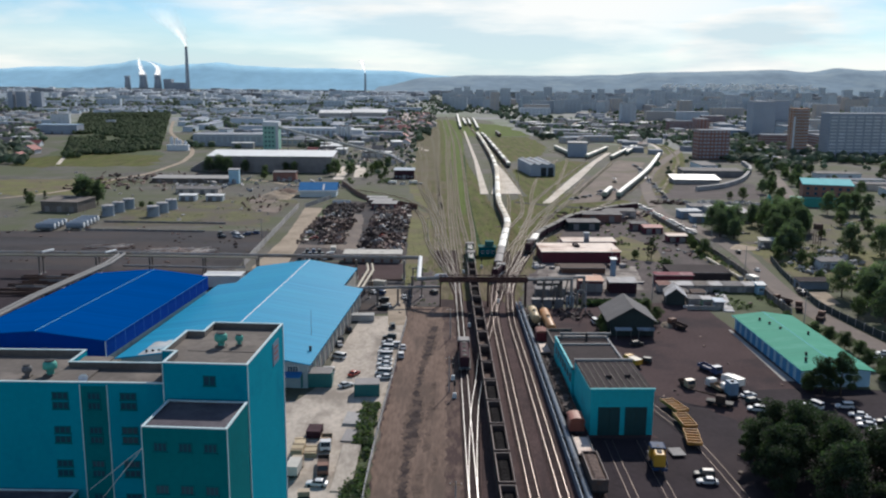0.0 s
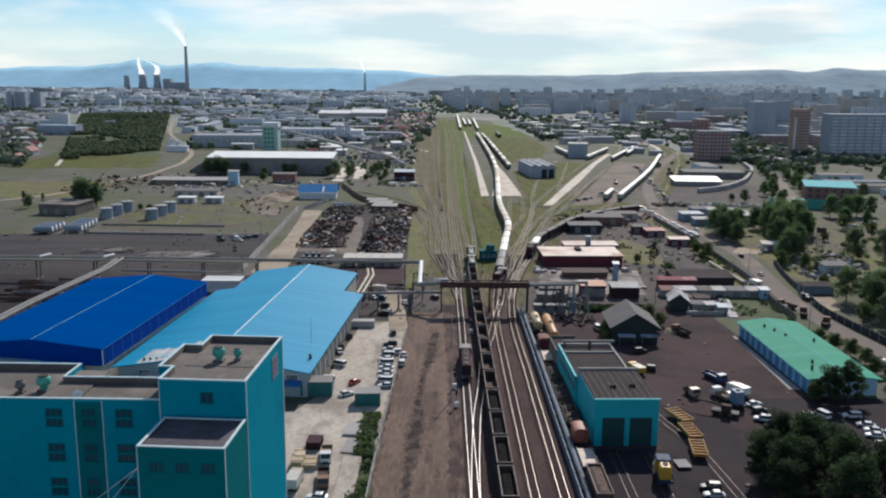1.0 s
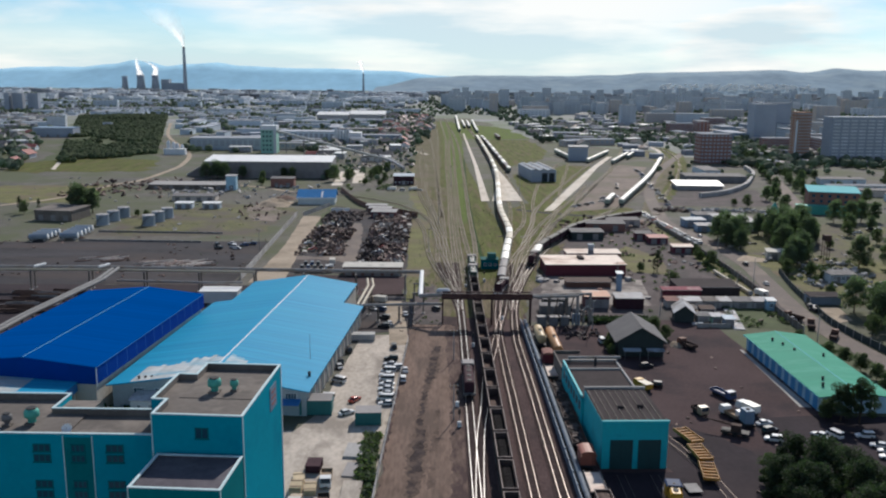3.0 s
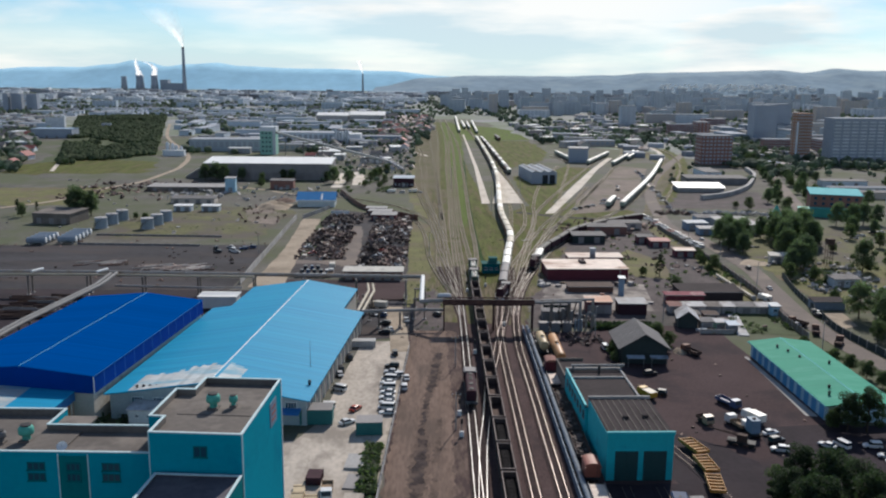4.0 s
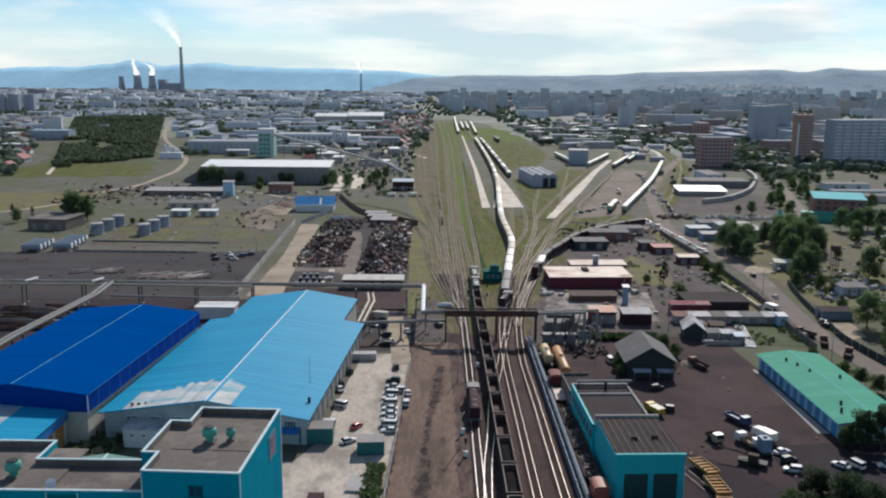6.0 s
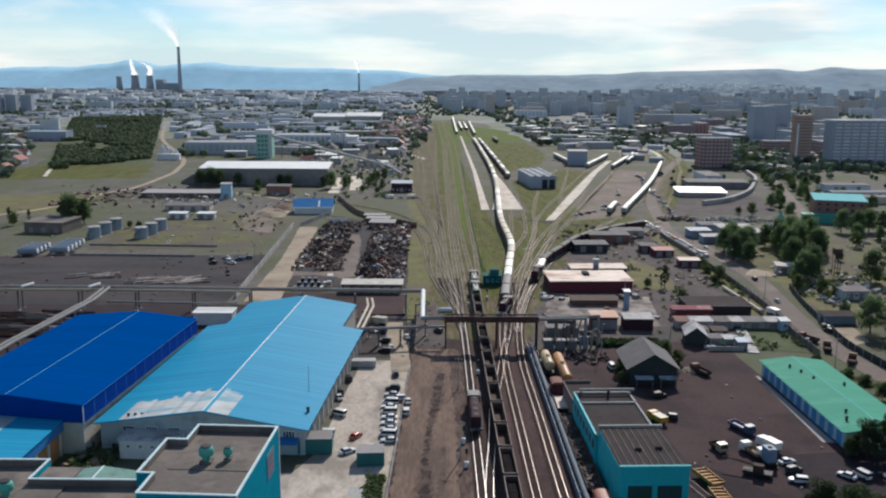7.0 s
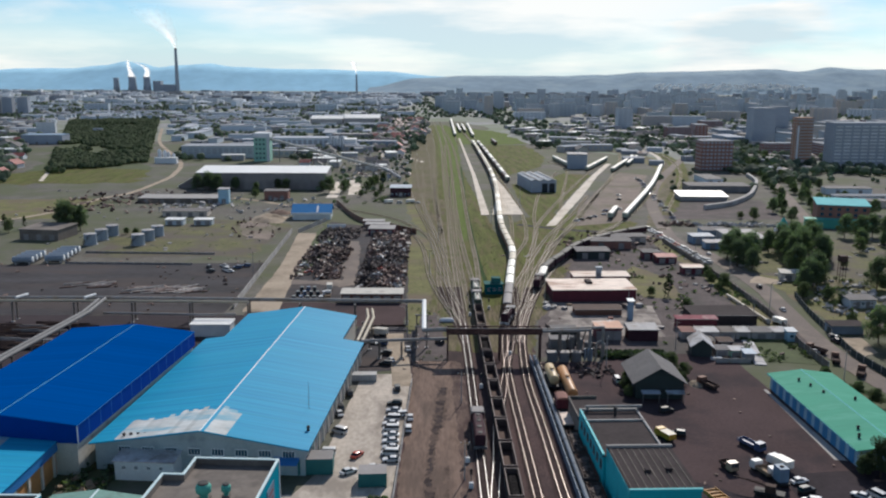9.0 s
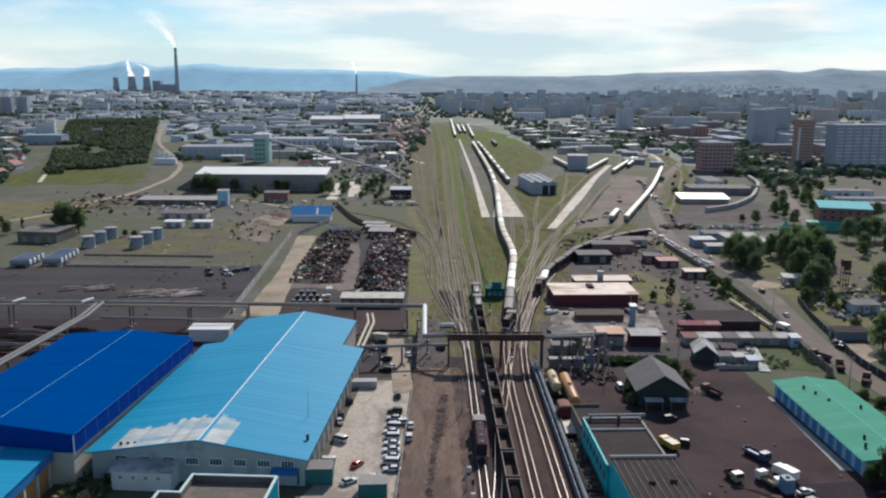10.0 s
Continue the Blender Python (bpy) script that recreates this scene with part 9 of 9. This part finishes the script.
# doors are flat dark panels, with no opening behind
for k in range(2):
    part("door", Shape().box(7.2 + 4.9 * k, 11.0 + 4.9 * k, -0.1, 0, 0.02, 6), M["glass"], engine_hall, "flat dark door panel")
white_hall = thing("white_hall", (113.0, 748.0, 0), -6, "large pale blue-white hall", "hall")
part("wall", Shape().box(0, 16, 0, 18, 0, 11.5), M["panel_blue"], white_hall)
part("roof", Shape().box(-0.4, 16.4, -0.4, 18.4, 11.5, 12.3), M["sheet_pale"], white_hall)
flat_shed("brick_office", -27.3, -14.2, 572.0, 586.0, 5.6, "loco_dark", "panel_wall", "brick office with a flat pale roof beside tracks", 0, 1, "office", wins=5)
flat_shed("blue_kiosk", -128.3, -122.2, 538.6, 544.6, 8.6, "pale_blue_wall", "sheet_pale", "narrow pale blue tower house", 4, 1, "house", wins=1)
plant_b = thing("batching_plant", (-238.0, 785.0, 0), 0, "pale grey batching plant with silos", "industrial plant")
for k in range(4):
    part("silo", Shape().lathe([(3, 0), (3, 17 - 2 * k), (0.8, 20 - 2 * k)], 14, (7 * k, 4 * (k % 2), 0)), M["panel_white"], plant_b)
part("hall", Shape().box(-4, 30, -14, -4, 0, 8), M["panel_white"], plant_b)
part("hall_roof", Shape().box(-4.5, 30.5, -14.5, -3.5, 8, 8.6), M["roof_white"], plant_b)
plant_b.scale = (0.55, 0.55, 0.6)

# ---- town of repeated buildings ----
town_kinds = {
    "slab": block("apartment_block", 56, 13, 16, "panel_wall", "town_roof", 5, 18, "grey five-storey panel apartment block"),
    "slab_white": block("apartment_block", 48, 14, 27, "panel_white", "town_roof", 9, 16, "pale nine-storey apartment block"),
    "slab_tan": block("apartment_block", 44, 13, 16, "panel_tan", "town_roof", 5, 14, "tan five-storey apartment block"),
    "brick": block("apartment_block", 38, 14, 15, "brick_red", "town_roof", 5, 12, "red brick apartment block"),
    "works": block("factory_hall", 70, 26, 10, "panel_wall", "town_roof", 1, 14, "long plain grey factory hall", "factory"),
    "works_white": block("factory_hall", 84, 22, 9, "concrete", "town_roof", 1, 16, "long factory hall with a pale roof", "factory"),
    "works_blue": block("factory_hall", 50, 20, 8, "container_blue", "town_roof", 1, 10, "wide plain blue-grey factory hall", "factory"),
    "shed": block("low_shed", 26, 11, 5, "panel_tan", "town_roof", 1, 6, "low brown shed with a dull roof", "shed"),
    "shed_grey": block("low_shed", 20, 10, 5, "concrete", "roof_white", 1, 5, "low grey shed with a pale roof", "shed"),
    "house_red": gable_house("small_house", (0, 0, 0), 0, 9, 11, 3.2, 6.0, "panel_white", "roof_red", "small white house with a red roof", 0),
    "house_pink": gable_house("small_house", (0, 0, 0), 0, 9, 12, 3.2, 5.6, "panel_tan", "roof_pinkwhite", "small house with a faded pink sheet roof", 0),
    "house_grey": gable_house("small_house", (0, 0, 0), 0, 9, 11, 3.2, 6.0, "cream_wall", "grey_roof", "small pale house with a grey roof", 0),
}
rt = random.Random(77)
taken = []
def free(x, y, r):
    lane = -70 - 0.03 * y < x < 70 + 0.11 * (y - 500) if y < 900 else (-8 < x < 115 - 0.02 * (y - 900) if y < 1650 else False)
    if lane:
        return False
    if 560 < y < 1520 and -330 - 0.38 * (y - 710) < x < -205 - 0.29 * (y - 710):
        return False
    if -275 < x < -60 and y < 800 or -175 < x < -130 and 740 < y < 840:
        return False
    if 60 < x < 220 + 0.05 * y and 440 < y < 700:
        return False
    return all((x - a) ** 2 + (y - b) ** 2 > (r + c) ** 2 for a, b, c in taken)
size = {"slab": 26, "slab_white": 24, "slab_tan": 22, "brick": 19, "works": 33, "works_white": 38, "works_blue": 24, "shed": 13, "shed_grey": 11, "house_red": 8, "house_pink": 8, "house_grey": 8}
def fill(x0, x1, y0, y1, count, kinds, turn=(0, 90), jitter=8):
    made = 0
    for k in range(count * 6):
        if made >= count:
            break
        kind = rt.choice(kinds)
        y = y0 + (y1 - y0) * rt.random() ** 0.8
        x = rt.uniform(x0, x1)
        if abs(x) > 0.62 * y + 60 or not free(x, y, size[kind] * 0.85):
            continue
        taken.append((x, y, size[kind] * 0.85))
        settle(town_kinds[kind], x, y, rt.choice(turn) + rt.uniform(-jitter, jitter), rt.uniform(0.85, 1.15))
        made += 1
fill(-200, -60, 640, 1000, 40, ("works", "shed", "shed_grey", "shed", "house_grey", "works_blue"), (0,))
fill(-480, -300, 640, 1020, 40, ("house_grey", "shed_grey", "house_grey", "house_red"))
fill(-72, -10, 940, 1560, 84, ("house_pink", "house_grey", "house_pink", "house_pink", "house_red"))
fill(-900, -420, 760, 1500, 66, ("shed", "shed_grey", "house_grey", "house_grey", "shed", "house_grey"))
fill(100, 300, 860, 1350, 50, ("house_grey", "house_pink", "shed", "shed_grey", "house_grey"), (0, 30, 60))
fill(300, 700, 860, 1400, 56, ("slab", "slab_tan", "brick", "shed", "shed", "shed_grey", "works_blue"), (0, 90))
fill(380, 900, 860, 1100, 26, ("slab", "slab", "slab_tan", "brick"), (0, 90))
def quarter(name, x0, x1, y0, y1, count, sizes, mats, label, near=0.8):
    """A far quarter of blocks with storey bands, too small to pick apart."""
    r = random.Random(name + label)
    s = Shape()
    made = 0
    for k in range(count * 6):
        if made >= count:
            break
        w, d, h = r.choice(sizes)
        y = y0 + (y1 - y0) * r.random() ** near
        x = r.uniform(x0, x1)
        if abs(x) > 0.62 * y + 60 or not free(x, y, w * 0.45):
            continue
        taken.append((x, y, w * 0.45))
        w, d, h = w * r.uniform(0.8, 1.2), d, h * r.uniform(0.8, 1.2)
        m = pose(x, y, 0, 0, 0, r.choice((0, 0, 90)) + r.uniform(-7, 7))
        s.box(-w / 2, w / 2, -d / 2, d / 2, 0, h, 0, m)
        s.box(-w / 2 - 0.3, w / 2 + 0.3, -d / 2 - 0.3, d / 2 + 0.3, h, h + 0.6, 1, m)
        if h > 11:
            for f in range(int(h / 3)):
                n = max(2, int(w / 7))
                for c in range(n):
                    xa = -w / 2 + w * c / n + 0.8
                    s.box(xa, xa + w / n - 1.8, -d / 2 - 0.08, d / 2 + 0.08, f * 3 + 1.0, f * 3 + 2.4, 2, m)
        made += 1
    return solid(name, s, [M[k] for k in mats], label, "town", kind="stuff")
SLABS = ((50, 12, 15), (40, 13, 25), (20, 17, 36), (34, 12, 15), (22, 15, 27))
WORKS = ((44, 16, 6), (60, 14, 5.5), (30, 12, 5), (18, 10, 4), (76, 14, 6), (14, 10, 4), (24, 10, 4.5))
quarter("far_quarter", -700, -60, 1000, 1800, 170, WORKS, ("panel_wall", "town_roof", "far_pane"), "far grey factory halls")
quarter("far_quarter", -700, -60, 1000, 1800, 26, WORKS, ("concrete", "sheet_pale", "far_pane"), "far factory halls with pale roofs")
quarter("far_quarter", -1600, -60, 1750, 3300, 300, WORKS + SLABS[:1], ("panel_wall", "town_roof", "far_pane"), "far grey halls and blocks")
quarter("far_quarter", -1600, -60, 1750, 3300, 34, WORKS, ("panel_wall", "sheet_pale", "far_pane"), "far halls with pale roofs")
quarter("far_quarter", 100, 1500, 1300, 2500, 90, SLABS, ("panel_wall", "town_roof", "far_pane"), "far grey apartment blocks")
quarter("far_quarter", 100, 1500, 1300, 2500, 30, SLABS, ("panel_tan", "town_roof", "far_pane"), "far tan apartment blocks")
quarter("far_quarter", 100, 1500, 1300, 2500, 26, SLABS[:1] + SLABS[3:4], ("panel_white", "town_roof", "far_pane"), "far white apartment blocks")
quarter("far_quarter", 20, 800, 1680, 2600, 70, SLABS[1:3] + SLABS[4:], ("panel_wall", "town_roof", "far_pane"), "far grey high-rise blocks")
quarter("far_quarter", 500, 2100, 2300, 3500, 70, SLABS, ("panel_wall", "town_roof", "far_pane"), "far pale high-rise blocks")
fill(-330, -200, 340, 440, 10, ("shed", "house_grey", "shed_grey"))
far_tower = block("apartment_block", 9.5, 14, 33, "panel_blue", "town_roof", 11, 3, "slender grey high-rise apartment tower")
for k in range(5):
    settle(far_tower, -806 + 12.5 * k + 4 * (k > 2), 1668 + 6 * (k % 2), 4)
settle(town_kinds["slab_white"], -506, 1180, 4, 0.5)
settle(town_kinds["slab_white"], -436, 1172, 10, 0.5)
blue_w = flat_shed("blue_hall", -450, -405, 985, 1005, 10, "panel_blue", "container_blue", "wide blue-grey hall among houses", 0, 4, "hall")
flat_shed("far_works", -190, -140, 1402, 1424, 9, "concrete", "roof_white", "far factory hall with a bright pale roof", 0, 0, "factory", slope=4.0)
flat_shed("far_works", -138, -82, 1404, 1428, 10, "concrete", "roof_white", "far factory hall with a bright pale roof", 0, 0, "factory", slope=5.0)
for x, y, s in ((-248, 1500, 0.7), (-287, 1342, 0.65)):
    settle(town_kinds["works_white"], x, y, 0, s)
rh = random.Random(31)
for k in range(34):
    y = rh.uniform(745, 1080)
    x = rh.uniform(-108 - 0.05 * (y - 745), -30 - 0.02 * (y - 745))
    if all((x - a) ** 2 + (y - b) ** 2 > 160 for a, b in ((-57, 736), (-44, 731), (-89, 932))):
        settle(town_kinds[rh.choice(("house_grey", "house_red", "shed_grey", "house_grey"))], x, y, rh.choice((0, 90)) + rh.uniform(-12, 12), rh.uniform(0.7, 1.0))

# ---- far woods, grove, and the scatter of small far houses ----
def clumps(name, spots, mat, label, hi=(3, 7), cat="trees"):
    r = random.Random(name)
    s = Shape()
    for x, y in spots:
        h = r.uniform(*hi)
        w = h * r.uniform(0.45, 0.75)
        n = 6
        a0 = r.uniform(0, 6.3)
        rings = ((0.55, 0.12), (1.0, 0.42), (0.75, 0.78))
        k = len(s.v)
        for q, zz in rings:
            for i in range(n):
                rr = w * q * r.uniform(0.65, 1.25)
                s.v.append((x + rr * math.cos(a0 + i * 6.283 / n), y + rr * math.sin(a0 + i * 6.283 / n), h * zz * r.uniform(0.85, 1.15)))
        s.v.append((x, y, h))
        for ring_i in range(2):
            for i in range(n):
                a, b = k + ring_i * n + i, k + ring_i * n + (i + 1) % n
                s.f.append((a, b, b + n, a + n))
        for i in range(n):
            s.f.append((k + 2 * n + i, k + 2 * n + (i + 1) % n, k + 3 * n))
    s.mi = [0] * len(s.f)
    return solid(name, s, mat, label, cat, kind="stuff")
rc = random.Random(8)
spots = []
while len(spots) < 7500:
    y = rc.uniform(700, 1500)
    x = rc.uniform(-600, -215)
    gap = noise.noise((x * 0.014, y * 0.007, 5.0)) + 0.35 * noise.noise((x * 0.05, y * 0.03, 1.0))
    if -304 - 0.38 * (y - 710) < x < -228 - 0.29 * (y - 710) and gap > -0.3 + 0.25 * (y < 780):
        spots.append((x, y))
clumps("woods_grove", spots, M["grove"], "green scrubby grove of low trees", (1.2, 5.5))
spots = []
for k in range(15000):
    y = 640 + 2900 * rc.random() ** 1.3
    x = rc.uniform(-0.62 * y, 0.62 * y)
    if free(x, y, -4) and not (90 < x < 240 and 640 < y < 880) and noise.noise((x * 0.006, y * 0.004, 2.0)) > -0.3:
        spots.append((x, y))
clumps("woods_town", spots, M["woods"], "scattered far trees between buildings", (3, 8))
rp = random.Random(12)
for k in range(150):
    x, y = rp.uniform(128, 330), rp.uniform(270, 620)
    if x > 124 + 0.16 * (y - 250) and x < 0.55 * y + 30 and not (145 < x < 235 and 530 < y < 630) and not (188 < x < 235 and 430 < y < 500):
        plant(rp.choice((0, 1, 2, 2, 3, 3)), x, y, rp.uniform(0.7, 1.1), rp.uniform(0, 360))
for k in range(46):
    u = k / 45
    ax, ay = 200 + 131 * u, 478 + 464 * u
    for side in (-7, 8)[k % 2:k % 2 + 1]:
        plant(rp.choice((0, 1, 1, 2)), ax + side + rp.uniform(-1.5, 1.5), ay + rp.uniform(-3, 3), rp.uniform(0.6, 0.9), rp.uniform(0, 360))
spots = [(rc.uniform(130, 360), rc.uniform(600, 740)) for k in range(60)]
clumps("woods_east", [(x, y) for x, y in spots if x > 120 + 0.12 * (y - 250) and not (135 < x < 205 and 480 < y < 580) and not (190 < x < 235 and 440 < y < 490)], M["woods"], "dark trees among the eastern yards", (2, 5))
def dots(name, count, box, mats, label, hi, z_of=lambda x, y: 0.0, w=(3, 7)):
    r = random.Random(name)
    s = Shape()
    for k in range(count):
        x, y = r.uniform(box[0], box[1]), r.uniform(box[2], box[3])
        if not free(x, y, -2):
            continue
        a, b, h = r.uniform(*w), r.uniform(*w), r.uniform(*hi)
        z = z_of(x, y)
        s.box(-a, a, -b, b, -1, h, m=pose(x, y, z, 0, 0, r.uniform(-15, 15)))
    return solid(name, s, mats, label, "houses", kind="stuff")
dots("far_houses", 420, (-0.6 * 3000, -40, 2300, 3700), M["panel_white"], "far houses paled for haze", (5, 14), w=(6, 22))
dots("far_houses", 300, (-1900, 1600, 2600, 3800), M["town_roof"], "far houses greyed for haze", (6, 16), w=(8, 26))
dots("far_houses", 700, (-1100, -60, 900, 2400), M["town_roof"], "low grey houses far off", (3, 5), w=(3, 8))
dots("far_houses", 600, (250, 1300, 700, 2400), M["panel_tan"], "low brown houses far off", (3, 6), w=(4, 9))
dots("far_houses", 200, (150, 900, 640, 1700), M["town_roof"], "low pale-roofed sheds far off", (3, 5), w=(4, 11))
dots("hill_houses", 170, (1000, 1720, 3960, 4120), M["roof_white"], "tiny white houses on a far slope", (5, 9), lambda x, y: 8 + 0.16 * (y - 3900), w=(4, 7))

scrap_field(-74, -22, 650, 980, 240, 17, M["concrete"], "pale goods and fences among small yards", 2.4)
scrap_field(-70, -16, 660, 1250, 160, 18, M["roof_pinkwhite"], "pinkish roofs and boards of tiny sheds", 2.8)
clumps("bushes_sidings", [(rc.uniform(-100, -18), rc.uniform(590, 1250)) for k in range(240)], M["woods"], "bushes among yards beside the railway", (1.5, 4))
flat_shed("grey_hall", 171, 212, 598, 616, 4.4, "grey_plate", "grey_roof", "low dull grey hall behind the sports hall", -2, 3, "hall")

# ---- power station ----
stack = thing("power_station_chimney", (-1048, 3690, 0), 0, "very tall slender grey power station chimney", "chimney")
part("shaft", Shape().lathe([(9.5, 0), (7.0, 90), (5.2, 176)], 24), M["chimney"], stack)
part("rim", Shape().lathe([(5.6, 176), (5.6, 182)], 24), M["roof_dark"], stack)
small_stack = thing("factory_chimney", (-312, 3730, 0), 0, "slender far grey factory chimney", "chimney")
part("shaft", Shape().lathe([(5, 0), (3.2, 82)], 16), M["chimney"], small_stack)
for x, r, h in ((-1298, 13, 62), (-1232, 18, 67), (-1172, 16, 67)):
    ct = thing("cooling_tower", (x, 3690, 0), 0, "dark grey concrete cooling tower", "cooling tower", "cooling towers")
    part("shell", Shape().lathe([(r * 1.15, 0), (r * 0.92, h * 0.45), (r * 0.82, h * 0.75), (r * 0.88, h)], 28), M["chimney"], ct, smooth=True)
power = thing("power_station", (-1130, 3700, 0), 0, "dark grey power station building", "power station")
part("boiler_house", Shape().box(-22, 10, 0, 40, 0, 50), M["chimney"], power)
part("turbine_hall", Shape().box(10, 76, 0, 30, 0, 36), M["chimney"], power)

def vapour(name, least, most, top=0.0):
    """Thin white vapour; with a top it thins out towards that height."""
    steam_mat = bpy.data.materials.new(name)
    steam_mat.use_nodes = True
    sn, sl = steam_mat.node_tree.nodes, steam_mat.node_tree.links
    sn.clear()
    s_out, s_mix = sn.new("ShaderNodeOutputMaterial"), sn.new("ShaderNodeMixShader")
    s_tl, s_tr = sn.new("ShaderNodeBsdfTranslucent"), sn.new("ShaderNodeBsdfTransparent")
    s_tl.inputs["Color"].default_value = (0.97, 0.97, 0.97, 1)
    s_tc, s_no, s_rg = sn.new("ShaderNodeTexCoord"), sn.new("ShaderNodeTexNoise"), sn.new("ShaderNodeMapRange")
    s_no.inputs["Scale"].default_value, s_no.inputs["Detail"].default_value = 0.06, 7
    s_rg.inputs["From Min"].default_value, s_rg.inputs["From Max"].default_value = 0.3, 0.85
    s_rg.inputs["To Min"].default_value, s_rg.inputs["To Max"].default_value = least, most
    sl.new(s_tc.outputs["Object"], s_no.inputs["Vector"])
    sl.new(s_no.outputs["Fac"], s_rg.inputs["Value"])
    dense = s_rg.outputs["Result"]
    if top:
        s_xyz, s_fade, s_mul = sn.new("ShaderNodeSeparateXYZ"), sn.new("ShaderNodeMapRange"), sn.new("ShaderNodeMath")
        s_fade.inputs["From Max"].default_value = top
        s_fade.inputs["To Min"].default_value, s_fade.inputs["To Max"].default_value = 1.0, 0.0
        s_mul.operation = "MULTIPLY"
        sl.new(s_tc.outputs["Object"], s_xyz.inputs["Vector"])
        sl.new(s_xyz.outputs["Z"], s_fade.inputs["Value"])
        sl.new(dense, s_mul.inputs[0])
        sl.new(s_fade.outputs["Result"], s_mul.inputs[1])
        dense = s_mul.outputs[0]
    sl.new(dense, s_mix.inputs["Fac"])
    sl.new(s_tr.outputs["BSDF"], s_mix.inputs[1])
    sl.new(s_tl.outputs["BSDF"], s_mix.inputs[2])
    sl.new(s_mix.outputs["Shader"], s_out.inputs["Surface"])
    return steam_mat
M["steam"] = vapour("steam", 0.2, 0.8, 95.0)
M["smoke"] = vapour("smoke", 0.06, 0.42, 170.0)
def smoke_column(name, at, steps, label, shells=(1.0, 0.68, 0.38)):
    """Nested thin shells along a bending axis, so that the column is densest in its middle."""
    r = random.Random(str(at))
    s = Shape()
    n = 20
    for shell in shells:
        k = len(s.v)
        rows = []
        for (x0, z0, r0), (x1, z1, r1) in zip(steps, steps[1:]):
            rows += [(x0 + (x1 - x0) * u / 4, z0 + (z1 - z0) * u / 4, r0 + (r1 - r0) * u / 4) for u in range(4)]
        for x, z, rad in rows:
            for i in range(n):
                a = 2 * math.pi * i / n
                w = rad * shell * (1 + 0.3 * noise.noise((x * 0.03 + math.cos(a), z * 0.03 + math.sin(a), shell)))
                s.v.append((x + w * math.cos(a), w * math.sin(a), z))
        s.f.extend([(k + j * n + i, k + j * n + (i + 1) % n, k + (j + 1) * n + (i + 1) % n, k + (j + 1) * n + i) for j in range(len(rows) - 1) for i in range(n)])
    s.mi = [0] * len(s.f)
    me = s.mesh(name, M["steam" if "steam" in name else "smoke"])
    me.polygons.foreach_set("use_smooth", [True] * len(me.polygons))
    ob = new(name, me)
    ob.location = at
    ob.visible_shadow = False
    return tagged(ob, label, "vapour", "plumes of vapour", "stuff")
smoke_column("steam_plume", (-1232, 3690, 66), [(0, 0, 15), (-3, 14, 12), (-8, 28, 9), (-12, 44, 8), (-13, 60, 6), (-12, 72, 3)], "white steam rising from a cooling tower")
smoke_column("steam_plume", (-1172, 3690, 66), [(0, 0, 13), (3, 12, 12), (4, 26, 11), (-2, 38, 10), (-16, 47, 8), (-34, 54, 6), (-52, 60, 4)], "white steam rising from a cooling tower")
smoke_column("smoke_column", (-1048, 3690, 181), [(0, 0, 3.5), (-5, 20, 11), (-15, 44, 22), (-38, 74, 38), (-66, 104, 56), (-90, 142, 74), (-100, 186, 90)], "thin pale smoke drifting from a tall chimney")
smoke_column("smoke_column", (-312, 3730, 82), [(0, 0, 1.6), (-3, 12, 4), (-7, 26, 7), (-12, 40, 10), (-16, 54, 12)], "faint smoke above a far factory chimney")
